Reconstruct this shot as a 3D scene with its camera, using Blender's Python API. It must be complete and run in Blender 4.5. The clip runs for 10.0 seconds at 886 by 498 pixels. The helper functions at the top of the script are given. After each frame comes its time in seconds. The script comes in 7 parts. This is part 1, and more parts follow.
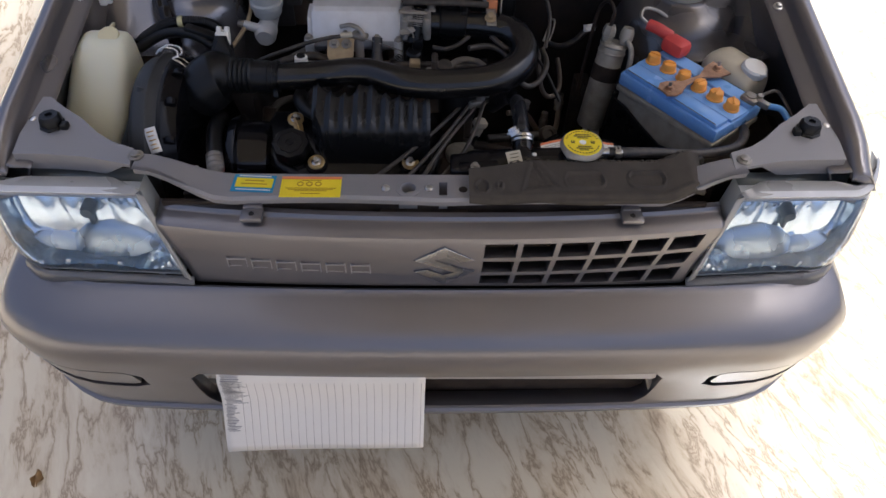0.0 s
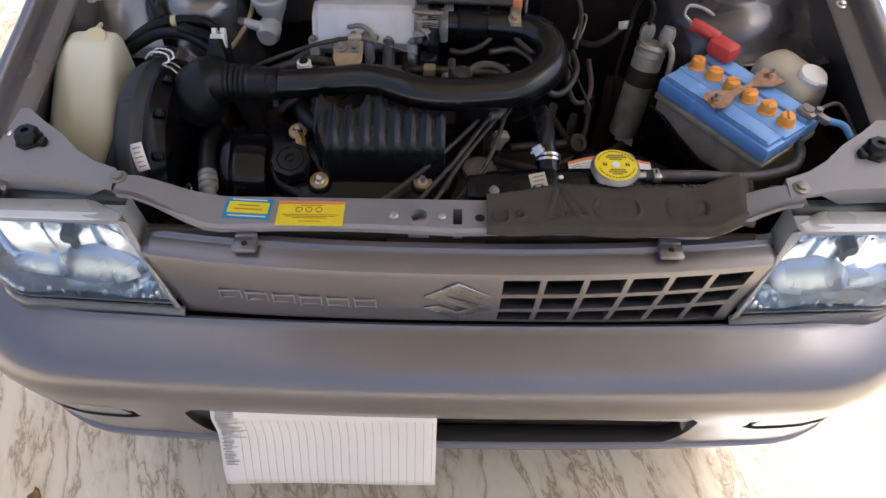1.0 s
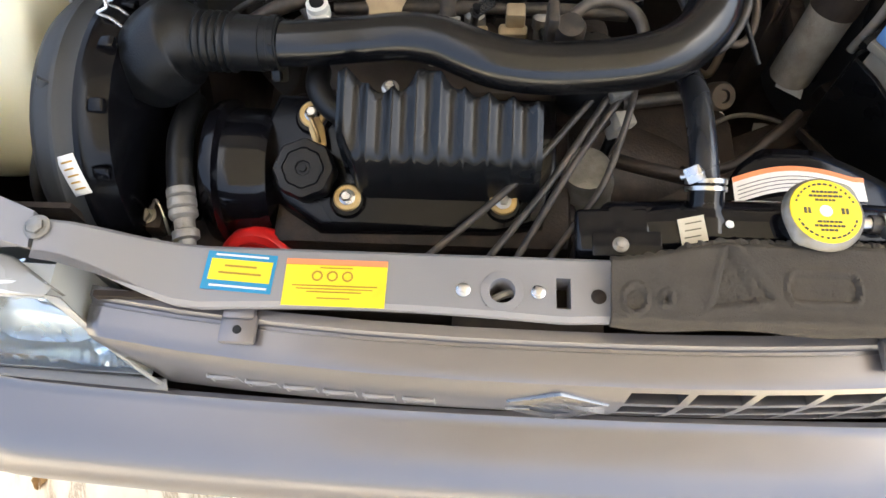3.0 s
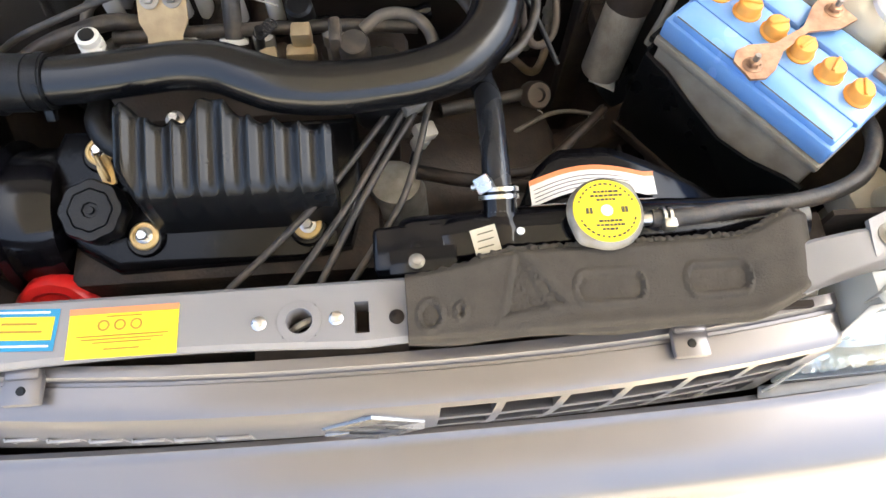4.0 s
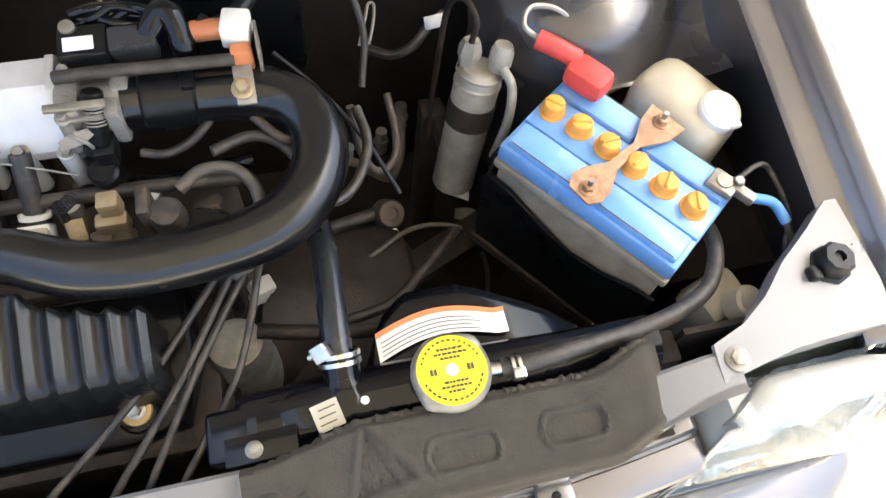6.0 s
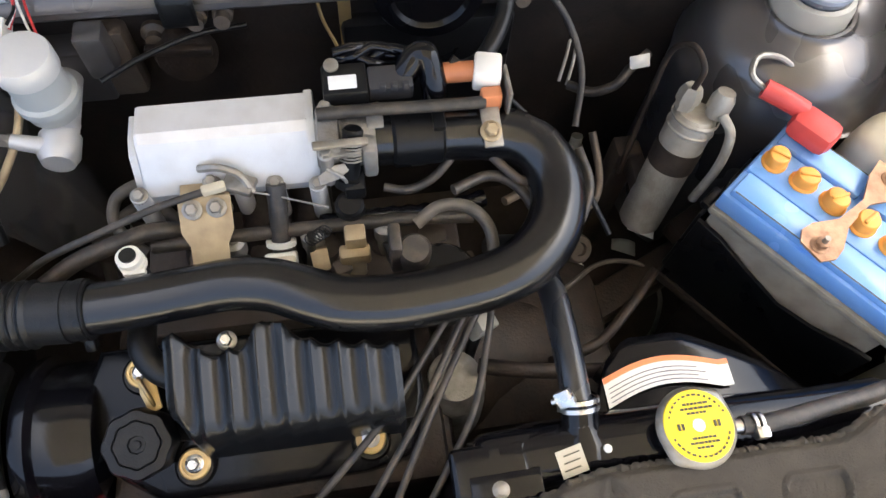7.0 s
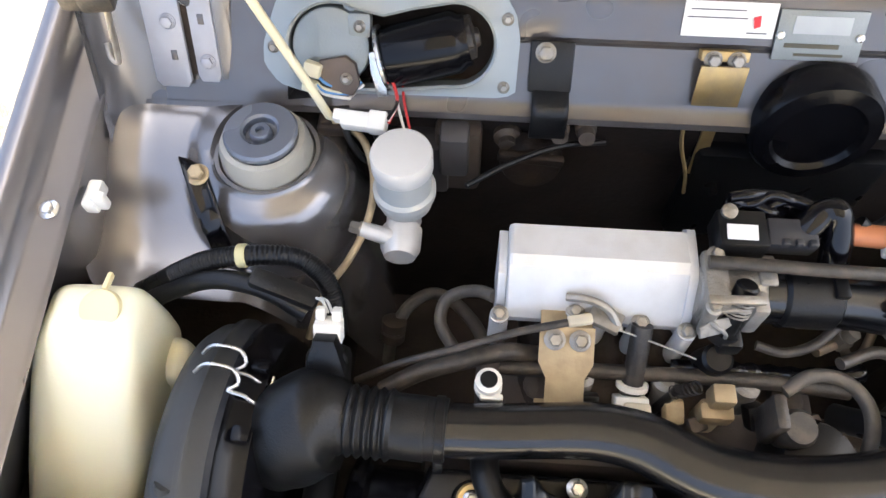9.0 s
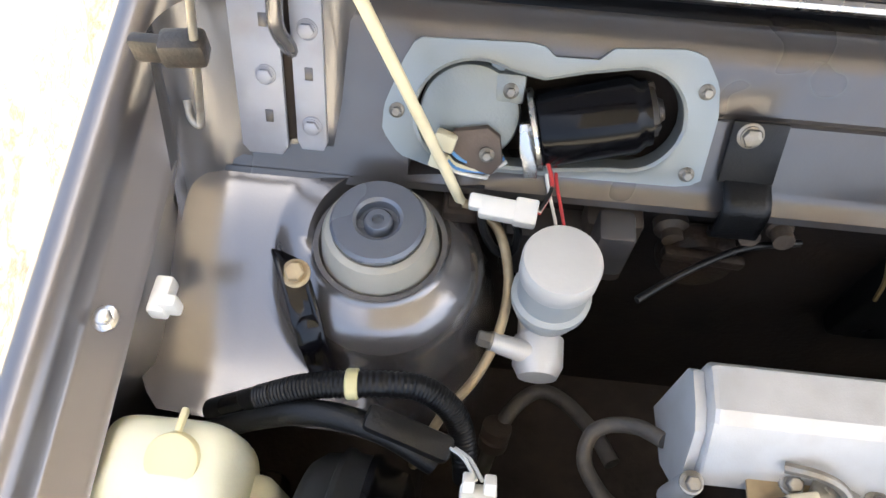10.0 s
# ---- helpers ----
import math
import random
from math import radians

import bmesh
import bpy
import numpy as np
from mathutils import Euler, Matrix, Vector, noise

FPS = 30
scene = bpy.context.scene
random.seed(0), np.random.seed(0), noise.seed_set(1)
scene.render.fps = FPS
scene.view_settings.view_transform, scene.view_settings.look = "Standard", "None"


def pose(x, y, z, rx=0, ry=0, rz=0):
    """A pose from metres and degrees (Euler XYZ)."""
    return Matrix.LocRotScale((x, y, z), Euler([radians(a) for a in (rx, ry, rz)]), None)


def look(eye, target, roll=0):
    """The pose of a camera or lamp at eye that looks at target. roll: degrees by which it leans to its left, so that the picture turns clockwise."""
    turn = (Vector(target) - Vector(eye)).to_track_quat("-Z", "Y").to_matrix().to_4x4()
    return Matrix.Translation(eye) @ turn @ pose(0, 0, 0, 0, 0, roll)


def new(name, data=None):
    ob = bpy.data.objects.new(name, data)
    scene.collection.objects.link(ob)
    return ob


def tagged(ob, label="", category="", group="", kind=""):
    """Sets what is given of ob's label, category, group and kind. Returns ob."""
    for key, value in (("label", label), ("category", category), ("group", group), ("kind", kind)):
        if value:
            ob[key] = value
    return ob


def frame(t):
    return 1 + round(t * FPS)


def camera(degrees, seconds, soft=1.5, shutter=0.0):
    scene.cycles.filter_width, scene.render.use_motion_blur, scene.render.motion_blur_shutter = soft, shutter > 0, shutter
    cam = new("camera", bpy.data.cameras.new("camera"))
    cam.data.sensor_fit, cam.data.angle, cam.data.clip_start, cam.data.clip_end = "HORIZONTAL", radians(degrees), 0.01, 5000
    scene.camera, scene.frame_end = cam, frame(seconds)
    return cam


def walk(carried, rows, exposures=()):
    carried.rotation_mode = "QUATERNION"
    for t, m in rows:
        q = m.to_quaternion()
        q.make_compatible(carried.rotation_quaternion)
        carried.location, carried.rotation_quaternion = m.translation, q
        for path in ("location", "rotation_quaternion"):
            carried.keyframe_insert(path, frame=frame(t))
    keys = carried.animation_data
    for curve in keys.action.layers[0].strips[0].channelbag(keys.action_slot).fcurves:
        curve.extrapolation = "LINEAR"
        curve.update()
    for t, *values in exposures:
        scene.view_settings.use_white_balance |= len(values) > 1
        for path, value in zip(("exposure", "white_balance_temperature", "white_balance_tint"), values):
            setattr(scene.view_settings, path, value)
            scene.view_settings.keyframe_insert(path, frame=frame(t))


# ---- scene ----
cam = camera(64.0, 10.0)
PATH = [
    (0, (-0.029, -0.785, 1.568), (0.023, 0.541, 0.072), 1.9),
    (0.5, (-0.001, -0.742, 1.564), (-0.049, 0.583, 0.066), 0.5),
    (1, (-0.011, -0.642, 1.538), (-0.029, 0.626, -0.008), 0.3),
    (1.5, (-0.089, -0.484, 1.502), (-0.137, 0.629, -0.159), -2.6),
    (2, (-0.145, -0.375, 1.453), (-0.201, 0.58, -0.303), -2.8),
    (2.2, (-0.149, -0.329, 1.43), (-0.233, 0.585, -0.347), -3.6),
    (3.3, (-0.034, -0.18, 1.395), (-0.14, 0.601, -0.443), -5.1),
    (3.5, (-0.01, -0.174, 1.393), (-0.06, 0.599, -0.451), -3.2),
    (4, (0.042, -0.173, 1.4), (0.149, 0.612, -0.436), 3.5),
    (4.5, (0.105, -0.163, 1.398), (0.338, 0.59, -0.44), 7.2),
    (5, (0.155, -0.144, 1.401), (0.518, 0.576, -0.43), 12.7),
    (5.2, (0.163, -0.129, 1.405), (0.54, 0.608, -0.416), 12.0),
    (6.3, (0.089, -0.042, 1.425), (0.397, 0.827, -0.35), 8.8),
    (6.5, (0.05, -0.028, 1.432), (0.332, 0.853, -0.342), 7.5),
    (7, (-0.039, 0.001, 1.43), (0.175, 0.866, -0.361), 6.2),
    (7.5, (-0.154, 0.008, 1.429), (-0.061, 0.851, -0.382), 4.8),
    (8, (-0.219, 0.008, 1.429), (-0.19, 0.825, -0.397), 3.3),
    (8.5, (-0.269, 0.054, 1.453), (-0.232, 0.936, -0.342), 4.0),
    (9, (-0.268, 0.101, 1.424), (-0.358, 1.103, -0.305), -1.2),
    (9.5, (-0.297, 0.149, 1.393), (-0.493, 1.252, -0.264), -3.3),
    (10, (-0.411, 0.254, 1.345), (-0.482, 1.236, -0.396), 2.1),
]
walk(cam, [(t, look(eye, target, roll)) for t, eye, target, roll in PATH],
     [(t, stops, kelvin, tint) for t, stops, kelvin, tint in (
         (0, 0.95, 5850, 10), (1, 1.44, 6050, 10), (1.5, 1.88, 6100, 10), (2, 1.95, 6350, 8), (3.4, 2.95, 6450, 0), (4.5, 3.03, 6300, 2), (5.2, 2.95, 6200, 2),
         (6.5, 2.95, 6300, 0), (7.5, 2.7, 6400, 5), (8.3, 3.1, 6400, 3), (9, 2.95, 6400, 4), (10, 2.82, 6500, 2))])


# ---- world and light ----
world = bpy.data.worlds.new("world")
scene.world = world
world.use_nodes = True
sky = world.node_tree.nodes.new("ShaderNodeTexSky")
sky.sky_type, sky.sun_disc = "NISHITA", False
sky.sun_elevation, sky.sun_rotation = radians(72), radians(81)
sky.air_density, sky.dust_density, sky.ozone_density = 0.45, 6.0, 0.2
background = world.node_tree.nodes["Background"]
background.inputs["Strength"].default_value = 0.15
world.node_tree.links.new(sky.outputs[0], background.inputs[0])

sun_data = bpy.data.lights.new("sun", "SUN")
sun_data.energy, sun_data.angle, sun_data.color = 3.5, radians(14), (1.0, 0.985, 0.975)
sun = new("sun", sun_data)
sun.matrix_world = look((0.95, 0.15, 2.95), (0, 0, 0))


# ---- materials ----
def mat(name, base, rough=0.5, metal=0.0, var=0.2, scale=14.0, bump=0.1, fine=160.0, coat=0.0, dirt=None, amount=0.45, glass=0.0, stretch=(1, 1, 1), spec=0.5):
    """A surface with a broad tint, a fine grain and, where dirt is given, patches of that colour."""
    m = bpy.data.materials.new(name)
    m.use_nodes = True
    n, link = m.node_tree.nodes, m.node_tree.links.new
    p = n["Principled BSDF"]
    p.inputs["Metallic"].default_value = metal
    p.inputs["Specular IOR Level"].default_value = spec
    p.inputs["Coat Weight"].default_value = coat
    p.inputs["Coat Roughness"].default_value = 0.12
    p.inputs["Transmission Weight"].default_value = glass
    place = n.new("ShaderNodeTexCoord")
    turn = n.new("ShaderNodeMapping")
    turn.inputs["Scale"].default_value = stretch
    link(place.outputs["Object"], turn.inputs[0])
    broad = n.new("ShaderNodeTexNoise")
    broad.inputs["Scale"].default_value, broad.inputs["Detail"].default_value = scale, 2.5
    grain = n.new("ShaderNodeTexNoise")
    grain.inputs["Scale"].default_value, grain.inputs["Detail"].default_value = fine, 3
    for tex in (broad, grain):
        link(turn.outputs[0], tex.inputs["Vector"])
    tint = n.new("ShaderNodeMapRange")
    tint.inputs["From Min"].default_value, tint.inputs["From Max"].default_value = 0.12, 0.88
    tint.inputs["To Min"].default_value, tint.inputs["To Max"].default_value = 1 - 1.6 * var, 1 + 1.6 * var
    link(broad.outputs[0], tint.inputs[0])
    colour = n.new("ShaderNodeVectorMath")
    colour.operation = "SCALE"
    colour.inputs[0].default_value = base
    link(tint.outputs[0], colour.inputs["Scale"])
    out = colour.outputs[0]
    if dirt:
        patch = n.new("ShaderNodeTexNoise")
        patch.inputs["Scale"].default_value, patch.inputs["Detail"].default_value = scale * 2.3, 8
        link(turn.outputs[0], patch.inputs["Vector"])
        edge = n.new("ShaderNodeMapRange")
        edge.inputs["From Min"].default_value, edge.inputs["From Max"].default_value = 0.42, 0.68
        edge.inputs["To Max"].default_value = amount
        link(patch.outputs[0], edge.inputs[0])
        mix = n.new("ShaderNodeMix")
        mix.data_type = "RGBA"
        link(edge.outputs[0], mix.inputs[0])
        link(out, mix.inputs[6])
        mix.inputs[7].default_value = (*dirt, 1)
        out = mix.outputs[2]
    link(out, p.inputs["Base Color"])
    gloss = n.new("ShaderNodeMapRange")
    gloss.inputs["From Min"].default_value, gloss.inputs["From Max"].default_value = 0.12, 0.88
    gloss.inputs["To Min"].default_value, gloss.inputs["To Max"].default_value = max(rough - 0.12, 0.02), min(rough + 0.14, 1)
    link(broad.outputs[0], gloss.inputs[0])
    link(gloss.outputs[0], p.inputs["Roughness"])
    if bump:
        relief = n.new("ShaderNodeBump")
        relief.inputs["Strength"].default_value, relief.inputs["Distance"].default_value = bump, 0.002
        link(grain.outputs[0], relief.inputs["Height"])
        link(relief.outputs[0], p.inputs["Normal"])
    return m


def marble():
    """Polished cream marble with brown veins that run towards the car."""
    m = bpy.data.materials.new("marble")
    m.use_nodes = True
    n, link = m.node_tree.nodes, m.node_tree.links.new
    p = n["Principled BSDF"]
    p.inputs["Roughness"].default_value = 0.22
    place = n.new("ShaderNodeTexCoord")
    turn = n.new("ShaderNodeMapping")
    lean = n.new("ShaderNodeMapping")
    lean.inputs["Rotation"].default_value = (0, 0, radians(-20))
    link(place.outputs["Object"], lean.inputs[0])
    turn.inputs["Scale"].default_value = (3.6, 1.0, 1)
    link(lean.outputs[0], turn.inputs[0])
    warp = n.new("ShaderNodeTexNoise")
    warp.inputs["Scale"].default_value, warp.inputs["Detail"].default_value = 2.2, 6
    link(turn.outputs[0], warp.inputs["Vector"])
    push = n.new("ShaderNodeMix")
    push.data_type = "VECTOR"
    push.inputs[0].default_value = 0.28
    link(turn.outputs[0], push.inputs[4])
    link(warp.outputs["Color"], push.inputs[5])
    vein = n.new("ShaderNodeTexNoise")
    vein.inputs["Scale"].default_value, vein.inputs["Detail"].default_value, vein.inputs["Roughness"].default_value = 5.5, 10, 0.62
    link(push.outputs[1], vein.inputs["Vector"])
    ridge = n.new("ShaderNodeMath")
    ridge.operation = "SUBTRACT"
    ridge.inputs[1].default_value = 0.5
    link(vein.outputs[0], ridge.inputs[0])
    absolute = n.new("ShaderNodeMath")
    absolute.operation = "ABSOLUTE"
    link(ridge.outputs[0], absolute.inputs[0])
    ramp = n.new("ShaderNodeValToRGB")
    e = ramp.color_ramp.elements
    e[0].position, e[0].color = 0.0, (0.34, 0.25, 0.155, 1)
    e[1].position, e[1].color = 0.24, (0.72, 0.63, 0.46, 1)
    for where, tone in ((0.012, (0.45, 0.35, 0.235, 1)), (0.04, (0.575, 0.465, 0.31, 1)), (0.1, (0.665, 0.565, 0.40, 1))):
        mid = e.new(where)
        mid.color = tone
    calm = n.new("ShaderNodeTexNoise")
    calm.inputs["Scale"].default_value, calm.inputs["Detail"].default_value = 1.3, 3
    link(turn.outputs[0], calm.inputs["Vector"])
    wide = n.new("ShaderNodeMapRange")
    wide.inputs["From Min"].default_value, wide.inputs["From Max"].default_value = 0.4, 0.66
    wide.inputs["To Min"].default_value, wide.inputs["To Max"].default_value = 0.75, 3.4
    link(calm.outputs[0], wide.inputs[0])
    strength = n.new("ShaderNodeMath")
    strength.operation = "MULTIPLY"
    link(absolute.outputs[0], strength.inputs[0])
    link(wide.outputs[0], strength.inputs[1])
    link(strength.outputs[0], ramp.inputs[0])
    link(ramp.outputs[0], p.inputs["Base Color"])
    return m


PAINT = mat("grey_paint", (0.19, 0.180, 0.183), 0.33, 0.7, 0.05, 5, 0.02, 900, coat=0.6)
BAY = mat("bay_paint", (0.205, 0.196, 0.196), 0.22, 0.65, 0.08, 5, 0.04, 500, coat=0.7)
# the car's grey paint, lightened for the brighter light on upward faces
CROSS = mat("lightened_crossmember_paint", (0.26, 0.249, 0.25), 0.5, 0.2, 0.06, 5, 0.03, 700, coat=0.05)
# the same bay paint with dust, darker also where less light falls
FIREWALL = mat("dusty_shaded_bay_paint", (0.11, 0.104, 0.103), 0.3, 0.55, 0.2, 9, 0.06, 400, coat=0.4, dirt=(0.115, 0.096, 0.083), amount=0.6)
# near-black for dark parts and for sheets that stand in for shade
UNDER = mat("dark_parts_and_shade", (0.034, 0.026, 0.021), 0.7, 0, 0.4, 20, 0.3, 200, dirt=(0.06, 0.044, 0.031), amount=0.6, spec=0.2)
BLACK = mat("black_plastic", (0.0058, 0.0058, 0.0062), 0.3, 0, 0.2, 18, 0.12, 420, spec=0.28)
# near-black with dusty patches, for the shade under the cowl ledge
LEDGESHADE = mat("firewall_shade", (0.02, 0.016, 0.014), 0.75, 0, 0.4, 14, 0.4, 150, dirt=(0.03, 0.022, 0.017), amount=0.6, spec=0.15)
LIDBLACK = mat("lid_black", (0.004, 0.004, 0.005), 0.2, 0, 0.2, 10, 0.04, 300, spec=0.22)
GLOSS = mat("gloss_black", (0.004, 0.004, 0.0055), 0.13, 0, 0.2, 10, 0.03, 300, spec=0.34)
RUBBER = mat("black_rubber", (0.0068, 0.0068, 0.007), 0.36, 0, 0.25, 25, 0.2, 500, spec=0.32)
TOPHOSE = mat("blue_black_hose", (0.017, 0.0185, 0.022), 0.25, 0, 0.2, 15, 0.06, 500, coat=0.15)
PIPE = mat("satin_black_pipe", (0.0055, 0.0055, 0.006), 0.21, 0, 0.15, 12, 0.04, 700, spec=0.55)
HOSE = mat("dusty_hose", (0.026, 0.023, 0.02), 0.46, 0, 0.35, 30, 0.25, 400, dirt=(0.11, 0.085, 0.062), amount=0.5)
COVER = mat("cast_cover", (0.011, 0.0108, 0.0106), 0.22, 0.0, 0.2, 16, 0.05, 700, spec=0.34)
ROCKER = mat("rocker_enamel", (0.006, 0.006, 0.0068), 0.2, 0, 0.2, 10, 0.04, 300, spec=0.22)
DARKIRON = mat("dark_iron", (0.026, 0.020, 0.016), 0.5, 0.2, 0.4, 22, 0.4, 260, dirt=(0.05, 0.033, 0.022), amount=0.7, spec=0.22)
CAST = mat("cast_aluminium", (0.31, 0.295, 0.27), 0.5, 0.55, 0.2, 20, 0.5, 320, dirt=(0.16, 0.13, 0.10), amount=0.55)
MANIFOLD = mat("silver_casting", (0.64, 0.64, 0.635), 0.4, 0.25, 0.07, 22, 0.12, 700, dirt=(0.5, 0.48, 0.45), amount=0.3)
DRIER = mat("aged_aluminium", (0.42, 0.385, 0.32), 0.46, 0.2, 0.2, 20, 0.3, 320, dirt=(0.25, 0.21, 0.155), amount=0.6)
STEEL = mat("bright_steel", (0.6, 0.59, 0.57), 0.27, 1.0, 0.12, 40, 0.1, 300)
ZINC = mat("dull_zinc", (0.34, 0.32, 0.285), 0.45, 0.7, 0.25, 30, 0.3, 300, dirt=(0.2, 0.16, 0.11), amount=0.5)
GOLD = mat("passivated_steel", (0.5, 0.36, 0.16), 0.38, 0.75, 0.22, 25, 0.15, 300, dirt=(0.3, 0.24, 0.16), amount=0.5)
TAN = mat("tan_bracket", (0.42, 0.33, 0.2), 0.5, 0.35, 0.2, 25, 0.2, 300, dirt=(0.22, 0.16, 0.1), amount=0.5)
PALEHOSE = mat("faded_grey_hose", (0.10, 0.09, 0.077), 0.5, 0, 0.3, 30, 0.25, 400, dirt=(0.18, 0.15, 0.12), amount=0.5)
TANDARK = mat("dusty_brown_steel", (0.085, 0.066, 0.05), 0.6, 0.2, 0.3, 25, 0.3, 300, dirt=(0.08, 0.06, 0.045), amount=0.5)
CREAM = mat("cream_polythene", (0.75, 0.725, 0.54), 0.4, 0, 0.07, 6, 0.08, 300)
CREAM.node_tree.nodes["Principled BSDF"].inputs["Subsurface Weight"].default_value = 0.25
CREAM.node_tree.nodes["Principled BSDF"].inputs["Subsurface Radius"].default_value = (0.02, 0.017, 0.01)
OLDCREAM = mat("aged_polythene", (0.55, 0.5, 0.38), 0.42, 0, 0.12, 10, 0.08, 300, dirt=(0.36, 0.31, 0.22), amount=0.5)
RESERVOIR = mat("frosted_plastic", (0.43, 0.445, 0.43), 0.4, 0, 0.06, 12, 0.06, 300)
WHITE = mat("white_plastic", (0.78, 0.76, 0.7), 0.45, 0, 0.05, 30, 0.05, 300)
PAPER = mat("lined_paper", (0.8, 0.77, 0.71), 0.9, 0, 0.03, 6, 0.1, 90)
INK = mat("grey_ink", (0.09, 0.09, 0.11), 0.9, 0, 0.1, 50, 0)
BLUE = mat("battery_blue", (0.19, 0.39, 0.77), 0.24, 0, 0.08, 14, 0.05, 300, coat=0.15, dirt=(0.25, 0.42, 0.7), amount=0.4)
ORANGE = mat("orange_plug", (0.88, 0.37, 0.06), 0.45, 0, 0.12, 50, 0.08, 300)
RED = mat("red_rubber", (0.62, 0.07, 0.06), 0.5, 0, 0.12, 30, 0.15, 300)
REDFILTER = mat("red_enamel", (0.55, 0.015, 0.015), 0.35, 0, 0.1, 30, 0.04, 300)
CASE = mat("battery_case", (0.35, 0.31, 0.245), 0.5, 0, 0.3, 14, 0.1, 300, dirt=(0.2, 0.17, 0.13), amount=0.6)
COPPER = mat("rusty_clamp", (0.5, 0.3, 0.18), 0.5, 0.35, 0.3, 30, 0.3, 250, dirt=(0.22, 0.1, 0.05), amount=0.7)
FELT = mat("brown_felt", (0.066, 0.057, 0.046), 0.8, 0, 0.16, 40, 0.5, 600, spec=0.2)
YELLOW = mat("yellow_print", (0.85, 0.66, 0.02), 0.45, 0, 0.05, 40, 0.02, 300)
CYAN = mat("blue_print", (0.02, 0.25, 0.45), 0.45, 0, 0.05, 40, 0)
ORANGEPRINT = mat("orange_print", (0.8, 0.25, 0.1), 0.5, 0, 0.05, 40, 0)
LABEL = mat("white_label", (0.78, 0.77, 0.74), 0.5, 0, 0.05, 40, 0)
PRINT = mat("dark_print", (0.09, 0.08, 0.05), 0.6, 0, 0.1, 40, 0)
FADED = mat("faded_print", (0.42, 0.24, 0.02), 0.6, 0, 0.1, 40, 0)
REDPRINT = mat("red_print", (0.6, 0.03, 0.04), 0.6, 0, 0.1, 40, 0)
CHROME = mat("chrome", (0.27, 0.268, 0.265), 0.24, 1.0, 0.04, 30, 0)
REFLECT = mat("lamp_reflector", (0.72, 0.84, 0.95), 0.13, 0.8, 0.12, 40, 0.2, 120)


def clear(name):
    """Thin clear plastic: seen through, with a gloss by its angle."""
    m = bpy.data.materials.new(name)
    m.use_nodes = True
    n, link = m.node_tree.nodes, m.node_tree.links.new
    n.remove(n["Principled BSDF"])
    through_it, gloss, mix, edge = (n.new("ShaderNode" + k) for k in ("BsdfTransparent", "BsdfGlossy", "MixShader", "Fresnel"))
    gloss.inputs["Roughness"].default_value = 0.04
    edge.inputs["IOR"].default_value = 1.5
    through_it.inputs["Color"].default_value = (0.97, 0.98, 1.0, 1)
    link(edge.outputs[0], mix.inputs[0])
    link(through_it.outputs[0], mix.inputs[1])
    link(gloss.outputs[0], mix.inputs[2])
    link(mix.outputs[0], n["Material Output"].inputs["Surface"])
    return m


LENS = clear("clear_lens")
HINGE = mat("hinge_paint", (0.36, 0.37, 0.41), 0.4, 0.3, 0.1, 12, 0.04, 500, coat=0.2, dirt=(0.24, 0.21, 0.18), amount=0.35)
LENSLIP = mat("lens_lip_shine", (0.6, 0.61, 0.61), 0.16, 0, 0.08, 20, 0.03, 300)
LAMPTRIM = mat("dark_lamp_trim", (0.15, 0.148, 0.147), 0.32, 0.2, 0.1, 20, 0.05, 300)
WIPERPLATE = mat("wiper_plate", (0.27, 0.295, 0.295), 0.35, 0.35, 0.1, 12, 0.04, 500, coat=0.2)
# body paint made paler, the bright edges of the raised name put into colour
PLATE = mat("raised_letter_highlight", (0.32, 0.31, 0.312), 0.3, 0.5, 0.05, 10, 0.02, 500, coat=0.4)
# tint of the dome-shaped reflections low in the headlights
DIM = mat("dome_reflection", (0.48, 0.58, 0.66), 0.26, 0.65, 0.1, 20, 0.05, 200)
GREYMETAL = mat("grey_gear_case", (0.25, 0.27, 0.265), 0.42, 0.5, 0.12, 20, 0.2, 400)
CAPGREY = mat("mount_cap", (0.14, 0.155, 0.19), 0.25, 0.2, 0.1, 12, 0.05, 300, coat=0.3)
CLEARRING = mat("mount_rubber", (0.33, 0.32, 0.28), 0.4, 0, 0.1, 20, 0.1, 300)
ROD = mat("ivory_rod", (0.72, 0.66, 0.46), 0.45, 0, 0.1, 40, 0.05, 300)
LEAF = mat("dry_leaf", (0.3, 0.17, 0.06), 0.8, 0, 0.3, 60, 0.4, 200)
WIRERED = mat("red_wire", (0.5, 0.03, 0.03), 0.5, 0, 0.1, 40, 0)
WIREBLUE = mat("blue_wire", (0.12, 0.3, 0.6), 0.5, 0, 0.1, 40, 0)
MARBLE = marble()


# ---- shapes ----
def box(bm, c, s, bevel=0.0, rot=(0, 0, 0), seg=2):
    m = pose(*c, *rot) @ Matrix.Diagonal((*s, 1))
    verts = bmesh.ops.create_cube(bm, size=1, matrix=m)["verts"]
    if bevel:
        edges = list({e for v in verts for e in v.link_edges})
        bmesh.ops.bevel(bm, geom=edges, offset=bevel, segments=seg, profile=0.5, affect="EDGES")
    return bm


def frame_of(axis):
    z = Vector(axis).normalized()
    x = z.orthogonal().normalized()
    if abs(z.z) < 0.99:
        x = Vector((0, 0, 1)).cross(z).normalized()
    return x, z.cross(x), z


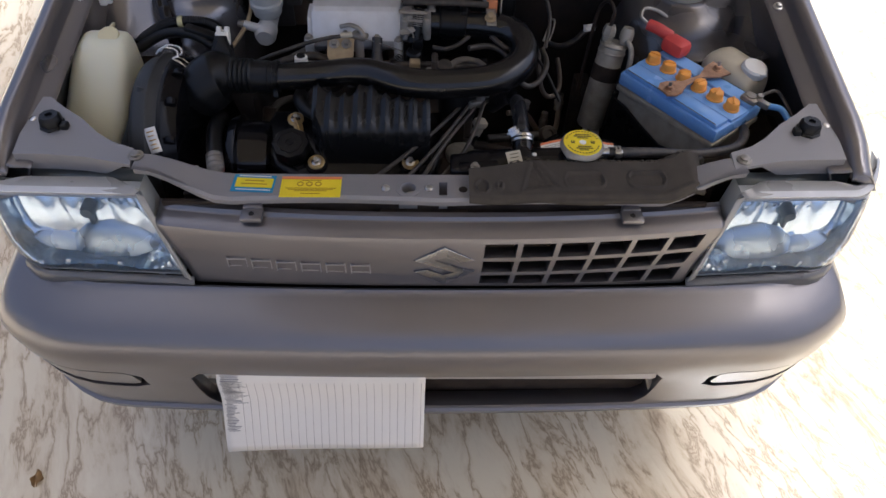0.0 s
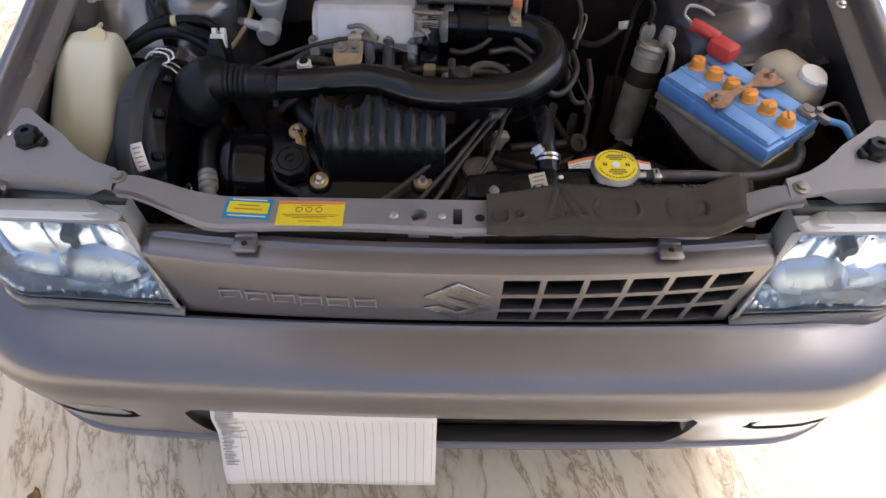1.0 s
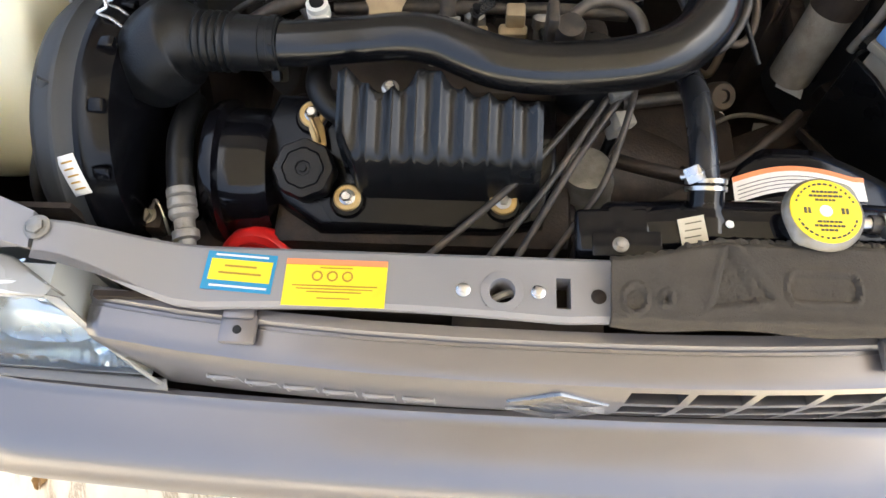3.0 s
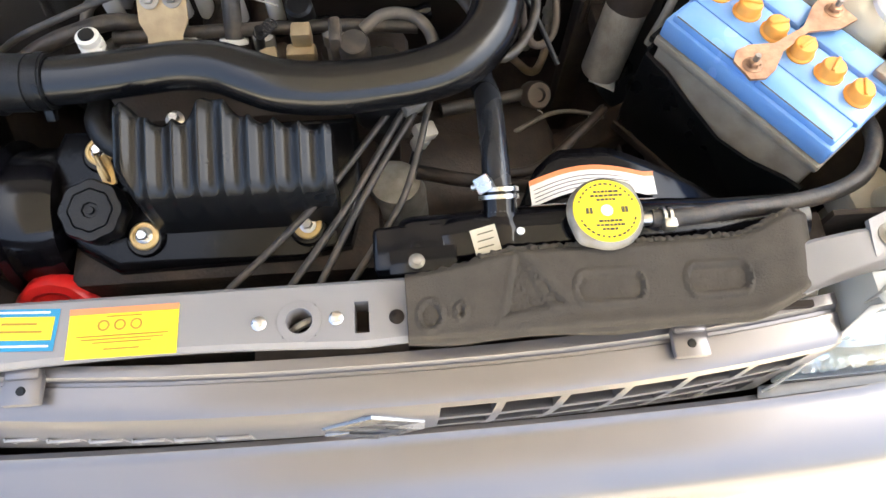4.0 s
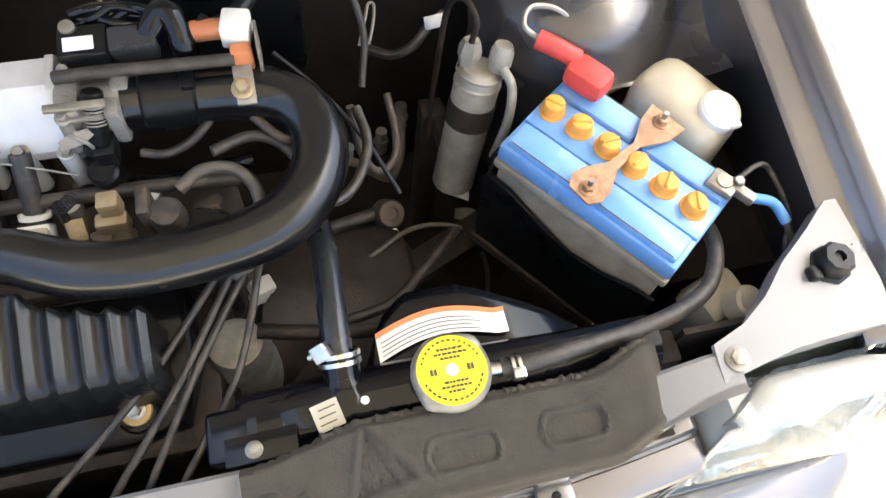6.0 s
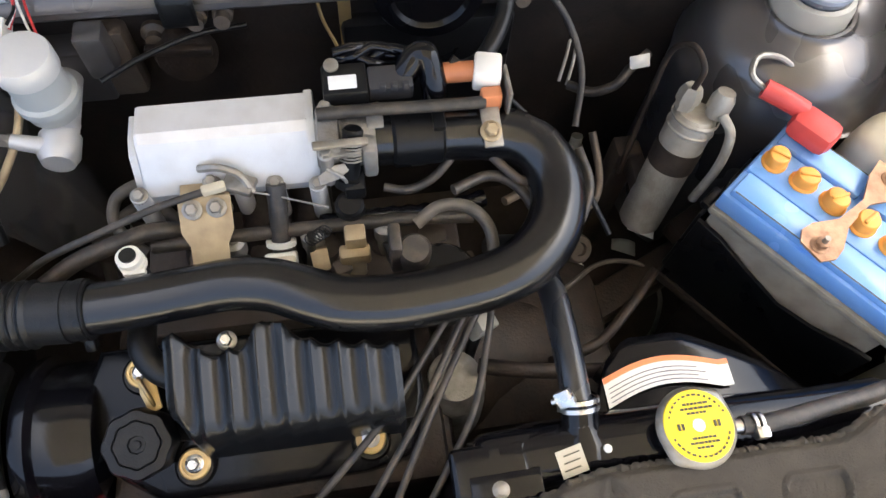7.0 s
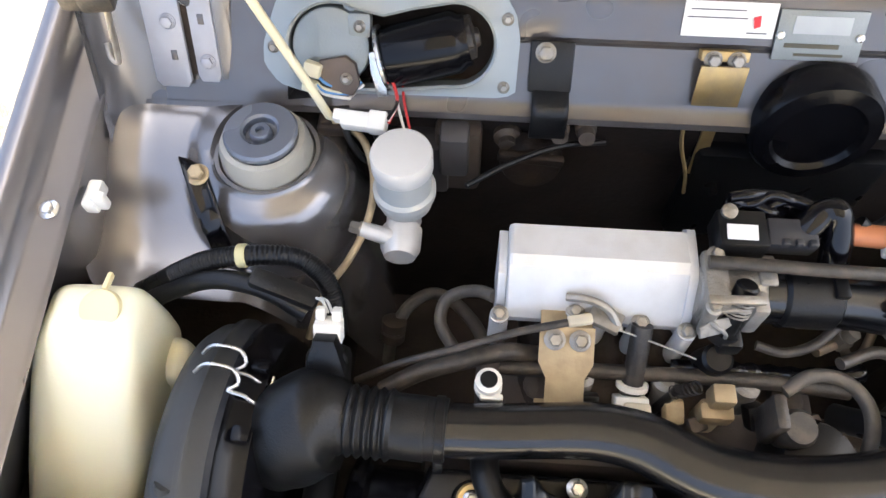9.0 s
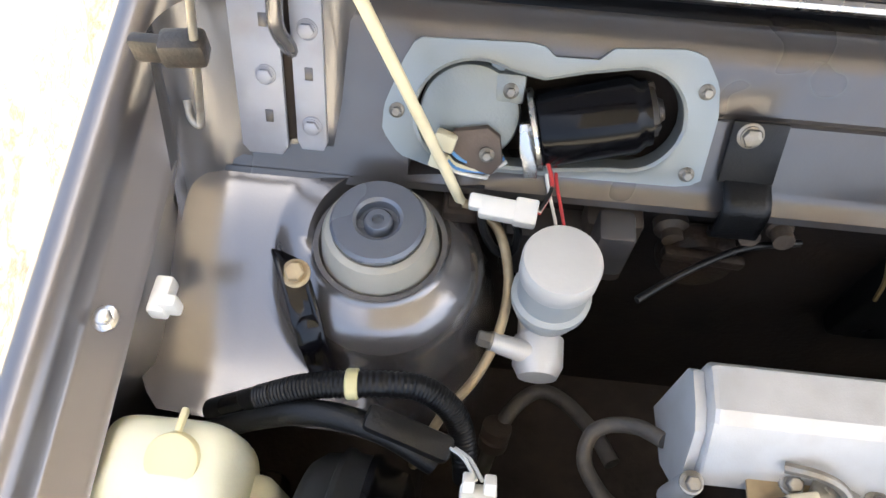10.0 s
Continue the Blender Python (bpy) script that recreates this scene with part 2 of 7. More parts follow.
def lathe(bm, base, axis, prof, n=28, wave=None):
    """Turns the outline prof, rows of (radius, height), about the axis."""
    x, y, z = frame_of(axis)
    base = Vector(base)
    rings = []
    for r, h in prof:
        if r <= 1e-6:
            rings.append([bm.verts.new(base + z * h)])
            continue
        ring = []
        for i in range(n):
            a = 2 * math.pi * i / n
            k = r * (wave(a) if wave else 1)
            ring.append(bm.verts.new(base + z * h + x * k * math.cos(a) + y * k * math.sin(a)))
        rings.append(ring)
    for a, b in zip(rings, rings[1:]):
        for i in range(n):
            j = (i + 1) % n
            if len(a) == 1 and len(b) == 1:
                continue
            if len(a) == 1:
                bm.faces.new((a[0], b[i], b[j]))
            elif len(b) == 1:
                bm.faces.new((a[i], a[j], b[0]))
            else:
                bm.faces.new((a[i], a[j], b[j], b[i]))
    return bm


def cyl(bm, p0, p1, r0, r1=None, n=20, bevel=0.0):
    p0, p1 = Vector(p0), Vector(p1)
    h, r1 = (p1 - p0).length, r0 if r1 is None else r1
    b = bevel
    prof = [(0, 0), (r0 - b, 0), (r0, b), (r1, h - b), (r1 - b, h), (0, h)] if b else [(0, 0), (r0, 0), (r1, h), (0, h)]
    return lathe(bm, p0, p1 - p0, prof, n)


def curve_points(pts, steps):
    pts = [Vector(p) for p in pts]
    ext = [2 * pts[0] - pts[1], *pts, 2 * pts[-1] - pts[-2]]
    out = []
    for i in range(1, len(ext) - 2):
        a, b, c, d = ext[i - 1:i + 3]
        for k in range(steps):
            t = k / steps
            out.append(0.5 * ((2 * b) + (c - a) * t + (2 * a - 5 * b + 4 * c - d) * t * t + (3 * b - a - 3 * c + d) * t ** 3))
    out.append(pts[-1])
    return out


def sweep(bm, pts, r, n=12, steps=6, radius=None, bore=0.0):
    """A round bar or hose along a smooth line; radius(s) may vary it along its length s from 0 to 1."""
    line = curve_points(pts, steps)
    rings, up = [], None
    for i, p in enumerate(line):
        d = (line[min(i + 1, len(line) - 1)] - line[max(i - 1, 0)]).normalized()
        if up is None:
            up = d.orthogonal().normalized()
        up = (up - d * up.dot(d)).normalized()
        side = d.cross(up)
        k = r * (radius(i / (len(line) - 1)) if radius else 1)
        rings.append([bm.verts.new(p + up * k * math.cos(2 * math.pi * j / n) + side * k * math.sin(2 * math.pi * j / n)) for j in range(n)])
    for a, b in zip(rings, rings[1:]):
        for j in range(n):
            bm.faces.new((a[j], a[(j + 1) % n], b[(j + 1) % n], b[j]))
    bm.faces.new(rings[0][::-1])
    bm.faces.new(rings[-1])
    return bm


def prism(bm, poly, m, depth, bevel=0.0):
    """A flat outline in the x-y plane of m, thickened along its z."""
    a = [bm.verts.new(m @ Vector((x, y, 0))) for x, y in poly]
    b = [bm.verts.new(m @ Vector((x, y, depth))) for x, y in poly]
    n = len(poly)
    faces = [bm.faces.new(a[::-1]), bm.faces.new(b)]
    for i in range(n):
        faces.append(bm.faces.new((a[i], a[(i + 1) % n], b[(i + 1) % n], b[i])))
    if bevel:
        bmesh.ops.bevel(bm, geom=list(faces[1].edges), offset=bevel, segments=2, profile=0.5, affect="EDGES")
    return bm


def sheet(bm, us, vs, place, holes=(), depth=None):
    """A pressed panel over the lines us and vs. Cells in holes stay open, with walls that go in by depth."""
    holes = set(holes)
    verts = {(i, j): bm.verts.new(place(u, v)) for i, u in enumerate(us) for j, v in enumerate(vs)}
    for i in range(len(us) - 1):
        for j in range(len(vs) - 1):
            if (i, j) not in holes:
                bm.faces.new((verts[i, j], verts[i + 1, j], verts[i + 1, j + 1], verts[i, j + 1]))
    if depth is not None:
        deep = {}

        def low(k):
            if k not in deep:
                deep[k] = bm.verts.new(verts[k].co + Vector(depth))
            return deep[k]
        for i, j in holes:
            for a, b, side in (((i, j), (i + 1, j), (i, j - 1)), ((i + 1, j), (i + 1, j + 1), (i + 1, j)),
                               ((i + 1, j + 1), (i, j + 1), (i, j + 1)), ((i, j + 1), (i, j), (i - 1, j))):
                if side not in holes:
                    bm.faces.new((verts[a], verts[b], low(b), low(a)))
    for v in [v for v in bm.verts if not v.link_faces]:
        bm.verts.remove(v)
    return bm


def part(name, bm, material, parent=None, label="", solid=0.0, angle=38):
    """Links a bmesh as one mesh object, under a thing or a part."""
    bmesh.ops.recalc_face_normals(bm, faces=bm.faces)
    me = bpy.data.meshes.new(name)
    bm.to_mesh(me)
    bm.free()
    me.materials.append(material)
    me.polygons.foreach_set("use_smooth", [True] * len(me.polygons))
    me.set_sharp_from_angle(angle=radians(angle))
    ob = new(name, me)
    if parent is not None:
        ob.parent = parent
        ob.matrix_parent_inverse = Matrix.Translation(-parent.location)
    if solid:
        mod = ob.modifiers.new("thickness", "SOLIDIFY")
        mod.thickness, mod.offset = solid, 0
    return tagged(ob, label)


def thing(name, place, label, category, group="", kind=""):
    ob = new(name)
    ob.location = place
    ob.empty_display_size = 0.05
    return tagged(ob, label, category, group, kind)


def B():
    return bmesh.new()


def bolt(parent, p, axis, r=0.008, h=0.006, material=None, washer=0.0, name="bolt"):
    """A hexagon head on a washer."""
    bm = B()
    if washer:
        lathe(bm, p, axis, [(0, 0), (washer, 0), (washer, 0.0015), (washer * 0.7, 0.003), (0, 0.003)], 20)
    q = Vector(p) + Vector(axis).normalized() * (0.0025 if washer else 0)
    lathe(bm, q, axis, [(0, 0), (r * 1.15, 0), (r * 1.15, h * 0.2)], 16)
    lathe(bm, q, axis, [(r, h * 0.15), (r, h * 0.85), (r * 0.8, h), (0, h)], 6)
    return part(name, bm, material or STEEL, parent)


def smooth(a, b, x):
    t = min(max((x - a) / (b - a), 0), 1)
    return t * t * (3 - 2 * t)


def span(a, b, n):
    return [a + (b - a) * i / n for i in range(n + 1)]


# ---- ground ----
bm = B()
sheet(bm, span(-30, 30, 6), span(-30, 30, 6), lambda u, v: (u, v, 0))
ground = part("ground", bm, MARBLE)
tagged(ground, "polished cream marble floor with brown veins", "floor", kind="structure")
# the porch's plain roof and rear wall, out of view
bm = B()
box(bm, (0.45, 0.95, 2.95), (2.6, 6.7, 0.15))
porch = part("ceiling", bm, mat("plaster", (0.32, 0.31, 0.30), 0.9))
tagged(porch, "plain grey plastered porch ceiling", "ceiling", kind="structure")
bm = B()
box(bm, (0.45, 4.3, 1.43), (2.6, 0.15, 2.88))
tagged(part("wall_north", bm, bpy.data.materials["plaster"]), "plain grey plastered rear wall", "wall", kind="structure")

# ---- the car's body ----
car = thing("car", (0, 0, 0), "grey metallic small hatchback with its bonnet propped open", "car")


# bumper: half width 0.74, crest 0.165 ahead of the bonnet line
def bumper_plan(x):
    a = abs(x)
    return 0.012 * (a / 0.5) ** 2 + 0.075 * max(0, (a - 0.55) / 0.2) ** 2.6


BUMPER_ROWS = [(0.60, 0.1075), (0.6415, 0.1045), (0.643, 0.1005), (0.638, 0.0965), (0.636, 0.089), (0.630, 0.070), (0.6215, 0.050), (0.610, 0.033), (0.597, 0.0205),
               (0.583, 0.0125), (0.570, 0.009), (0.556, 0.008), (0.543, 0.0085), (0.529, 0.0115), (0.514, 0.015), (0.485, 0.021), (0.46, 0.026), (0.435, 0.031),
               (0.36, 0.046), (0.345, 0.049), (0.341, 0.044), (0.330, 0.046), (0.322, 0.056), (0.32, 0.12)]
BUMPER_COLS = [-0.76, -0.755, -0.745, -0.73, -0.715, -0.70, -0.68, -0.64, -0.60, -0.56, -0.52, -0.49, -0.46, -0.43, -0.405, -0.385, -0.33, -0.27, -0.2, -0.13, -0.06]
BUMPER_COLS = BUMPER_COLS + [0.0] + [-x for x in BUMPER_COLS[::-1]]


def bumper_place(u, j):
    z, d = BUMPER_ROWS[int(j)]
    x = max(-0.742, min(0.742, u))
    y = -0.158 + bumper_plan(x) + d
    if abs(u) > 0.742:
        y += (abs(u) - 0.742) * 14
        x = math.copysign(0.742 - (abs(u) - 0.742) * 0.1, u)
    x *= 1 - 0.32 * d * smooth(0.3, 0.74, abs(x)) if j > 13 else 1 - 0.5 * d * smooth(0.3, 0.74, abs(x))
    if abs(abs(u) - 0.405) < 1e-6 and int(j) in (14, 18):
        z += -0.02 if int(j) == 14 else 0.02
    if int(j) == 14 and abs(u) > 0.45:
        z -= 0.006
    if abs(abs(u) - 0.49) < 1e-6 and int(j) in (14, 17):
        z += -0.010 if int(j) == 14 else 0.010
    if int(j) >= 19:
        z += 0.012 * smooth(0.62, 0.74, abs(x))
    wide = abs(x) if abs(x) < 0.45 else 0.45 + (abs(x) - 0.45) * 0.94
    return math.copysign(wide, x) * 1.022 - 0.021, y, z


inside = [i for i in range(len(BUMPER_COLS) - 1) if abs(BUMPER_COLS[i] + BUMPER_COLS[i + 1]) / 2 < 0.405]
fog = [i for i in range(len(BUMPER_COLS) - 1) if 0.49 < abs(BUMPER_COLS[i] + BUMPER_COLS[i + 1]) / 2 < 0.70]
bm = B()
sheet(bm, BUMPER_COLS, range(len(BUMPER_ROWS)), bumper_place,
      [(i, j) for i in inside for j in (14, 15, 16, 17)] + [(i, j) for i in fog for j in (14, 15, 16)], (0, 0.03, 0))
bumper = part("bumper", bm, PAINT, car, "painted plastic front bumper with a wide air slot", solid=0.003, angle=50)


def bumper_skin(u, z, back):
    """A point of the bumper's lower face at height z, set back from it."""
    j = max(k for k in range(14, 18) if BUMPER_ROWS[k][0] >= z - 1e-6)
    (z0, _), (z1, _) = BUMPER_ROWS[j], BUMPER_ROWS[j + 1]
    p, q = Vector(bumper_place(u, j)), Vector(bumper_place(u, j + 1))
    k = (z0 - z) / (z0 - z1)
    return p.x + (q.x - p.x) * k, p.y + (q.y - p.y) * k + back, z


for s in (-1, 1):
    bm = B()
    cols = [0.505, 0.507, 0.512, 0.522, 0.56, 0.60, 0.64, 0.668, 0.675, 0.679, 0.681]

    def cover_point(u, j):
        """Round-ended cover, leaning in towards its lower edge."""
        end = min(1.0, (u - 0.505) / 0.017, (0.681 - u) / 0.013)
        half = 0.031 - 0.012 * (1 - end) ** 2
        v = (-1, -0.93, 0, 0.93, 1)[int(j)]
        rim = 0.008 if abs(v) > 0.95 or end < 0.01 else 0.0
        return bumper_skin(s * u, 0.4735 + half * v, 0.0005 - 0.002 * v + rim)
    sheet(bm, cols, range(5), cover_point)
    cover = part("fog_lamp_cover", bm, PAINT, bumper, solid=0.002, angle=50)
    for u, z in ((0.515, 0.462), (0.67, 0.464)):
        bm = B()
        x, y, z = bumper_skin(s * u, z, 0.003)
        lathe(bm, (x, y, z), (0, -1, 0), [(0.003, 0), (0.003, 0.0012), (0, 0.0012)], 12)
        part("screw", bm, BLACK, cover)
    # near-black sheet, the shade inside the fog lamp recess
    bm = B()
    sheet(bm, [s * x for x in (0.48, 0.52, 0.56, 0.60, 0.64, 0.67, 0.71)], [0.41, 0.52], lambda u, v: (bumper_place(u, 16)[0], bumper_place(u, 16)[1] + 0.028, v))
    part("recess_shade_sheet", bm, UNDER, bumper)
bm = B()
box(bm, (0, -0.112, 0.487), (0.775, 0.02, 0.04), 0.006)
part("reinforcement_bar", bm, mat("bar_paint", (0.4, 0.39, 0.39), 0.35, 0.4, 0.1), bumper)
# the slot's dark inside is a near-black sheet in place of shade
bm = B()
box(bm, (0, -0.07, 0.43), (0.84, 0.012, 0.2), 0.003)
part("slot_shade_sheet", bm, UNDER, bumper)
for x in (-0.385, 0.385):
    bm = B()
    box(bm, (x, -0.098, 0.44), (0.012, 0.02, 0.07), 0.003, (0, -18 if x > 0 else 18, 0))
    part("bracket", bm, CAST, bumper)


# grille panel with three rows of six openings
def grille_place(u, v):
    """u from -1 to 1 across, v: height."""
    top, low = 0.447, 0.408
    k = (v - 0.655) / 0.11
    half = low + (top - low) * min(max(k, 0), 1)
    x = u * half
    y = -0.0525 - 0.02 * k + 0.024 * k * k + 0.028 * abs(u) ** 2.4
    return x, y, v


def grille_face(u, j):
    v, d = GRILLE_ROWS[int(j)]
    x, y, z = grille_place(u, v)
    low = 1 - smooth(0.645, 0.70, v)
    return x, y + d - 0.012 * low * abs(u) ** 2.4, z - 0.010 * low * abs(u) ** 2.4


GRILLE_ROWS = [(0.640, 0.02), (0.644, 0.004), (0.652, 0.0), (0.658, 0.0), (0.683, 0.0), (0.690, 0.0), (0.717, 0.0), (0.724, 0.0), (0.752, 0.0),
               (0.760, 0.001), (0.7635, 0.005), (0.7655, 0.014), (0.767, 0.026), (0.7645, 0.028), (0.766, 0.032), (0.7715, 0.034), (0.772, 0.0425), (0.764, 0.0445)]
cells = []
edges_u = [-1.0, -0.97, -0.8, -0.6, -0.4, -0.2, -0.05, 0.07]
u = 0.147
for k in range(6):
    edges_u += [u, u + 0.118]
    u += 0.136
edges_u += [0.985, 1.0]
for k in range(6):
    i = edges_u.index(edges_u[8 + 2 * k])
    cells += [(i, 3), (i, 5), (i, 7)]
bm = B()
sheet(bm, edges_u, range(len(GRILLE_ROWS)), grille_face, cells, (0, 0.022, 0))
grille = part("grille", bm, PAINT, car, "painted grille panel with square openings on one half", solid=0.0025, angle=30)
# shade behind the openings, put in as a near-black sheet
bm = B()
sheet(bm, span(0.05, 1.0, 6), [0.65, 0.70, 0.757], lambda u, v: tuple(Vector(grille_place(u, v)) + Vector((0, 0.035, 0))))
part("grille_shade_sheet", bm, UNDER, grille)
bm = B()
box(bm, (0.24, -0.012, 0.71), (0.42, 0.006, 0.01), 0.002)
box(bm, (0.24, -0.012, 0.675), (0.42, 0.006, 0.01), 0.002)
part("rear_bar", bm, BLACK, grille)
for x in (-0.296, 0.296):
    bm = B()
    box(bm, (x, -0.015, 0.777), (0.034, 0.028, 0.009), 0.003)
    box(bm, (x, -0.001, 0.779), (0.03, 0.012, 0.012), 0.003)
    clip = part("retaining_clip", bm, PAINT, grille)
    lathe(bm := B(), (x, -0.017, 0.7815), (0, -0.3, 1), [(0, 0.0016), (0.0035, 0.0016), (0.0045, 0)], 16)
    part("screw", bm, BLACK, clip)

# badge and name plate as plain shapes
bm = B()
at = Matrix.Translation((0.002, -0.0565, 0.708)) @ Euler((radians(86), 0, 0)).to_matrix().to_4x4() @ Matrix.Diagonal((0.95, 1.08, 1, 1))
half = [(0.0, 0.038), (0.051, 0.012), (0.026, 0.007), (0.002, 0.0195), (-0.022, 0.0125), (0.051, -0.011)]
prism(bm, half + [(-x, -y) for x, y in half], at, 0.004, 0.0015)
part("badge", bm, CHROME, grille, "chrome lozenge badge")
for k, x in enumerate((-0.329, -0.2895, -0.25, -0.2105, -0.171, -0.1315)):
    bm = B()
    z = 0.698
    y = grille_place(x / 0.43, z)[1] - 0.0005
    for dx, dz, w, h in ((0, 0.009, 0.031, 0.0018), (0.002, -0.009, 0.031, 0.0018), (-0.0145, 0, 0.002, 0.018), (0.0155, 0, 0.002, 0.018)):
        box(bm, (x + dx, y - 0.0006 - dz * 0.14, z + dz), (w, 0.003, h * 1.3), 0.0006)
    part("name_plate_bar", bm, PLATE, grille)


# headlights
def lamp_place(s, u, v, deep=0.0):
    inner = 0.424 + 0.046 * v ** 1.2
    outer = 0.722 + 0.016 * v
    x = inner + (outer - inner) * u
    y = -0.036 + 0.037 * v ** 1.3 + 0.006 * u + 0.085 * max(0, (u - 0.7) / 0.3) ** 2
    z = 0.655 + 0.146 * v + 0.014 * u * (1 - v)
    bow = 0.012 * (1 - (2 * v - 1) ** 2) * (1 - (2 * u - 1) ** 4)
    return s * x - 0.014 * u, y - bow + deep, z


def bowl_depth(u, v):
    """How far the reflector's round-ended dish lies in, from 0 at its edge to 1."""
    a, b = abs(u - 0.45) / 0.44, abs(v - 0.5) / 0.5
    return smooth(0.0, 0.16, 1 - (a ** 3.2 + b ** 3.2) ** 0.3125)


for s in (-1, 1):
    lamp = part("headlight", sheet(B(), span(0, 1, 12), span(0, 1, 6), lambda u, v: lamp_place(s, 0.06 + 0.88 * u, 0.06 + 0.88 * v, 0.075)), GREYMETAL, car,
                "clear headlight unit with a fluted silvery reflector", solid=0.004)
    bm = B()
    sheet(bm, span(0, 1, 30), span(0, 1, 10), lambda u, v: lamp_place(s, u, v))
    lens = part("lens", bm, LENS, lamp, angle=60)
    lens.visible_shadow = False
    bm = B()
    sheet(bm, span(0, 1, 16), [0, 0.02], lambda u, v: lamp_place(s, u, v, 0.003))
    sheet(bm, [0, 0.012], span(0, 1, 8), lambda u, v: lamp_place(s, u, v, 0.003))
    part("rim", bm, RESERVOIR, lamp, solid=0.002)
    bm = B()
    sheet(bm, [0.0, 0.05], span(0, 1, 8), lambda d, v: lamp_place(s, 0, v, 0.002 + d))
    sheet(bm, span(0, 1, 16), [0.0, 0.05], lambda u, d: lamp_place(s, u, 0, 0.002 + d))
    sheet(bm, span(0, 1, 16), [0.0, 0.03], lambda u, d: lamp_place(s, u, 1, 0.002 + d))
    part("housing", bm, RESERVOIR, lamp, angle=60)

    def bowl(u, v):
        p = Vector(lamp_place(s, u, v, 0.0075))
        k = bowl_depth(u, v)
        flute = 0.0007 * math.sin(150 * u) * (1 - k) if u < 0.9 else 0.0016 * math.sin(190 * u)
        p.y += 0.046 * k + flute + 0.0008 * math.sin(46 * u) * k
        return p
    bm = B()
    sheet(bm, span(0.015, 0.99, 150), span(0.02, 0.99, 24), bowl)
    part("reflector", bm, REFLECT, lamp, angle=80)
    # two added domes take the place of reflections low in the lamp
    for x, r, y in ((0.535, 0.08, 0.012), (0.625, 0.058, 0.014)):
        bm = B()
        lathe(bm, (s * x - 0.008, y, 0.652), (0, -1, 0.18), [(r, -0.014), (r * 0.99, 0.0), (r * 0.93, r * 0.07), (r * 0.76, r * 0.15), (r * 0.45, r * 0.22), (0, r * 0.24)], 40)
        part("dome_reflection", bm, DIM, lamp, angle=60)
    bm = B()
    lathe(bm, (s * 0.464, -0.016, 0.674), (0, -1, 0.1), [(0.017, -0.01), (0.018, 0), (0.012, -0.002), (0.006, -0.012), (0, -0.014)], 24, wave=lambda a: 1 + 0.06 * math.cos(9 * a))
    part("position_lamp", bm, REFLECT, lamp)
    bm = B()
    lathe(bm, (s * 0.565, 0.035, 0.752), (0, -1, 0), [(0, 0), (0.012, 0), (0.012, 0.02), (0.009, 0.026), (0, 0.027)], 16)
    box(bm, (s * 0.565, 0.02, 0.738), (0.006, 0.014, 0.03), 0.002)
    part("bulb_shade", bm, GREYMETAL, lamp)
    for x, z, w, h, lean in ((0.515, 0.752, 0.007, 0.035, 18), (0.527, 0.742, 0.010, 0.045, -12), (0.543, 0.748, 0.009, 0.03, 8), (0.552, 0.752, 0.006, 0.026, -20), (0.582, 0.742, 0.006, 0.034, 22),
                             (0.594, 0.735, 0.009, 0.036, -10), (0.606, 0.742, 0.005, 0.03, 14), (0.618, 0.730, 0.008, 0.028, -18), (0.504, 0.735, 0.005, 0.03, -8)):
        bm = B()
        box(bm, (s * x, 0.033, z), (w, 0.004, h), 0.001, (0, s * (x - 0.56) * -320, lean))
        part("reflector_step", bm, REFLECT, lamp)
    for k in range(11):
        bm = B()
        x = 0.50 + 0.021 * k
        y = lamp_place(s, (x - 0.424) / 0.298, 0.04)[1]
        box(bm, (s * x - 0.006, y + 0.010, 0.668 + 0.003 * (k % 3)), (0.003 + 0.005 * (k % 2), 0.004, 0.010 + 0.004 * (k % 3)), 0.001, (0, 25 - 9 * (k % 5), 20 - 13 * (k % 4)))
        part("flute", bm, REFLECT, lamp)
    def trim(u, j):
        """From the lens's upper edge back to the housing's rear edge."""
        p = Vector(lamp_place(s, u, 1))
        q = Vector((s * (0.464 + 0.215 * u) - 0.014 * u, 0.008 + 0.032 * min(1, 4.5 * u) * (1 - 0.6 * smooth(0.75, 1, u)), 0.805))
        k = (0.0, 0.08, 0.2, 0.9, 1.0, 1.0)[int(j)]
        r = p.lerp(q, k)
        r.z += (0.0, 0.002, 0.0025, 0.002, -0.002, -0.03)[int(j)]
        return r
    bm = B()
    sheet(bm, span(0, 1, 24), range(6), trim)
    sheet(bm, [0, 0.1, 0.85, 1.0], span(0, 1, 8), lambda w, v: Vector(lamp_place(s, 0, v)).lerp(Vector((s * (0.412 + 0.046 * v), -0.04 + 0.041 * v ** 1.4, 0.650 + 0.146 * v)), w) + Vector((0, -0.003 * (1 - v) if 0.05 < w < 0.9 else 0, 0.004 * v)))
    part("top_trim", bm, mat("lamp_trim", (0.34, 0.335, 0.315), 0.28, 0.0, 0.1, coat=0.4), lamp, solid=0.002, angle=60)
    bm = B()
    # opaque pale strip for the white shine on the clear lens's top edge
    sheet(bm, span(0.0, 1, 24), [0, 1, 2], lambda u, k: Vector(lamp_place(s, u, 1)) + Vector((0, (-0.001, 0.001, 0.012)[int(k)], (-0.004, 0.0032, 0.0052)[int(k)])))
    part("lens_lip", bm, LENSLIP, lamp, angle=60)
    bm = B()
    sheet(bm, span(-0.05, 0.84, 14), [0, 1, 2], lambda u, v: tuple(Vector(lamp_place(s, u, 0)) + Vector((0, (0.0, -0.010, -0.004)[int(v)] * (1 - 0.7 * u), (-0.001, -0.009, -0.04)[int(v)]))))
    part("lower_trim", bm, LAMPTRIM, lamp, solid=0.003)


# fenders with their flange, crown and side
def flange(y):
    return 0.820 + 0.172 * (min(y, 0.75) - 0.04)


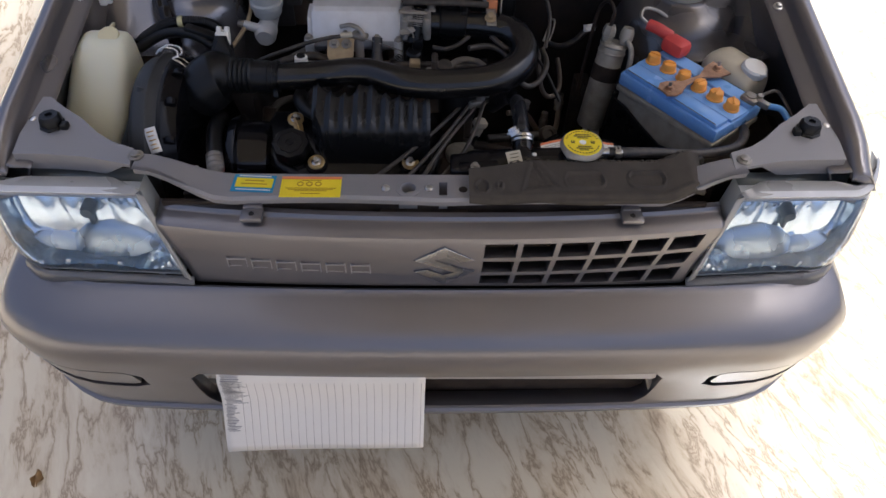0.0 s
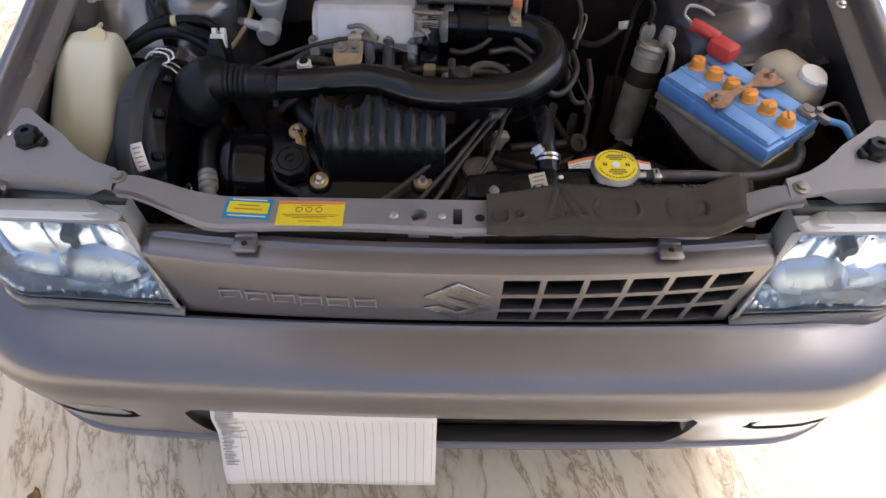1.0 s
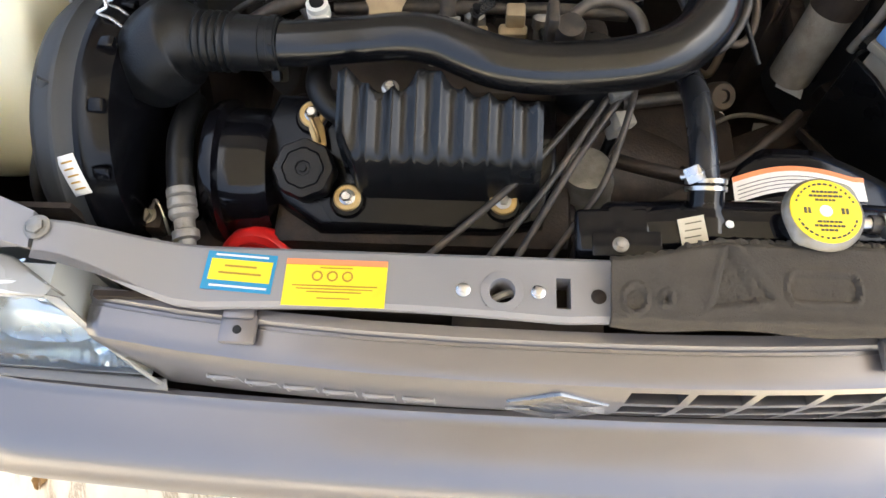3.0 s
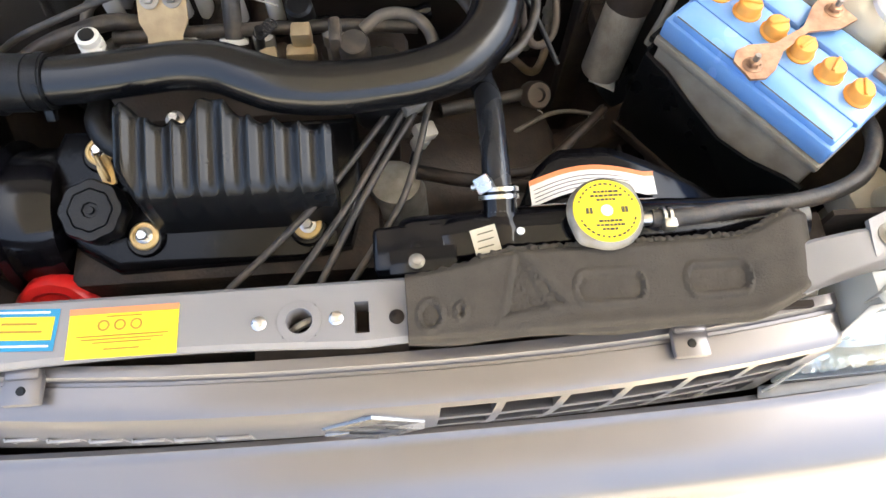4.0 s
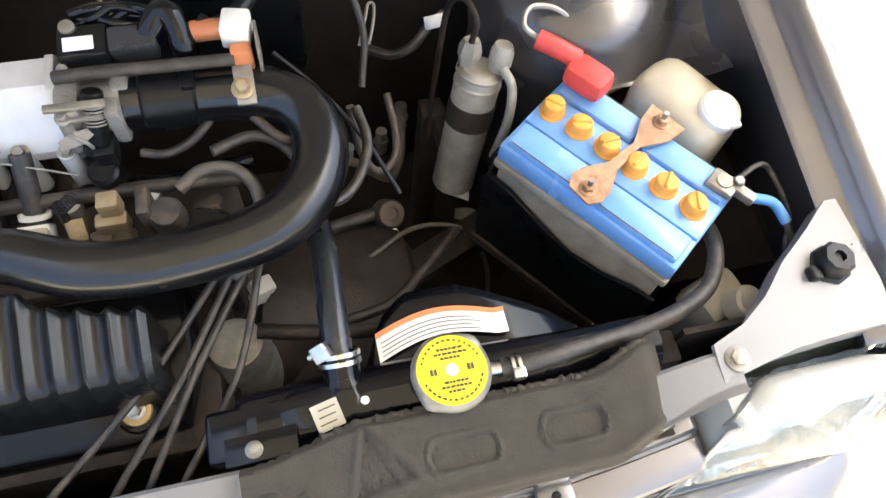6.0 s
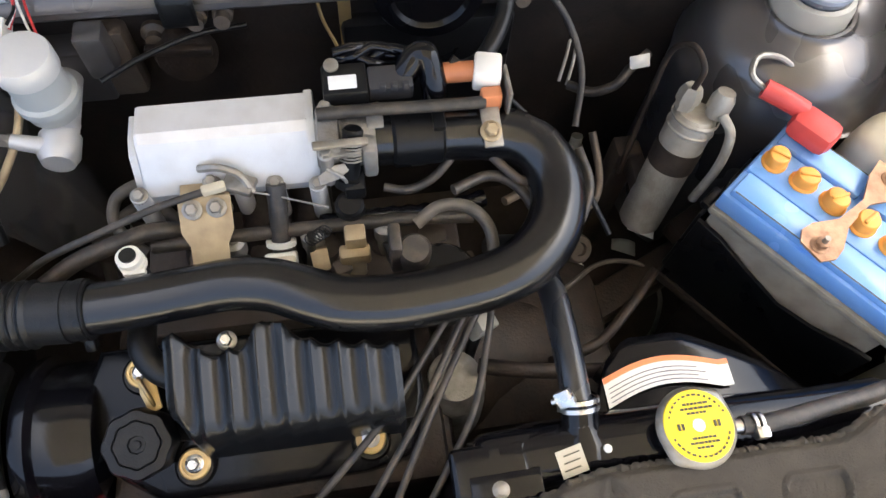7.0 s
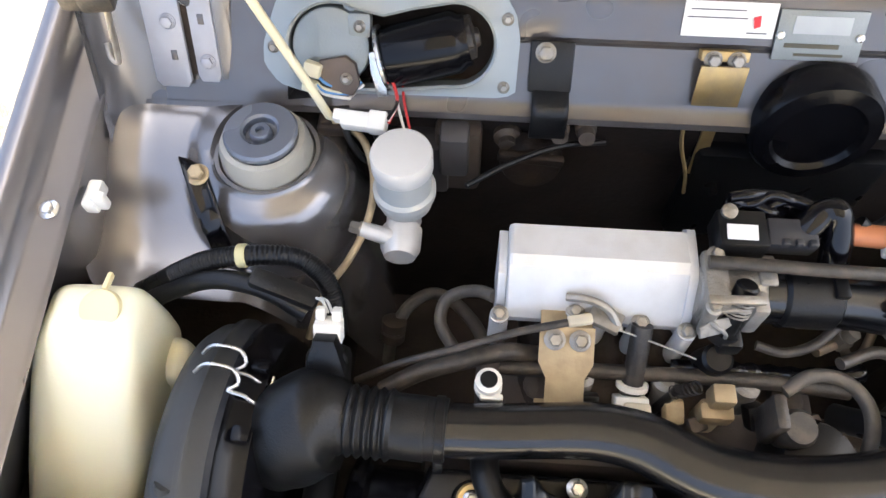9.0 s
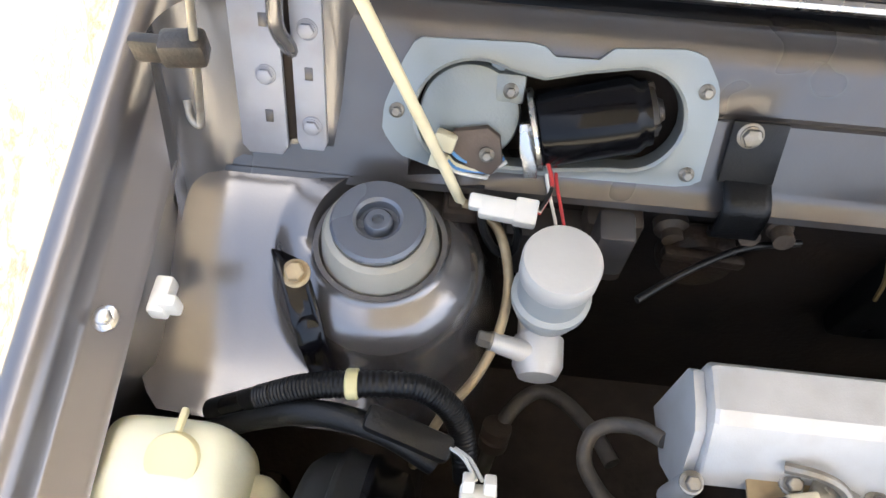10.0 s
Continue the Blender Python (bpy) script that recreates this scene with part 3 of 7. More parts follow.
FENDER = [(0.658, -0.25), (0.645, -0.12), (0.632, -0.03), (0.628, -0.003), (0.632, 0.0), (0.657, 0.0), (0.6605, 0.003), (0.6645, 0.014), (0.669, 0.0225),
          (0.678, 0.026), (0.689, 0.0235), (0.699, 0.014), (0.712, -0.008), (0.722, -0.04), (0.729, -0.10), (0.732, -0.2), (0.727, -0.34)]


def fender_place(s, y, j):
    x, z = FENDER[int(j)]
    near = 1 - smooth(0.03, 0.12, y)
    x = x - (0.004 * near if int(j) >= 7 else 0)
    if int(j) < 3:
        x += (0.05, 0.038, 0.012)[int(j)] * (1 - smooth(0.36, 0.43, y))
    drop = 0.02 * near if int(j) >= 7 else 0
    if int(j) >= 13:
        y += 0.028 * (int(j) - 12) * (1 - smooth(0.03, 0.3, y))
    return s * x - 0.012, y + (0.0 if j > 6 else 0.012), flange(y) + z - drop


for s in (-1, 1):
    rows_y = [0.032, 0.04, 0.06, 0.09, 0.13, 0.2, 0.3, 0.35, 0.375, 0.4, 0.42, 0.44, 0.5, 0.6, 0.7, 0.8, 1.0, 1.3]
    bm = B()
    sheet(bm, rows_y, range(len(FENDER)), lambda u, v: fender_place(s, u, v))
    fender = part("fender", bm, PAINT, car, "grey painted front wing with a bolted flange", solid=0.003, angle=50)
    for y in (0.135, 0.43, 0.66):
        bolt(fender, (s * 0.645 - 0.012, y, flange(y)), (0, -0.17, 1), 0.006, 0.005, STEEL, 0.0095)
    # front closing of the wing above the lamp
    bm = B()
    outline = [fender_place(s, 0.034, j) for j in range(7, 13)]
    bm.faces.new([bm.verts.new(p) for p in outline])
    part("wing_front", bm, PAINT, fender, solid=0.003)

# corner plates with the bonnet stops
for s in (-1, 1):
    bm = B()
    edge = [(0.632, 0.185), (0.602, 0.160), (0.566, 0.134), (0.535, 0.104), (0.505, 0.084), (0.47, 0.071)]
    poly = [(0.468, 0.036), (0.48, 0.039), (0.515, 0.047), (0.55, 0.0535), (0.60, 0.057), (0.652, 0.058), (0.655, 0.10), (0.645, 0.185)] + edge
    if s < 0:
        poly = [(-x, y) for x, y in poly][::-1]
    a = [bm.verts.new((x - 0.012, y, 0.833 + 0.10 * (y - 0.04))) for x, y in poly]
    b = [bm.verts.new(v.co - Vector((0, 0, 0.03 if abs(v.co.x) > 0.52 else 0.006))) for v in a]
    bm.faces.new(a)
    for i in range(len(a)):
        j = (i + 1) % len(a)
        bm.faces.new((a[i], a[j], b[j], b[i]))
    plate = part("corner_plate", bm, CROSS, car, angle=50)
    bm = B()
    lathe(bm, (s * 0.61 - 0.012, 0.122, 0.838), (0, 0, 1), [(0, 0), (0.02, 0), (0.021, 0.004), (0.018, 0.006), (0.0175, 0.017), (0.014, 0.022), (0.006, 0.022), (0.005, 0.018), (0, 0.018)], 8)
    box(bm, (s * 0.588 - 0.012, 0.115, 0.844), (0.012, 0.014, 0.012), 0.003)
    part("bonnet_stop", bm, RUBBER, plate, "black rubber bonnet stop")
    bolt(plate, (s * 0.475, 0.055, 0.8345), (0, 0, 1), 0.008, 0.004, ZINC, 0.012)


# front crossmember, dipped between the corner plates
def cross_z(x):
    return 0.834 - 0.036 * (1 - smooth(0.33, 0.47, abs(x)))


CROSS_ROWS = [(0.004, -0.016), (-0.001, -0.014), (-0.002, -0.005), (0.002, 0.0), (0.0095, 0.0), (0.0385, 0.0), (0.056, 0.0), (0.06, -0.004), (0.061, -0.03)]


def cross_place(u, j):
    d, h = CROSS_ROWS[int(j)]
    e = smooth(0.36, 0.48, abs(u))
    y = d + 0.032 * smooth(0.33, 0.475, abs(u)) if j < 4 else d + 0.016 * e if j < 5 else d + 0.006 * e
    if j < 4:
        y += 0.006 * math.sin(abs(u) * 9) * (abs(u) < 0.36)
    return u, y, cross_z(u) + h


CROSS_COLS = span(-0.475, -0.09, 16)[:-1] + [-0.09, -0.0695, -0.0405, -0.02, -0.0065, 0.0065, 0.03] + span(0.06, 0.475, 16)
hole = [(CROSS_COLS.index(-0.0695), 4), (CROSS_COLS.index(-0.0065), 4)]
bm = B()
sheet(bm, CROSS_COLS, range(len(CROSS_ROWS)), cross_place, hole, (0, 0, -0.03))
cross = part("crossmember", bm, CROSS, car, "grey painted front crossmember with stickers and a latch hole", angle=40)
bm = B()
lathe(bm, (-0.055, 0.024, 0.7985), (0, 0, 1), [(0.0112, -0.03), (0.0112, 0.0), (0.012, 0.0014), (0.0132, 0.0014), (0.0195, 0.0006), (0.0195, -0.001)], 28)
part("latch_ring", bm, CROSS, cross)
bm = B()
sweep(bm, [(-0.067, 0.018, 0.781), (-0.055, 0.024, 0.786), (-0.043, 0.03, 0.782)], 0.004, 8)
part("latch_hook", bm, ZINC, cross)
# near-black plate that gives the two latch holes their shade
bm = B()
box(bm, (-0.03, 0.024, 0.763), (0.14, 0.05, 0.006))
part("latch_shade_plate", bm, UNDER, cross)
for x in (-0.09, -0.0225):
    bolt(cross, (x, 0.024, 0.798), (0, 0, 1), 0.0045, 0.003, STEEL, 0.0066, "screw")
bm = B()
lathe(bm, (0.031, 0.022, 0.7985), (0, 0, 1), [(0, 0.0008), (0.0055, 0.0008), (0.007, 0)], 16)
part("plug", bm, UNDER, cross)
# stickers lie flat on the crossmember
bm = B()
box(bm, (-0.207, 0.0255, 0.7985), (0.094, 0.045, 0.0008))
sticker = part("warning_sticker", bm, YELLOW, cross, "yellow sticker with an orange heading")
bm = B()
box(bm, (-0.207, 0.0455, 0.7993), (0.094, 0.0055, 0.0008))
part("heading", bm, ORANGEPRINT, sticker)
for k in range(3):
    bm = B()
    lathe(bm, (-0.224 + 0.014 * k, 0.032, 0.7989), (0, 0, 1), [(0.0052, 0), (0.0052, 0.0005), (0.0036, 0.0005), (0.0036, 0)], 14)
    part("print_ring", bm, FADED, sticker)
for y, w in ((0.040, 0.03), (0.0225, 0.078), (0.0195, 0.07), (0.0165, 0.05), (0.0105, 0.03)):
    bm = B()
    box(bm, (-0.207, y, 0.7991), (w, 0.0011, 0.0005))
    part("print_bar", bm, FADED, sticker)
bm = B()
box(bm, (-0.297, 0.033, 0.7985), (0.066, 0.038, 0.0008), rot=(0, 0, -3))
sticker = part("refrigerant_sticker", bm, CYAN, cross, "small blue and yellow sticker")
bm = B()
box(bm, (-0.296, 0.034, 0.7992), (0.058, 0.021, 0.0008), rot=(0, 0, -3))
part("yellow_field", bm, YELLOW, sticker)
for y, w, m in ((0.0485, 0.05, LABEL), (0.018, 0.054, LABEL), (0.038, 0.03, FADED), (0.031, 0.04, FADED)):
    bm = B()
    box(bm, (-0.296, y, 0.7996), (w, 0.0018, 0.0008), rot=(0, 0, -3))
    part("print_bar", bm, m, sticker)


# felt pad draped over half of the crossmember
def pill(u, v, cx, cy, w, h):
    """Metres inside a bar with round ends of half length w and half height h: 0 at its edge."""
    a, b = abs(u - cx) * 0.372, abs(v - cy) * 0.085
    return h - math.hypot(max(a - (w - h), 0), b)


def wedge(u, v):
    """Metres inside the pad's three-cornered emboss."""
    corner = [Vector((a * 0.372, b * 0.085)) for a, b in ((0.222, 0.40), (0.385, 0.48), (0.275, 0.90))]
    p = Vector((u * 0.372, v * 0.085))
    gaps = []
    for i in range(3):
        e = (corner[(i + 1) % 3] - corner[i]).normalized()
        w = p - corner[i]
        gaps.append(e.x * w.y - e.y * w.x)
    return min(gaps)


def felt_place(u, v):
    x = 0.04 + 0.372 * u
    arc = [(-0.003, 0.794), (-0.004, 0.8), (0.002, 0.8045), (0.022, 0.808), (0.045, 0.812), (0.066, 0.817), (0.074, 0.81)]
    k = v * (len(arc) - 1)
    i = min(int(k), len(arc) - 2)
    y = arc[i][0] + (arc[i + 1][0] - arc[i][0]) * (k - i)
    z = arc[i][1] + (arc[i + 1][1] - arc[i][1]) * (k - i)
    lift = 0.0
    for cx, cy, w, h in ((0.055, 0.5, 0.0105, 0.0105), (0.128, 0.5, 0.0045, 0.0045), (0.49, 0.57, 0.031, 0.0088), (0.755, 0.58, 0.029, 0.0085)):
        d = pill(u, v, cx, cy, w, h)
        lift += 0.0026 * smooth(-0.0028, -0.0006, d) - 0.0046 * smooth(0.0, 0.0022, d) + 0.0012 * smooth(0.001, 0.003, d) * noise.noise(Vector((u * 200, v * 40, 2)))
    # a step runs down from the back edge, and a lower field lies before it
    ridge = 0.255 + 0.09 * (1 - v) / 0.55
    lift += 0.0026 * smooth(-0.012, 0.0, u - ridge) * smooth(0.4, 0.5, v) * (1 - smooth(0.36, 0.42, u)) * (1 - smooth(0.0, 0.03, u - ridge))
    d = wedge(u, v)
    lift += 0.0012 * smooth(-0.005, -0.0008, d) - 0.0042 * smooth(-0.0005, 0.004, d) + 0.0022 * smooth(0.001, 0.004, d) * noise.noise(Vector((u * 160, v * 34, 5)))
    lift += 0.003 * math.exp(-((v - 0.33) / 0.05) ** 2) * (0.4 + 0.6 * smooth(0.3, 0.4, u))
    lift += 0.002 * noise.noise(Vector((u * 7, v * 2.5, 1)))
    y *= 0.74 + 0.26 * smooth(0.0, 0.3, u)
    y += 0.02 * smooth(0.82, 1, u)
    edge = smooth(0.86, 1, v)
    wob = 0.003 * edge * noise.noise(Vector((u * 60, 3, v * 4)))
    z += edge * 0.003 * noise.noise(Vector((u * 36, 9, 2))) - 0.01 * smooth(0.94, 1, u)
    front = (1 - smooth(0.0, 0.25, v)) * 0.005 * noise.noise(Vector((u * 5, 4, 1)))
    return x, y + wob + front, z + lift + 0.012 * smooth(0.75, 1, u)


pad = part("felt_pad", sheet(B(), span(0, 1, 230), span(0, 1, 70), felt_place), FELT, None, solid=0.004, angle=60)
tagged(pad, "dark brown felt pad lying on the front crossmember", "felt pad")
bm = B()
line = [Vector(felt_place(0.18 + 0.8 * k / 60, 0.97)) + Vector((0, 0.001, 0.001)) for k in range(61)]
sweep(bm, line, 0.0042, 9, 4, radius=lambda q: 0.8 + 0.55 * noise.noise(Vector((q * 70, 0, 0))) + 0.35 * noise.noise(Vector((q * 210, 5, 0))))
part("torn_edge", bm, FELT, pad, "fuzzy torn back edge", angle=80)

# inner wings, bay floor and firewall
# lower bay panels in near-black, the bay's shade put into their colour
for s in (-1, 1):
    bm = B()
    rows = [(0.69, 0.72), (0.69, 0.70), (0.68, 0.66), (0.575, 0.65), (0.52, 0.645), (0.47, 0.64), (0.45, 0.62), (0.44, 0.5), (0.44, 0.32)]
    sheet(bm, [0.2, 0.26, 0.32, 0.38, 0.44, 0.5, 0.56, 0.62], range(len(rows)), lambda u, j: (s * (rows[int(j)][0] + (0.0 if j > 2 else 0.0)), u, rows[int(j)][1] + (0.10 * (u - 0.2) if j < 2 else 0.13 * (max(u, 0.36) - 0.36) if j < 5 else 0)))
    part("inner_wing", bm, UNDER, car, "lower inner wing, near-black for the shade low in the bay", angle=45)
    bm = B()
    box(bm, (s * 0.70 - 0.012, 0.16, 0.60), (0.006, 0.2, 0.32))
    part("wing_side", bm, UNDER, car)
# added closing panels that keep the bright floor out of the gaps
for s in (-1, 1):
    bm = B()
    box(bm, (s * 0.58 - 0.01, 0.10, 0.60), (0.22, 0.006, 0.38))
    part("lamp_closing_panel", bm, UNDER, car)
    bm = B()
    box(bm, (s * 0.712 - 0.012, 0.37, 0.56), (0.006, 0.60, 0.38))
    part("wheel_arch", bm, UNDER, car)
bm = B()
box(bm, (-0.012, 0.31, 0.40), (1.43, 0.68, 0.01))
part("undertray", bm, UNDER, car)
# near-black panel so that the gap before the crossmember reads as shade
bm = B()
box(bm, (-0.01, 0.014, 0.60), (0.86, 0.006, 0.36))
part("gap_shade_panel", bm, UNDER, car)


# cowl: the upper panel of the firewall, with a ledge below it
COWL_ROWS = [(0.60, 0.40), (0.60, 0.78), (0.588, 0.862), (0.577, 0.867), (0.574, 0.871), (0.576, 0.877), (0.584, 0.881), (0.589, 0.886),
             (0.5909, 0.8895), (0.612, 0.923), (0.6185, 0.934), (0.6225, 0.9345), (0.6225, 0.938), (0.622, 0.9395), (0.6374, 0.9645), (0.644, 0.976), (0.653, 0.982), (0.668, 0.984)]


def cowl_place(u, j):
    y, z = COWL_ROWS[int(j)]
    low = smooth(0.34, 0.5, abs(u))
    if 10 < j < 13 and u < -0.235:
        y = 0.590 + 0.62 * (z - 0.888)
    return u, y - (0.012 * low if 5 < j < 9 else 0), z - (0.010 * low if 5 < j < 9 else 0)


bm = B()
COWL_COLS = span(-0.62, 0.62, 40)
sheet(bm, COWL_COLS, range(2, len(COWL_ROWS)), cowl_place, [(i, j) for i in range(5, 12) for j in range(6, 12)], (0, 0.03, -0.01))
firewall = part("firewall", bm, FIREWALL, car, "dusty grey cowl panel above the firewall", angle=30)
# dark sheet over the lower firewall, where little light comes under the ledge
bm = B()
sheet(bm, span(-0.62, 0.62, 20), [0, 1, 2], lambda u, j: (u, (0.603, 0.603, 0.591)[int(j)], (0.4, 0.78, 0.863)[int(j)]))
part("firewall_shade", bm, LEDGESHADE, firewall, "lower firewall, darkened for the shade under the ledge")

# suspension towers, drawn out of the inner wings
TOWER = [(0.046, 0.842), (0.0465, 0.859), (0.0485, 0.864), (0.0525, 0.864), (0.0545, 0.860), (0.058, 0.858), (0.067, 0.854), (0.076, 0.846), (0.0825, 0.834), (0.0855, 0.82), (0.087, 0.808),
         (0.0895, 0.802), (0.0905, 0.794), (0.094, 0.788), (0.097, 0.77), (0.1, 0.74), (0.102, 0.70)]


def apron(a, y):
    return 0.70 + 0.088 * smooth(0.42, 0.5, a) + 0.086 * smooth(0.42, 0.585, y) + 0.010 * smooth(0.612, 0.64, a)


for s in (-1, 1):
    at = (s * 0.48, 0.527, 0)

    def tower_place(u, j):
        j = int(j)
        if j < len(TOWER):
            r, z = TOWER[j]
        else:
            out = smooth(-0.45, 0.1, math.cos(u))
            r, z = 0.102 + 0.0135 * (j - len(TOWER) + 1) * out, 0.70 - 0.03 * (j - len(TOWER) + 1)
        if s > 0:
            r *= 1 + 0.32 * smooth(0.056, 0.09, r) * (1 - 0.45 * smooth(0.0, -0.8, math.cos(u)) * smooth(0.8, 0.72, z))
        x, y = abs(at[0]) + r * math.cos(u), at[1] + r * math.sin(u)
        x, y = min(x, 0.652 - 0.0125 * s), min(max(y, 0.395), 0.606)
        if j > 4:
            h = apron(x, y) - 0.4 * (1 - smooth(0.36, 0.45, x))
            k = 0.035
            m = max(k - abs(z - h), 0) / k
            z = max(z, h) + m * m * k * 0.25
        return s * x, y, z
    bm = B()
    sheet(bm, span(0, 2 * math.pi, 72), range(len(TOWER) + 8), tower_place)
    bmesh.ops.remove_doubles(bm, verts=bm.verts, dist=0.0004)
    # the right tower's darker, dusty paint also stands for the weaker light there
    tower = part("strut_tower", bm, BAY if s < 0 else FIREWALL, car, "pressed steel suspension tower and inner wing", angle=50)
    bm = B()
    lathe(bm, at, (0, 0, 1), [(0, 0.842), (0.0455, 0.845), (0.0465, 0.858), (0.046, 0.863), (0.0445, 0.877), (0.041, 0.885), (0.036, 0.887), (0.035, 0.882), (0, 0.882)], 40)
    part("mount_rubber", bm, CLEARRING, tower)
    bm = B()
    lathe(bm, at, (0, 0, 1), [(0, 0.88), (0.032, 0.88), (0.032, 0.887), (0.0355, 0.889), (0.0362, 0.894), (0.034, 0.897), (0.019, 0.8975), (0.0165, 0.8955), (0.0155, 0.889), (0.0115, 0.8885), (0.011, 0.894), (0.009, 0.8965), (0.0045, 0.8965), (0.004, 0.892), (0, 0.892)], 40)
    part("mount_cap", bm, CAPGREY, tower, "dark grey round mount cap")

# rounded rear corners between cowl and wing
for s in (-1, 1):
    side, r = 0.628 - 0.012 * s, 0.045

    def fillet(a, z):
        back = 0.592 + 0.45 * (z - 0.905)
        return s * (side - r + r * math.sin(a)), back - r + r * math.cos(a), z
    # the lighter bay paint here stands for light reflected into the corner
    part("bay_corner", sheet(B(), span(-0.1, math.pi / 2, 10), span(0.862, 1.0, 6), fillet), BAY, car, angle=60)

# hinge brackets in the rear corners of the bay
def hinge_at(s, x, z, out=0.0):
    """A place on the sloping rear corner, out from it by out."""
    return Vector((s * x, 0.588 + 0.45 * (z - 0.905) - out, z))


for s in (-1, 1):
    bm = B()
    sheet(bm, [0.507, 0.515, 0.525, 0.56, 0.598, 0.606, 0.612], span(0.885, 1.0, 4), lambda u, v: hinge_at(s, u, v, -0.007 - 0.022 * smooth(0.596, 0.612, u) - 0.024 * (1 - smooth(0.507, 0.526, u))))
    gusset = part("hinge_bracket", bm, BAY, car, "light grey bolted hinge bracket", angle=60)
    for x0, x1, z0 in ((0.5585, 0.595, 0.892), (0.5275, 0.551, 0.898)):
        bm = B()
        m = Matrix.Translation(hinge_at(s, 0, 0.905)) @ Euler((radians(90 - 24.2), 0, 0)).to_matrix().to_4x4()
        c, w, r = (x0 + x1) / 2 * s, (x1 - x0) / 2, 0.007
        h0, h1 = (z0 - 0.905) * 1.097, 0.13
        prism(bm, [(c - w, h1), (c - w, h0 + r), (c - w * 0.72, h0), (c + w * 0.72, h0), (c + w, h0 + r), (c + w, h1)], m, 0.004, 0.0015)
        part("plate", bm, HINGE, gusset)
    for x, z in ((0.5385, 0.919), (0.5385, 0.987), (0.571, 0.954)):
        bolt(gusset, hinge_at(s, x, z, 0.004), (0, -1, 0.45), 0.0058, 0.004, HINGE, 0.0078)
    for x, z in ((0.539, 0.957), (0.571, 0.924), (0.57, 0.991)):
        bm = B()
        box(bm, hinge_at(s, x, z, 0.0045), (0.006, 0.0012, 0.010), 0.0005, (-24, 0, 0))
        part("slotted_hole", bm, FIREWALL, gusset)
    # the gap between the plates is a near-black strip, its shade in the colour
    bm = B()
    box(bm, hinge_at(s, 0.5545, 0.955, -0.005), (0.013, 0.004, 0.118), rot=(-24.2, 0, 0))
    part("gap", bm, UNDER, gusset)
    bm = B()
    sweep(bm, [hinge_at(s, 0.556, 1.02, 0.02), hinge_at(s, 0.557, 0.995, 0.016), hinge_at(s, 0.552, 0.974, 0.004), hinge_at(s, 0.55, 0.966, -0.004)], 0.006, 10)
    part("hinge_arm", bm, BAY, gusset)

# bonnet, propped open
BONNET = Matrix.Translation((0, 0.699, 0.965)) @ Euler((radians(-63), 0, 0)).to_matrix().to_4x4()
bm = B()
sheet(bm, span(-0.63, 0.63, 20), [0, 1, 2, 3, 4], lambda u, j: BONNET @ Vector((u, -(0.0, 0.004, 0.05, 0.70, 0.74)[int(j)], (0.0, 0.02, 0.024, 0.03, 0.01)[int(j)] + 0.012 * (1 - (u / 0.63) ** 2))))
bonnet = part("bonnet", bm, PAINT, car, "grey bonnet propped open", solid=0.004)
bm = B()
box(bm, BONNET @ Vector((0, -0.028, 0.006)), (1.2, 0.05, 0.016), 0.005, (-63, 0, 0))
for y in (0.3, 0.66):
    box(bm, BONNET @ Vector((0, -y, 0.014)), (1.16, 0.06, 0.018), 0.005, (-63, 0, 0))
part("bonnet_frame", bm, FIREWALL, bonnet)
# holes laid on as near-black discs, coloured like the shade inside them
for x in (-0.52, -0.235, -0.14, 0.05, 0.24):
    lathe(bm := B(), BONNET @ Vector((x, -0.028, -0.002)), BONNET.to_3x3() @ Vector((0, 0, -1)), [(0, 0.0015), (0.008, 0.0015), (0.009, -0.001)], 16)
    part("frame_hole", bm, UNDER, bonnet)
bm = B()
sweep(bm, [(-0.62, 0.674, 1.001), (0, 0.674, 1.001), (0.62, 0.674, 1.001)], 0.005, 8)
part("edge_strip", bm, STEEL, bonnet)
bm = B()
sheet(bm, [-0.62, 0.62], [0, 1, 2], lambda u, j: (u, (0.664, 0.72, 0.95)[int(j)], (0.981, 0.975, 0.99)[int(j)]))
part("scuttle", bm, BLACK, car, solid=0.003)
bm = B()
sweep(bm, [(-0.419, 0.566, 0.866), (-0.452, 0.574, 0.955), (-0.53, 0.588, 1.165)], 0.0045, 10)
rod = part("bonnet_prop", bm, ROD, car, "ivory coated bonnet prop rod")
bm = B()
sweep(bm, [(-0.624, 0.580, 0.948), (-0.621, 0.571, 0.940), (-0.615, 0.567, 0.937), (-0.612, 0.569, 0.945), (-0.600, 0.571, 1.0), (-0.584, 0.58, 1.09)], 0.003, 10)
part("spring_rod", bm, ZINC, car)
bm = B()
box(bm, (-0.606, 0.573, 1.008), (0.03, 0.02, 0.02), 0.004, (0, 0, 8))
box(bm, (-0.630, 0.578, 1.0), (0.03, 0.010, 0.02), 0.003)
part("rubber_block", bm, HOSE, car)
bm = B()
box(bm, (-0.630, 0.457, 0.872), (0.014, 0.03, 0.016), 0.003)
box(bm, (-0.621, 0.45, 0.876), (0.014, 0.01, 0.02), 0.003)
part("trim_clip", bm, WHITE, car, "white plastic trim clip")


# ---- engine ----
engine = thing("engine", (-0.12, 0.2, 0.335), "dark three-cylinder engine with a finned black cover", "engine")
bm = B()
box(bm, (-0.14, 0.21, 0.52), (0.34, 0.2, 0.37), 0.015)
box(bm, (-0.14, 0.19, 0.68), (0.32, 0.18, 0.08), 0.012)
part("block", bm, DARKIRON, engine)
bm = B()
box(bm, (0.13, 0.26, 0.5), (0.24, 0.22, 0.26), 0.04)
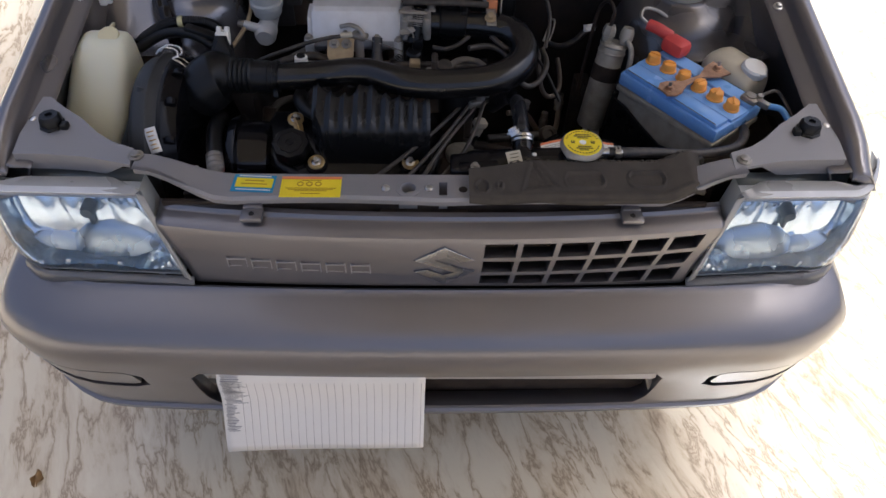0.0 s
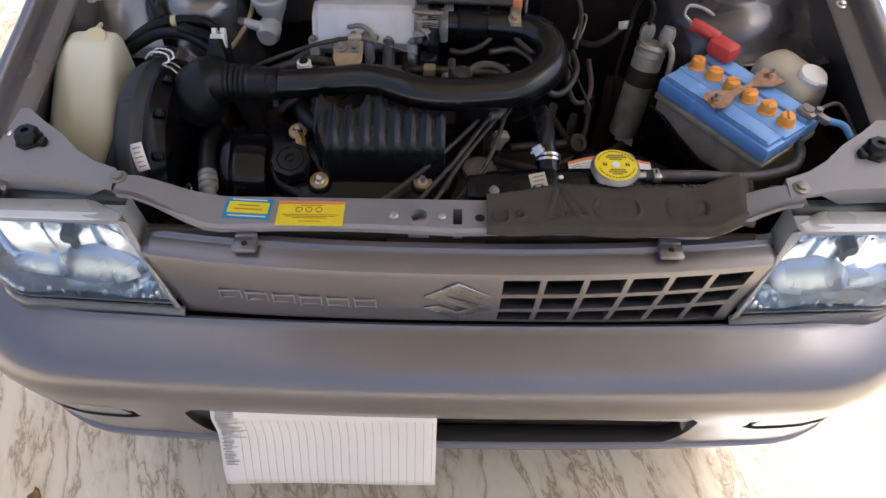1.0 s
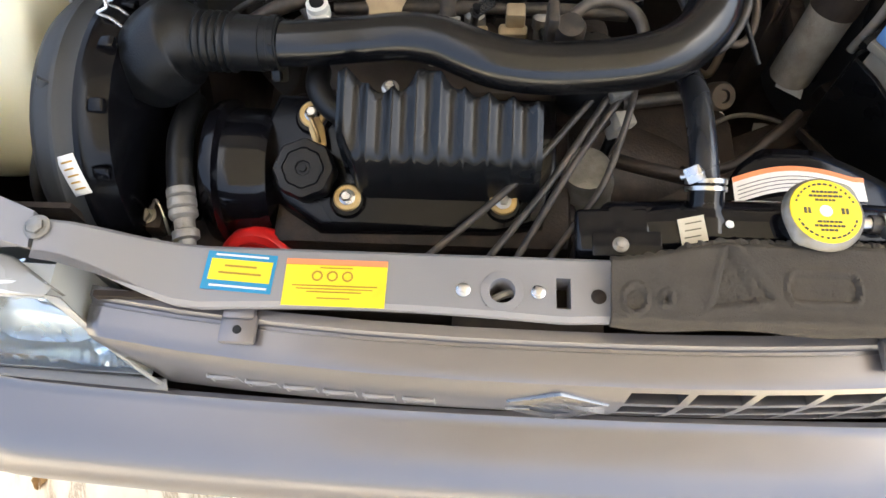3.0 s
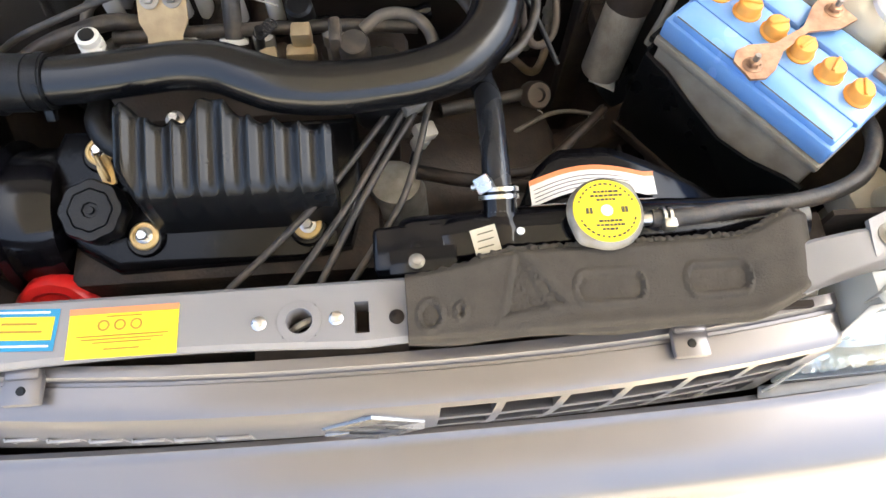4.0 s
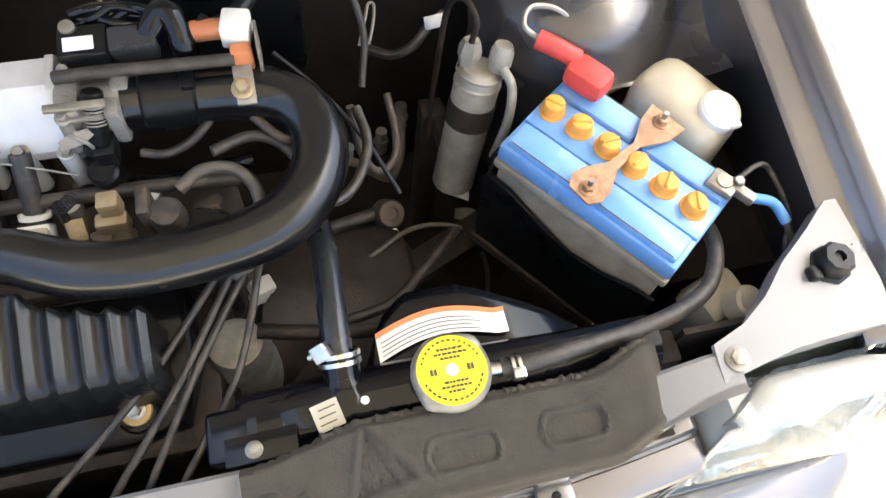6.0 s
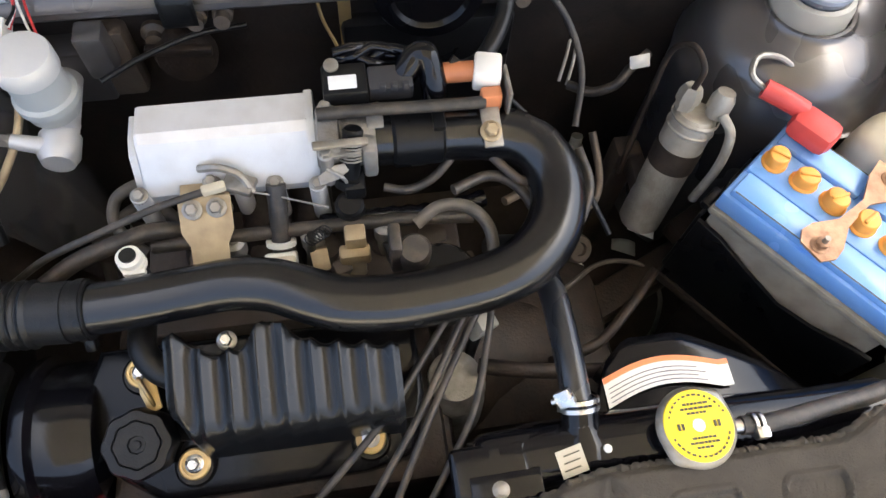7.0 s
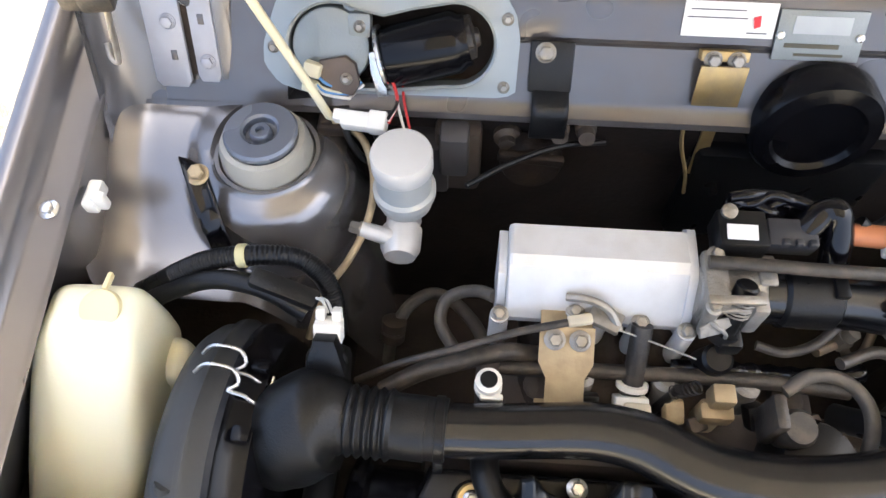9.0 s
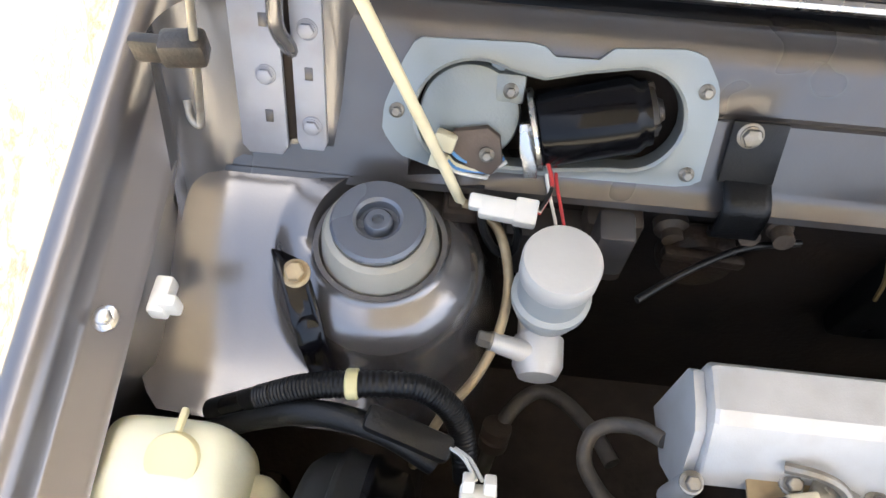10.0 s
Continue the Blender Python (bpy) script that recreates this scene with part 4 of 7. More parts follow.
lathe(bm, (0.03, 0.26, 0.55), (1, 0, 0.0), [(0.12, 0), (0.12, 0.03), (0.1, 0.08), (0.08, 0.16), (0.05, 0.2), (0, 0.2)], 28)
box(bm, (0.1, 0.15, 0.56), (0.1, 0.08, 0.1), 0.02)
part("gearbox", bm, DARKIRON, engine)
bm = B()
box(bm, (-0.1, 0.315, 0.735), (0.32, 0.11, 0.07), 0.012)
for x in (-0.2, -0.14, -0.08, -0.02, 0.03):
    lathe(bm, (x, 0.335, 0.765), (0, -0.1, 1), [(0.016, 0), (0.015, 0.014), (0.009, 0.018), (0, 0.018)], 14)
part("cylinder_head", bm, TANDARK, engine, "rusty brown cylinder head casting")


def rocker_top(y):
    return 0.742 + 0.30 * (y - 0.14)


outline = [(-0.298, 0.252), (-0.318, 0.205), (-0.31, 0.165), (-0.285, 0.138), (-0.245, 0.112), (-0.06, 0.116), (-0.012, 0.124), (0.002, 0.176), (0.0, 0.252)]
bm = B()
top = [bm.verts.new((x, y, rocker_top(y))) for x, y in outline]
low = [bm.verts.new((x * 1.02, y - 0.004, 0.655)) for x, y in outline]
face = bm.faces.new(top)
for i in range(len(top)):
    j = (i + 1) % len(top)
    bm.faces.new((top[i], top[j], low[j], low[i]))
bmesh.ops.bevel(bm, geom=list(face.edges), offset=0.008, segments=3, profile=0.5, affect="EDGES")
rocker = part("rocker_cover", bm, ROCKER, engine, "glossy black rocker cover", angle=50)
for x, y in ((-0.258, 0.225), (-0.216, 0.14), (-0.054, 0.141)):
    n = (0, -0.3, 1)
    bm = B()
    lathe(bm, (x, y, rocker_top(y) - 0.002), n, [(0.019, 0), (0.019, 0.005), (0.0165, 0.008), (0, 0.008)], 28)
    part("boss", bm, ROCKER, rocker)
    p = Vector((x, y, rocker_top(y) + 0.006))
    bm = B()
    lathe(bm, p, n, [(0.0145, 0), (0.0145, 0.002), (0.013, 0.0032), (0.0105, 0.0032), (0.0105, 0.0018), (0, 0.0018)], 28)
    part("washer", bm, GOLD, rocker)
    bolt(rocker, p + Vector((0, 0, 0.0015)), n, 0.0058, 0.007, STEEL, 0.0085)
bm = B()
prism(bm, [(-0.006, -0.022), (0.006, -0.02), (0.008, 0.0), (0.005, 0.012), (-0.005, 0.012), (-0.008, 0.0)], Matrix.Translation((-0.252, 0.208, 0.772)) @ Euler((radians(17), 0, radians(18))).to_matrix().to_4x4(), 0.0025, 0.0008)
sweep(bm, [(-0.262, 0.222, 0.777), (-0.256, 0.212, 0.783), (-0.25, 0.2, 0.776), (-0.247, 0.192, 0.766)], 0.0022, 8)
part("cable_clip", bm, GOLD, rocker, "bent gold cable clip under the bolt")
bm = B()
lathe(bm, (-0.259, 0.165, 0.752), (0, -0.3, 1), [(0.02, 0), (0.031, 0.004), (0.031, 0.024), (0.029, 0.027), (0.0215, 0.0275), (0.0205, 0.026), (0.0195, 0.0275), (0.008, 0.0275), (0.007, 0.0255), (0.004, 0.0255), (0.0035, 0.028), (0, 0.028)], 64,
      wave=lambda a: 1 + 0.035 * math.cos(8 * a))
part("oil_filler_cap", bm, BLACK, rocker, "scalloped black oil filler cap")


def fin_back(x):
    for (a, p), (b, q) in zip(FINBACK, FINBACK[1:]):
        if a <= x <= b:
            return p + (q - p) * (x - a) / (b - a)


FINBACK = [(-0.22, 0.233), (-0.205, 0.23), (-0.186, 0.214), (-0.158, 0.214), (-0.136, 0.236), (-0.128, 0.236), (-0.1, 0.216), (-0.09, 0.213), (-0.02, 0.203)]


def fin_top(y):
    return 0.823 + 0.32 * (y - 0.15)


FIN_PITCH = 0.0232


def fin_wave(x):
    """Depth below the ridge, from 0 on a rib to 1 in a valley."""
    return abs(math.sin(math.pi * (x + 0.2115) / FIN_PITCH)) ** 1.15


def cover_place(x, j):
    w = fin_wave(x)
    y0 = 0.1475 + 0.024 * (1 - smooth(-0.218, -0.200, x))
    y1 = fin_back(x) - 0.003 * w
    rows = ((y0 - 0.004, 0.078), (y0 - 0.006 + 0.003 * w, 0.042), (y0 - 0.005 + 0.003 * w, 0.022), (y0 - 0.002 + 0.002 * w, 0.008), (y0 + 0.004, 0.0015),
            (y0 + 0.012, 0.0), (y0 * 0.6 + y1 * 0.4, 0.0), (y0 * 0.2 + y1 * 0.8, 0.0), (y1 - 0.004, 0.0), (y1, 0.002), (y1 + 0.003, 0.008), (y1 + 0.004, 0.03), (y1 + 0.004, 0.075))
    y, drop = rows[int(j)]
    return x, y, fin_top(y) - drop - (0.0068 * w if 2 < j < 11 else 0.0)


bm = B()
sheet(bm, span(-0.2199, -0.0201, 170), range(13), cover_place)
for x in (-0.2199, -0.0201):
    bm.faces.new([bm.verts.new(cover_place(x, j)) for j in range(13)])
cover = part("finned_cover", bm, COVER, engine, "ribbed black cast cover", angle=50)
bolt(cover, (-0.172, 0.232, 0.812), (0, -0.2, 1), 0.006, 0.006, STEEL, 0.009)

# drum-shaped belt guard, dark filter and front accessories
bm = B()
lathe(bm, (-0.372, 0.19, 0.705), (1, 0, 0), [(0, 0), (0.072, 0), (0.08, 0.004), (0.083, 0.012), (0.083, 0.018), (0.074, 0.022), (0.073, 0.06), (0.068, 0.07), (0.05, 0.074), (0, 0.075)], 48)
part("belt_guard", bm, GLOSS, engine, "glossy black rounded belt guard", angle=40)
bm = B()
box(bm, (-0.31, 0.2, 0.6), (0.05, 0.1, 0.28), 0.01)
part("front_bracket", bm, DARKIRON, engine)
bm = B()
lathe(bm, (-0.318, 0.092, 0.684), (0, -0.75, 0.66), [(0, -0.09), (0.036, -0.085), (0.04, -0.01), (0.04, 0.004)], 36)
part("filter_neck", bm, BLACK, engine)
bm = B()
lathe(bm, (-0.318, 0.092, 0.684), (0, -0.75, 0.66), [(0.041, -0.004), (0.0425, 0.0), (0.042, 0.012), (0.038, 0.017), (0.03, 0.018), (0.026, 0.014), (0, 0.013)], 40, wave=lambda a: 1 + 0.012 * math.cos(12 * a))
part("oil_filter", bm, REDFILTER, engine, "red enamelled oil filter")
bm = B()
for a in (0, 2.1, 4.2):
    sweep(bm, [(-0.305 + 0.02 * math.cos(a), 0.08, 0.723 + 0.012 * math.sin(a)), (-0.30, 0.067, 0.734), (-0.295 + 0.02 * math.sin(a), 0.07, 0.725)], 0.0025, 6)
part("filter_wire", bm, BLACK, engine)
bm = B()
sweep(bm, [(-0.25, 0.262, 0.80), (-0.247, 0.235, 0.807), (-0.232, 0.214, 0.803), (-0.205, 0.203, 0.795)], 0.0125, 16)
part("breather_hose", bm, RUBBER, engine)

# plug leads run from under the intake pipe to the front of the engine
leads = thing("plug_leads", (-0.02, 0.1, 0.70), "bundle of black ignition leads over the engine", "cable")
for k, x1 in enumerate((-0.135, -0.072, -0.045, -0.014)):
    bm = B()
    a, b = Vector((0.048 + 0.009 * k, 0.262 - 0.006 * k, 0.792 + 0.004 * (k % 2))), Vector((x1, 0.064, 0.758 + 0.005 * (k % 2)))
    sag = Vector((0.016 - 0.009 * (k % 3), 0.0, 0.008 - 0.005 * (k % 2)))
    sweep(bm, [a + Vector((0.012, 0.05, -0.03)), a, a.lerp(b, 0.25) + sag * 0.6, a.lerp(b, 0.55) + sag, a.lerp(b, 0.8) + sag * 0.5, b, b + Vector((-0.01, -0.012, -0.03))], 0.0036, 10)
    part("lead", bm, HOSE, leads)
bm = B()
box(bm, (0.06, 0.243, 0.797), (0.026, 0.012, 0.014), 0.003, (0, 10, 30))
box(bm, (0.07, 0.262, 0.80), (0.016, 0.02, 0.02), 0.004)
part("lead_clip", bm, ZINC, leads)
bm = B()
lathe(bm, (0.036, 0.19, 0.598), (0, 0.05, 1), [(0, 0), (0.037, 0), (0.036, 0.07), (0.033, 0.09), (0.034, 0.094), (0.034, 0.104), (0.029, 0.116), (0.027, 0.13), (0.014, 0.134), (0, 0.134)], 28)
part("thermostat_housing", bm, mat("dull_casting", (0.3, 0.285, 0.25), 0.5, 0.4, 0.25, 25, 0.4, 320, dirt=(0.1, 0.08, 0.06), amount=0.5), engine)
bm = B()
box(bm, (0.035, 0.1, 0.735), (0.016, 0.012, 0.012), 0.002)
part("sensor_plug", bm, WHITE, engine)

# ---- intake pipe and air cleaner ----
intake = thing("intake_pipe", (-0.1, 0.26, 0.82), "satin black moulded intake pipe curving round the engine", "pipe")
bm = B()
line = [(-0.30, 0.268, 0.833), (-0.25, 0.269, 0.835), (-0.20, 0.272, 0.838), (-0.16, 0.273, 0.842), (-0.125, 0.267, 0.844), (-0.095, 0.254, 0.844), (-0.065, 0.243, 0.843), (-0.02, 0.238, 0.842),
        (0.03, 0.241, 0.842), (0.075, 0.249, 0.842), (0.11, 0.264, 0.843), (0.137, 0.292, 0.845), (0.15, 0.33, 0.847), (0.145, 0.365, 0.851), (0.122, 0.39, 0.855), (0.08, 0.398, 0.859), (0.02, 0.398, 0.862), (-0.02, 0.398, 0.864)]
sweep(bm, line, 0.0245, 28, 6, radius=lambda s: 0.94 + 0.1 * smooth(0.1, 0.35, s) + 0.06 * smooth(0.45, 0.6, s) * (1 - smooth(0.8, 0.95, s)))
part("pipe", bm, PIPE, intake, angle=70)
bm = B()
sweep(bm, [(-0.372, 0.272, 0.832), (-0.3, 0.268, 0.833)], 0.0275, 32, 60, radius=lambda s: 1.0 + 0.12 * (0.5 + 0.5 * math.cos(2 * math.pi * s * 5.5 / 0.62)) * (1 if s < 0.62 else 0))
sweep(bm, [(-0.33, 0.27, 0.833), (-0.283, 0.268, 0.833)], 0.0265, 32, 4)
bellows = part("bellows", bm, RUBBER, intake, "ribbed black rubber bellows", angle=30)
bm = B()
lathe(bm, (-0.293, 0.2685, 0.833), (1, 0, 0), [(0.0268, 0), (0.028, 0.0005), (0.028, 0.0075), (0.0268, 0.008)], 36)
box(bm, (-0.289, 0.247, 0.818), (0.009, 0.012, 0.022), 0.002, (-40, 0, 0))
part("hose_clamp", bm, BLACK, intake)
bm = B()
sweep(bm, [(-0.365, 0.272, 0.832), (-0.385, 0.273, 0.831), (-0.402, 0.268, 0.824), (-0.416, 0.262, 0.812), (-0.436, 0.255, 0.795)], 0.042, 32, 10, radius=lambda s: 0.68 + 0.42 * smooth(0, 0.35, s) - 0.12 * smooth(0.75, 1, s))
box(bm, (-0.39, 0.315, 0.835), (0.036, 0.04, 0.04), 0.008, (30, 0, 0))
part("elbow", bm, RUBBER, intake, "black rubber air elbow", angle=60)
bm = B()
prism(bm, [(-0.018, 0), (0.018, 0), (0.009, 0.034), (-0.009, 0.034)], Matrix.Translation((-0.389, 0.315, 0.842)) @ Euler((radians(52), 0, 0)).to_matrix().to_4x4(), 0.018, 0.002)
part("sensor_body", bm, BLACK, intake)
bm = B()
box(bm, (-0.389, 0.338, 0.864), (0.024, 0.018, 0.022), 0.0025, (-35, 0, 0))
for dx in (-0.007, 0.007):
    box(bm, (-0.389 + dx, 0.349, 0.874), (0.008, 0.01, 0.012), 0.0015, (-35, 0, 0))
part("sensor_connector", bm, WHITE, intake, "white plastic sensor connector")

cleaner = thing("air_cleaner", (-0.48, 0.22, 0.60), "round black air cleaner with wire clips", "air filter")
at = (-0.524, 0.242, 0.709)
bm = B()
lathe(bm, at, (1, 0, 0), [(0, 0), (0.125, 0), (0.143, 0.006), (0.15, 0.016), (0.151, 0.03), (0.156, 0.032), (0.156, 0.036), (0.1525, 0.04), (0.1515, 0.054)], 72)
part("base", bm, mat("matte_grey_black", (0.03, 0.031, 0.031), 0.5, 0, 0.15), cleaner, angle=40)
bm = B()
lathe(bm, at, (1, 0, 0), [(0.148, 0.0545), (0.1535, 0.0545), (0.1535, 0.06), (0.147, 0.064), (0.14, 0.083), (0.128, 0.088), (0.09, 0.09), (0.06, 0.098), (0, 0.1)], 72)
part("lid", bm, LIDBLACK, cleaner, angle=40)
for k in range(4):
    a = radians(62 + 26 * k)
    bm = B()
    box(bm, (-0.448, 0.242 + 0.147 * math.cos(a), 0.709 + 0.147 * math.sin(a)), (0.016, 0.008, 0.014), 0.003, (math.degrees(a), 0, 0))
    part("lid_lug", bm, LIDBLACK, cleaner)
for dy in (0.0, 0.02):
    bm = B()
    c = Vector((-0.476, 0.312 - dy, 0.854 + 0.4 * dy))
    sweep(bm, [c + Vector(v) for v in ((-0.022, 0.004, -0.004), (-0.01, 0.008, 0.006), (0.012, 0.006, 0.004), (0.018, -0.004, -0.002), (0.01, -0.010, -0.004), (0.022, -0.012, -0.01), (0.036, -0.018, -0.02), (0.04, -0.008, -0.018))], 0.0017, 8)
    part("wire_clip", bm, STEEL, cleaner)


def on_cleaner(w, h, out):
    """Across and up on the service label, wrapped on the cleaner's rim."""
    turn = radians(16)
    x, up = w * math.cos(turn) - h * math.sin(turn), w * math.sin(turn) + h * math.cos(turn)
    a, r = radians(140) - up / 0.154, 0.1545 + out
    return -0.474 + x, 0.242 + r * math.cos(a), 0.709 + r * math.sin(a)


bm = B()
sheet(bm, span(-0.0095, 0.0095, 2), span(-0.021, 0.021, 8), lambda w, h: on_cleaner(w, h, 0))
tag = part("service_label", bm, LABEL, cleaner, "small white label with faint print", solid=0.0005)
for k in range(5):
    d = -0.014 + 0.007 * k
    bm = B()
    sheet(bm, [-0.006, 0.006 - 0.002 * (k % 2)], [d - 0.0009, d + 0.0009], lambda w, h: on_cleaner(w, h, 0.0006))
    part("print_bar", bm, FADED, tag, solid=0.0003)
bm = B()
p, q = Vector((-0.500, 0.206, 0.852)), Vector((-0.541, 0.132, 0.752))
sweep(bm, [p, p.lerp(q, 0.5), q, q + Vector((-0.01, -0.01, -0.09))], 0.009, 10)
part("strap", bm, bpy.data.materials["matte_grey_black"], cleaner)
bm = B()
box(bm, (-0.48, 0.2, 0.56), (0.04, 0.06, 0.2), 0.006)
part("mounting_strut", bm, BLACK, cleaner)

# ---- inlet manifold and throttle body ----
manifold = thing("inlet_manifold", (-0.16, 0.41, 0.70), "silver cast inlet manifold plenum", "manifold")
prof = [(0.448, 0.79), (0.449, 0.877), (0.443, 0.887), (0.412, 0.887), (0.403, 0.882), (0.379, 0.850), (0.373, 0.840), (0.376, 0.826), (0.40, 0.80)]
m = Matrix(((0, 0, 1, -0.238), (1, 0, 0, 0), (0, 1, 0, 0), (0, 0, 0, 1)))
bm = B()
prism(bm, prof, m, 0.16)
bmesh.ops.bevel(bm, geom=[e for e in bm.edges if abs(e.verts[0].co.x - e.verts[1].co.x) < 1e-6], offset=0.004, segments=2, profile=0.5, affect="EDGES")
part("plenum", bm, MANIFOLD, manifold, angle=18)
c = [(y + (0.004 if y > 0.41 else -0.005), z + (0.003 if z > 0.84 else -0.004)) for y, z in prof]
for x in (-0.246, -0.082):
    bm = B()
    prism(bm, [(0.417 + (y - 0.417) * (0.97 if x > -0.1 else 0.85), 0.85 + (z - 0.85) * 0.96 - (0.001 if x > -0.1 else 0.014)) for y, z in c], Matrix(((0, 0, 1, x), (1, 0, 0, 0), (0, 1, 0, 0), (0, 0, 0, 1))), 0.008, 0.0015)
    part("flange_plate", bm, MANIFOLD, manifold)
for x, y, z in ((-0.243, 0.372, 0.842), (-0.176, 0.378, 0.846), (-0.152, 0.378, 0.846), (-0.118, 0.372, 0.842), (-0.078, 0.366, 0.842)):
    bm = B()
    cyl(bm, (x, y, z - 0.05), (x, y, z + 0.004), 0.009, 0.0085, 14)
    part("bolt_boss", bm, MANIFOLD, manifold)
    bolt(manifold, (x, y, z + 0.003), (0, -0.3, 1), 0.0055, 0.006, ZINC, 0.0085)
for x in (-0.2, -0.14, -0.09):
    bm = B()
    sweep(bm, [(x, 0.42, 0.81), (x, 0.37, 0.775), (x, 0.30, 0.74), (x, 0.25, 0.70)], 0.022, 14)
    part("runner", bm, DARKIRON, manifold)
bm = B()
box(bm, (-0.16, 0.44, 0.73), (0.03, 0.03, 0.14), 0.005)
part("support_strut", bm, DARKIRON, manifold)

throttle = thing("throttle_body", (-0.04, 0.395, 0.84), "grey cast throttle body with black sensors", "throttle body")
bm = B()
box(bm, (-0.062, 0.398, 0.866), (0.022, 0.054, 0.056), 0.006)
cyl(bm, (-0.075, 0.398, 0.866), (-0.008, 0.398, 0.864), 0.024, 0.024, 28, 0.002)
box(bm, (-0.026, 0.379, 0.866), (0.014, 0.022, 0.044), 0.004)
box(bm, (-0.018, 0.408, 0.885), (0.016, 0.03, 0.012), 0.003)
cyl(bm, (-0.066, 0.372, 0.884), (-0.066, 0.364, 0.85), 0.0065, 0.006, 12, 0.001)
part("body", bm, CAST, throttle)
bm = B()
prism(bm, [(-0.016, -0.005), (0.003, -0.007), (0.016, -0.003), (0.017, 0.004), (0.0, 0.007), (-0.014, 0.004)], Matrix.Translation((-0.062, 0.362, 0.868)) @ Euler((radians(40), 0, radians(24))).to_matrix().to_4x4(), 0.003, 0.0008)
sweep(bm, [(-0.07, 0.368, 0.872), (-0.062, 0.36, 0.874), (-0.052, 0.356, 0.866), (-0.05, 0.358, 0.85)], 0.0018, 8)
part("throttle_lever", bm, CAST, throttle)
for p in ((-0.066, 0.372, 0.886), (-0.018, 0.412, 0.891), (-0.062, 0.418, 0.894)):
    bolt(throttle, p, (0, -0.3, 1), 0.005, 0.006, ZINC, 0.0075)
bm = B()
head, heel = Vector((-0.041, 0.384, 0.887)), Vector((-0.0475, 0.366, 0.850))
lean = (heel - head).normalized()
cyl(bm, head - lean * 0.012, heel, 0.0098, 0.0098, 24, 0.002)
lathe(bm, heel - lean * 0.004, lean, [(0.0098, 0), (0.0145, 0.001), (0.0145, 0.010), (0.011, 0.0125), (0.008, 0.0105), (0, 0.0105)], 28)
box(bm, (-0.043, 0.372, 0.846), (0.02, 0.045, 0.02), 0.004)
part("idle_valve", bm, BLACK, throttle)
bm = B()
across, along, lean = frame_of(lean)
coil_line = []
for k in range(6 * 12 + 1):
    a = 2 * math.pi * k / 12
    coil_line.append(head + lean * (0.02 * k / 72) + (across * math.cos(a) + along * math.sin(a)) * 0.0122)
sweep(bm, coil_line, 0.0009, 6, 1)
part("spring", bm, CAST, throttle)
bm = B()
for z, w in ((0.9, 0.05), (0.884, 0.036)):
    box(bm, (-0.052, 0.372, z), (w, 0.008, 0.005), 0.0015, (0, 8, 6))
part("spring_arm", bm, ZINC, throttle)
bm = B()
box(bm, (-0.042, 0.436, 0.897), (0.042, 0.036, 0.03), 0.003)
sensor = part("position_sensor", bm, BLACK, throttle, "black throttle position sensor")
bm = B()
box(bm, (-0.044, 0.428, 0.9125), (0.026, 0.018, 0.0014), 0.0005, (14, 0, 0))
part("sensor_label", bm, LABEL, sensor)
bm = B()
box(bm, (0.0, 0.436, 0.9), (0.042, 0.026, 0.022), 0.003, (8, 0, 0))
for k in range(3):
    box(bm, (-0.008 + 0.011 * k, 0.424, 0.909), (0.006, 0.006, 0.008), 0.001)
part("plug", bm, mat("plug_grey", (0.03, 0.03, 0.033), 0.4), throttle)
bm = B()
bolt_at = (-0.053, 0.45, 0.912)
lathe(bm, bolt_at, (0, -0.2, 1), [(0, 0), (0.007, 0), (0.007, 0.004), (0.003, 0.005), (0, 0.005)], 14)
part("screw", bm, ZINC, throttle)
bm = B()
sweep(bm, [(0.012, 0.44, 0.9), (0.026, 0.452, 0.914), (0.036, 0.45, 0.916), (0.041, 0.436, 0.9), (0.042, 0.42, 0.878), (0.04, 0.415, 0.86)], 0.0125, 18, 10, radius=lambda s: 1 + 0.03 * math.sin(22 * s))
part("sleeve", bm, GLOSS, throttle)
bm = B()
rnd = random.Random(3)
for k in range(5):
    pts = [(-0.05 + 0.018 * i, 0.46 + 0.004 * math.sin(2.1 * i + k) + 0.002 * k, 0.902 + 0.006 * math.sin(1.3 * i + 1.7 * k) + 0.002 * k) for i in range(5)]
    sweep(bm, pts, 0.005, 14, 10, radius=lambda s: 1 + 0.03 * math.sin(17 * s + k))
part("sensor_harness", bm, GLOSS, throttle)
bm = B()
sweep(bm, [(-0.07, 0.408, 0.898), (-0.03, 0.406, 0.901), (0.03, 0.404, 0.901), (0.086, 0.406, 0.897)], 0.006, 12)
part("vacuum_hose", bm, HOSE, throttle)
bm = B()
cyl(bm, (-0.004, 0.398, 0.864), (0.046, 0.398, 0.862), 0.0285, 0.0275, 32, 0.003)
box(bm, (0.041, 0.398, 0.889), (0.012, 0.026, 0.008), 0.002)
part("duct_collar", bm, BLACK, throttle)

valve = thing("vacuum_valve", (0.085, 0.42, 0.87), "white and orange vacuum switching valve on a bracket", "valve")
bm = B()
box(bm, (0.092, 0.434, 0.906), (0.026, 0.028, 0.026), 0.003, (0, 0, -12))
part("body", bm, WHITE, valve)
bm = B()
cyl(bm, (0.082, 0.438, 0.904), (0.05, 0.442, 0.9), 0.010, 0.010, 14, 0.002)
box(bm, (0.093, 0.412, 0.889), (0.02, 0.014, 0.032), 0.003)
part("coil", bm, mat("orange_coil", (0.52, 0.19, 0.08), 0.5), valve)
bm = B()
box(bm, (0.091, 0.392, 0.884), (0.018, 0.05, 0.004), 0.001, (16, 0, 0))
box(bm, (0.109, 0.418, 0.893), (0.003, 0.036, 0.04), 0.001)
part("bracket", bm, ZINC, valve)
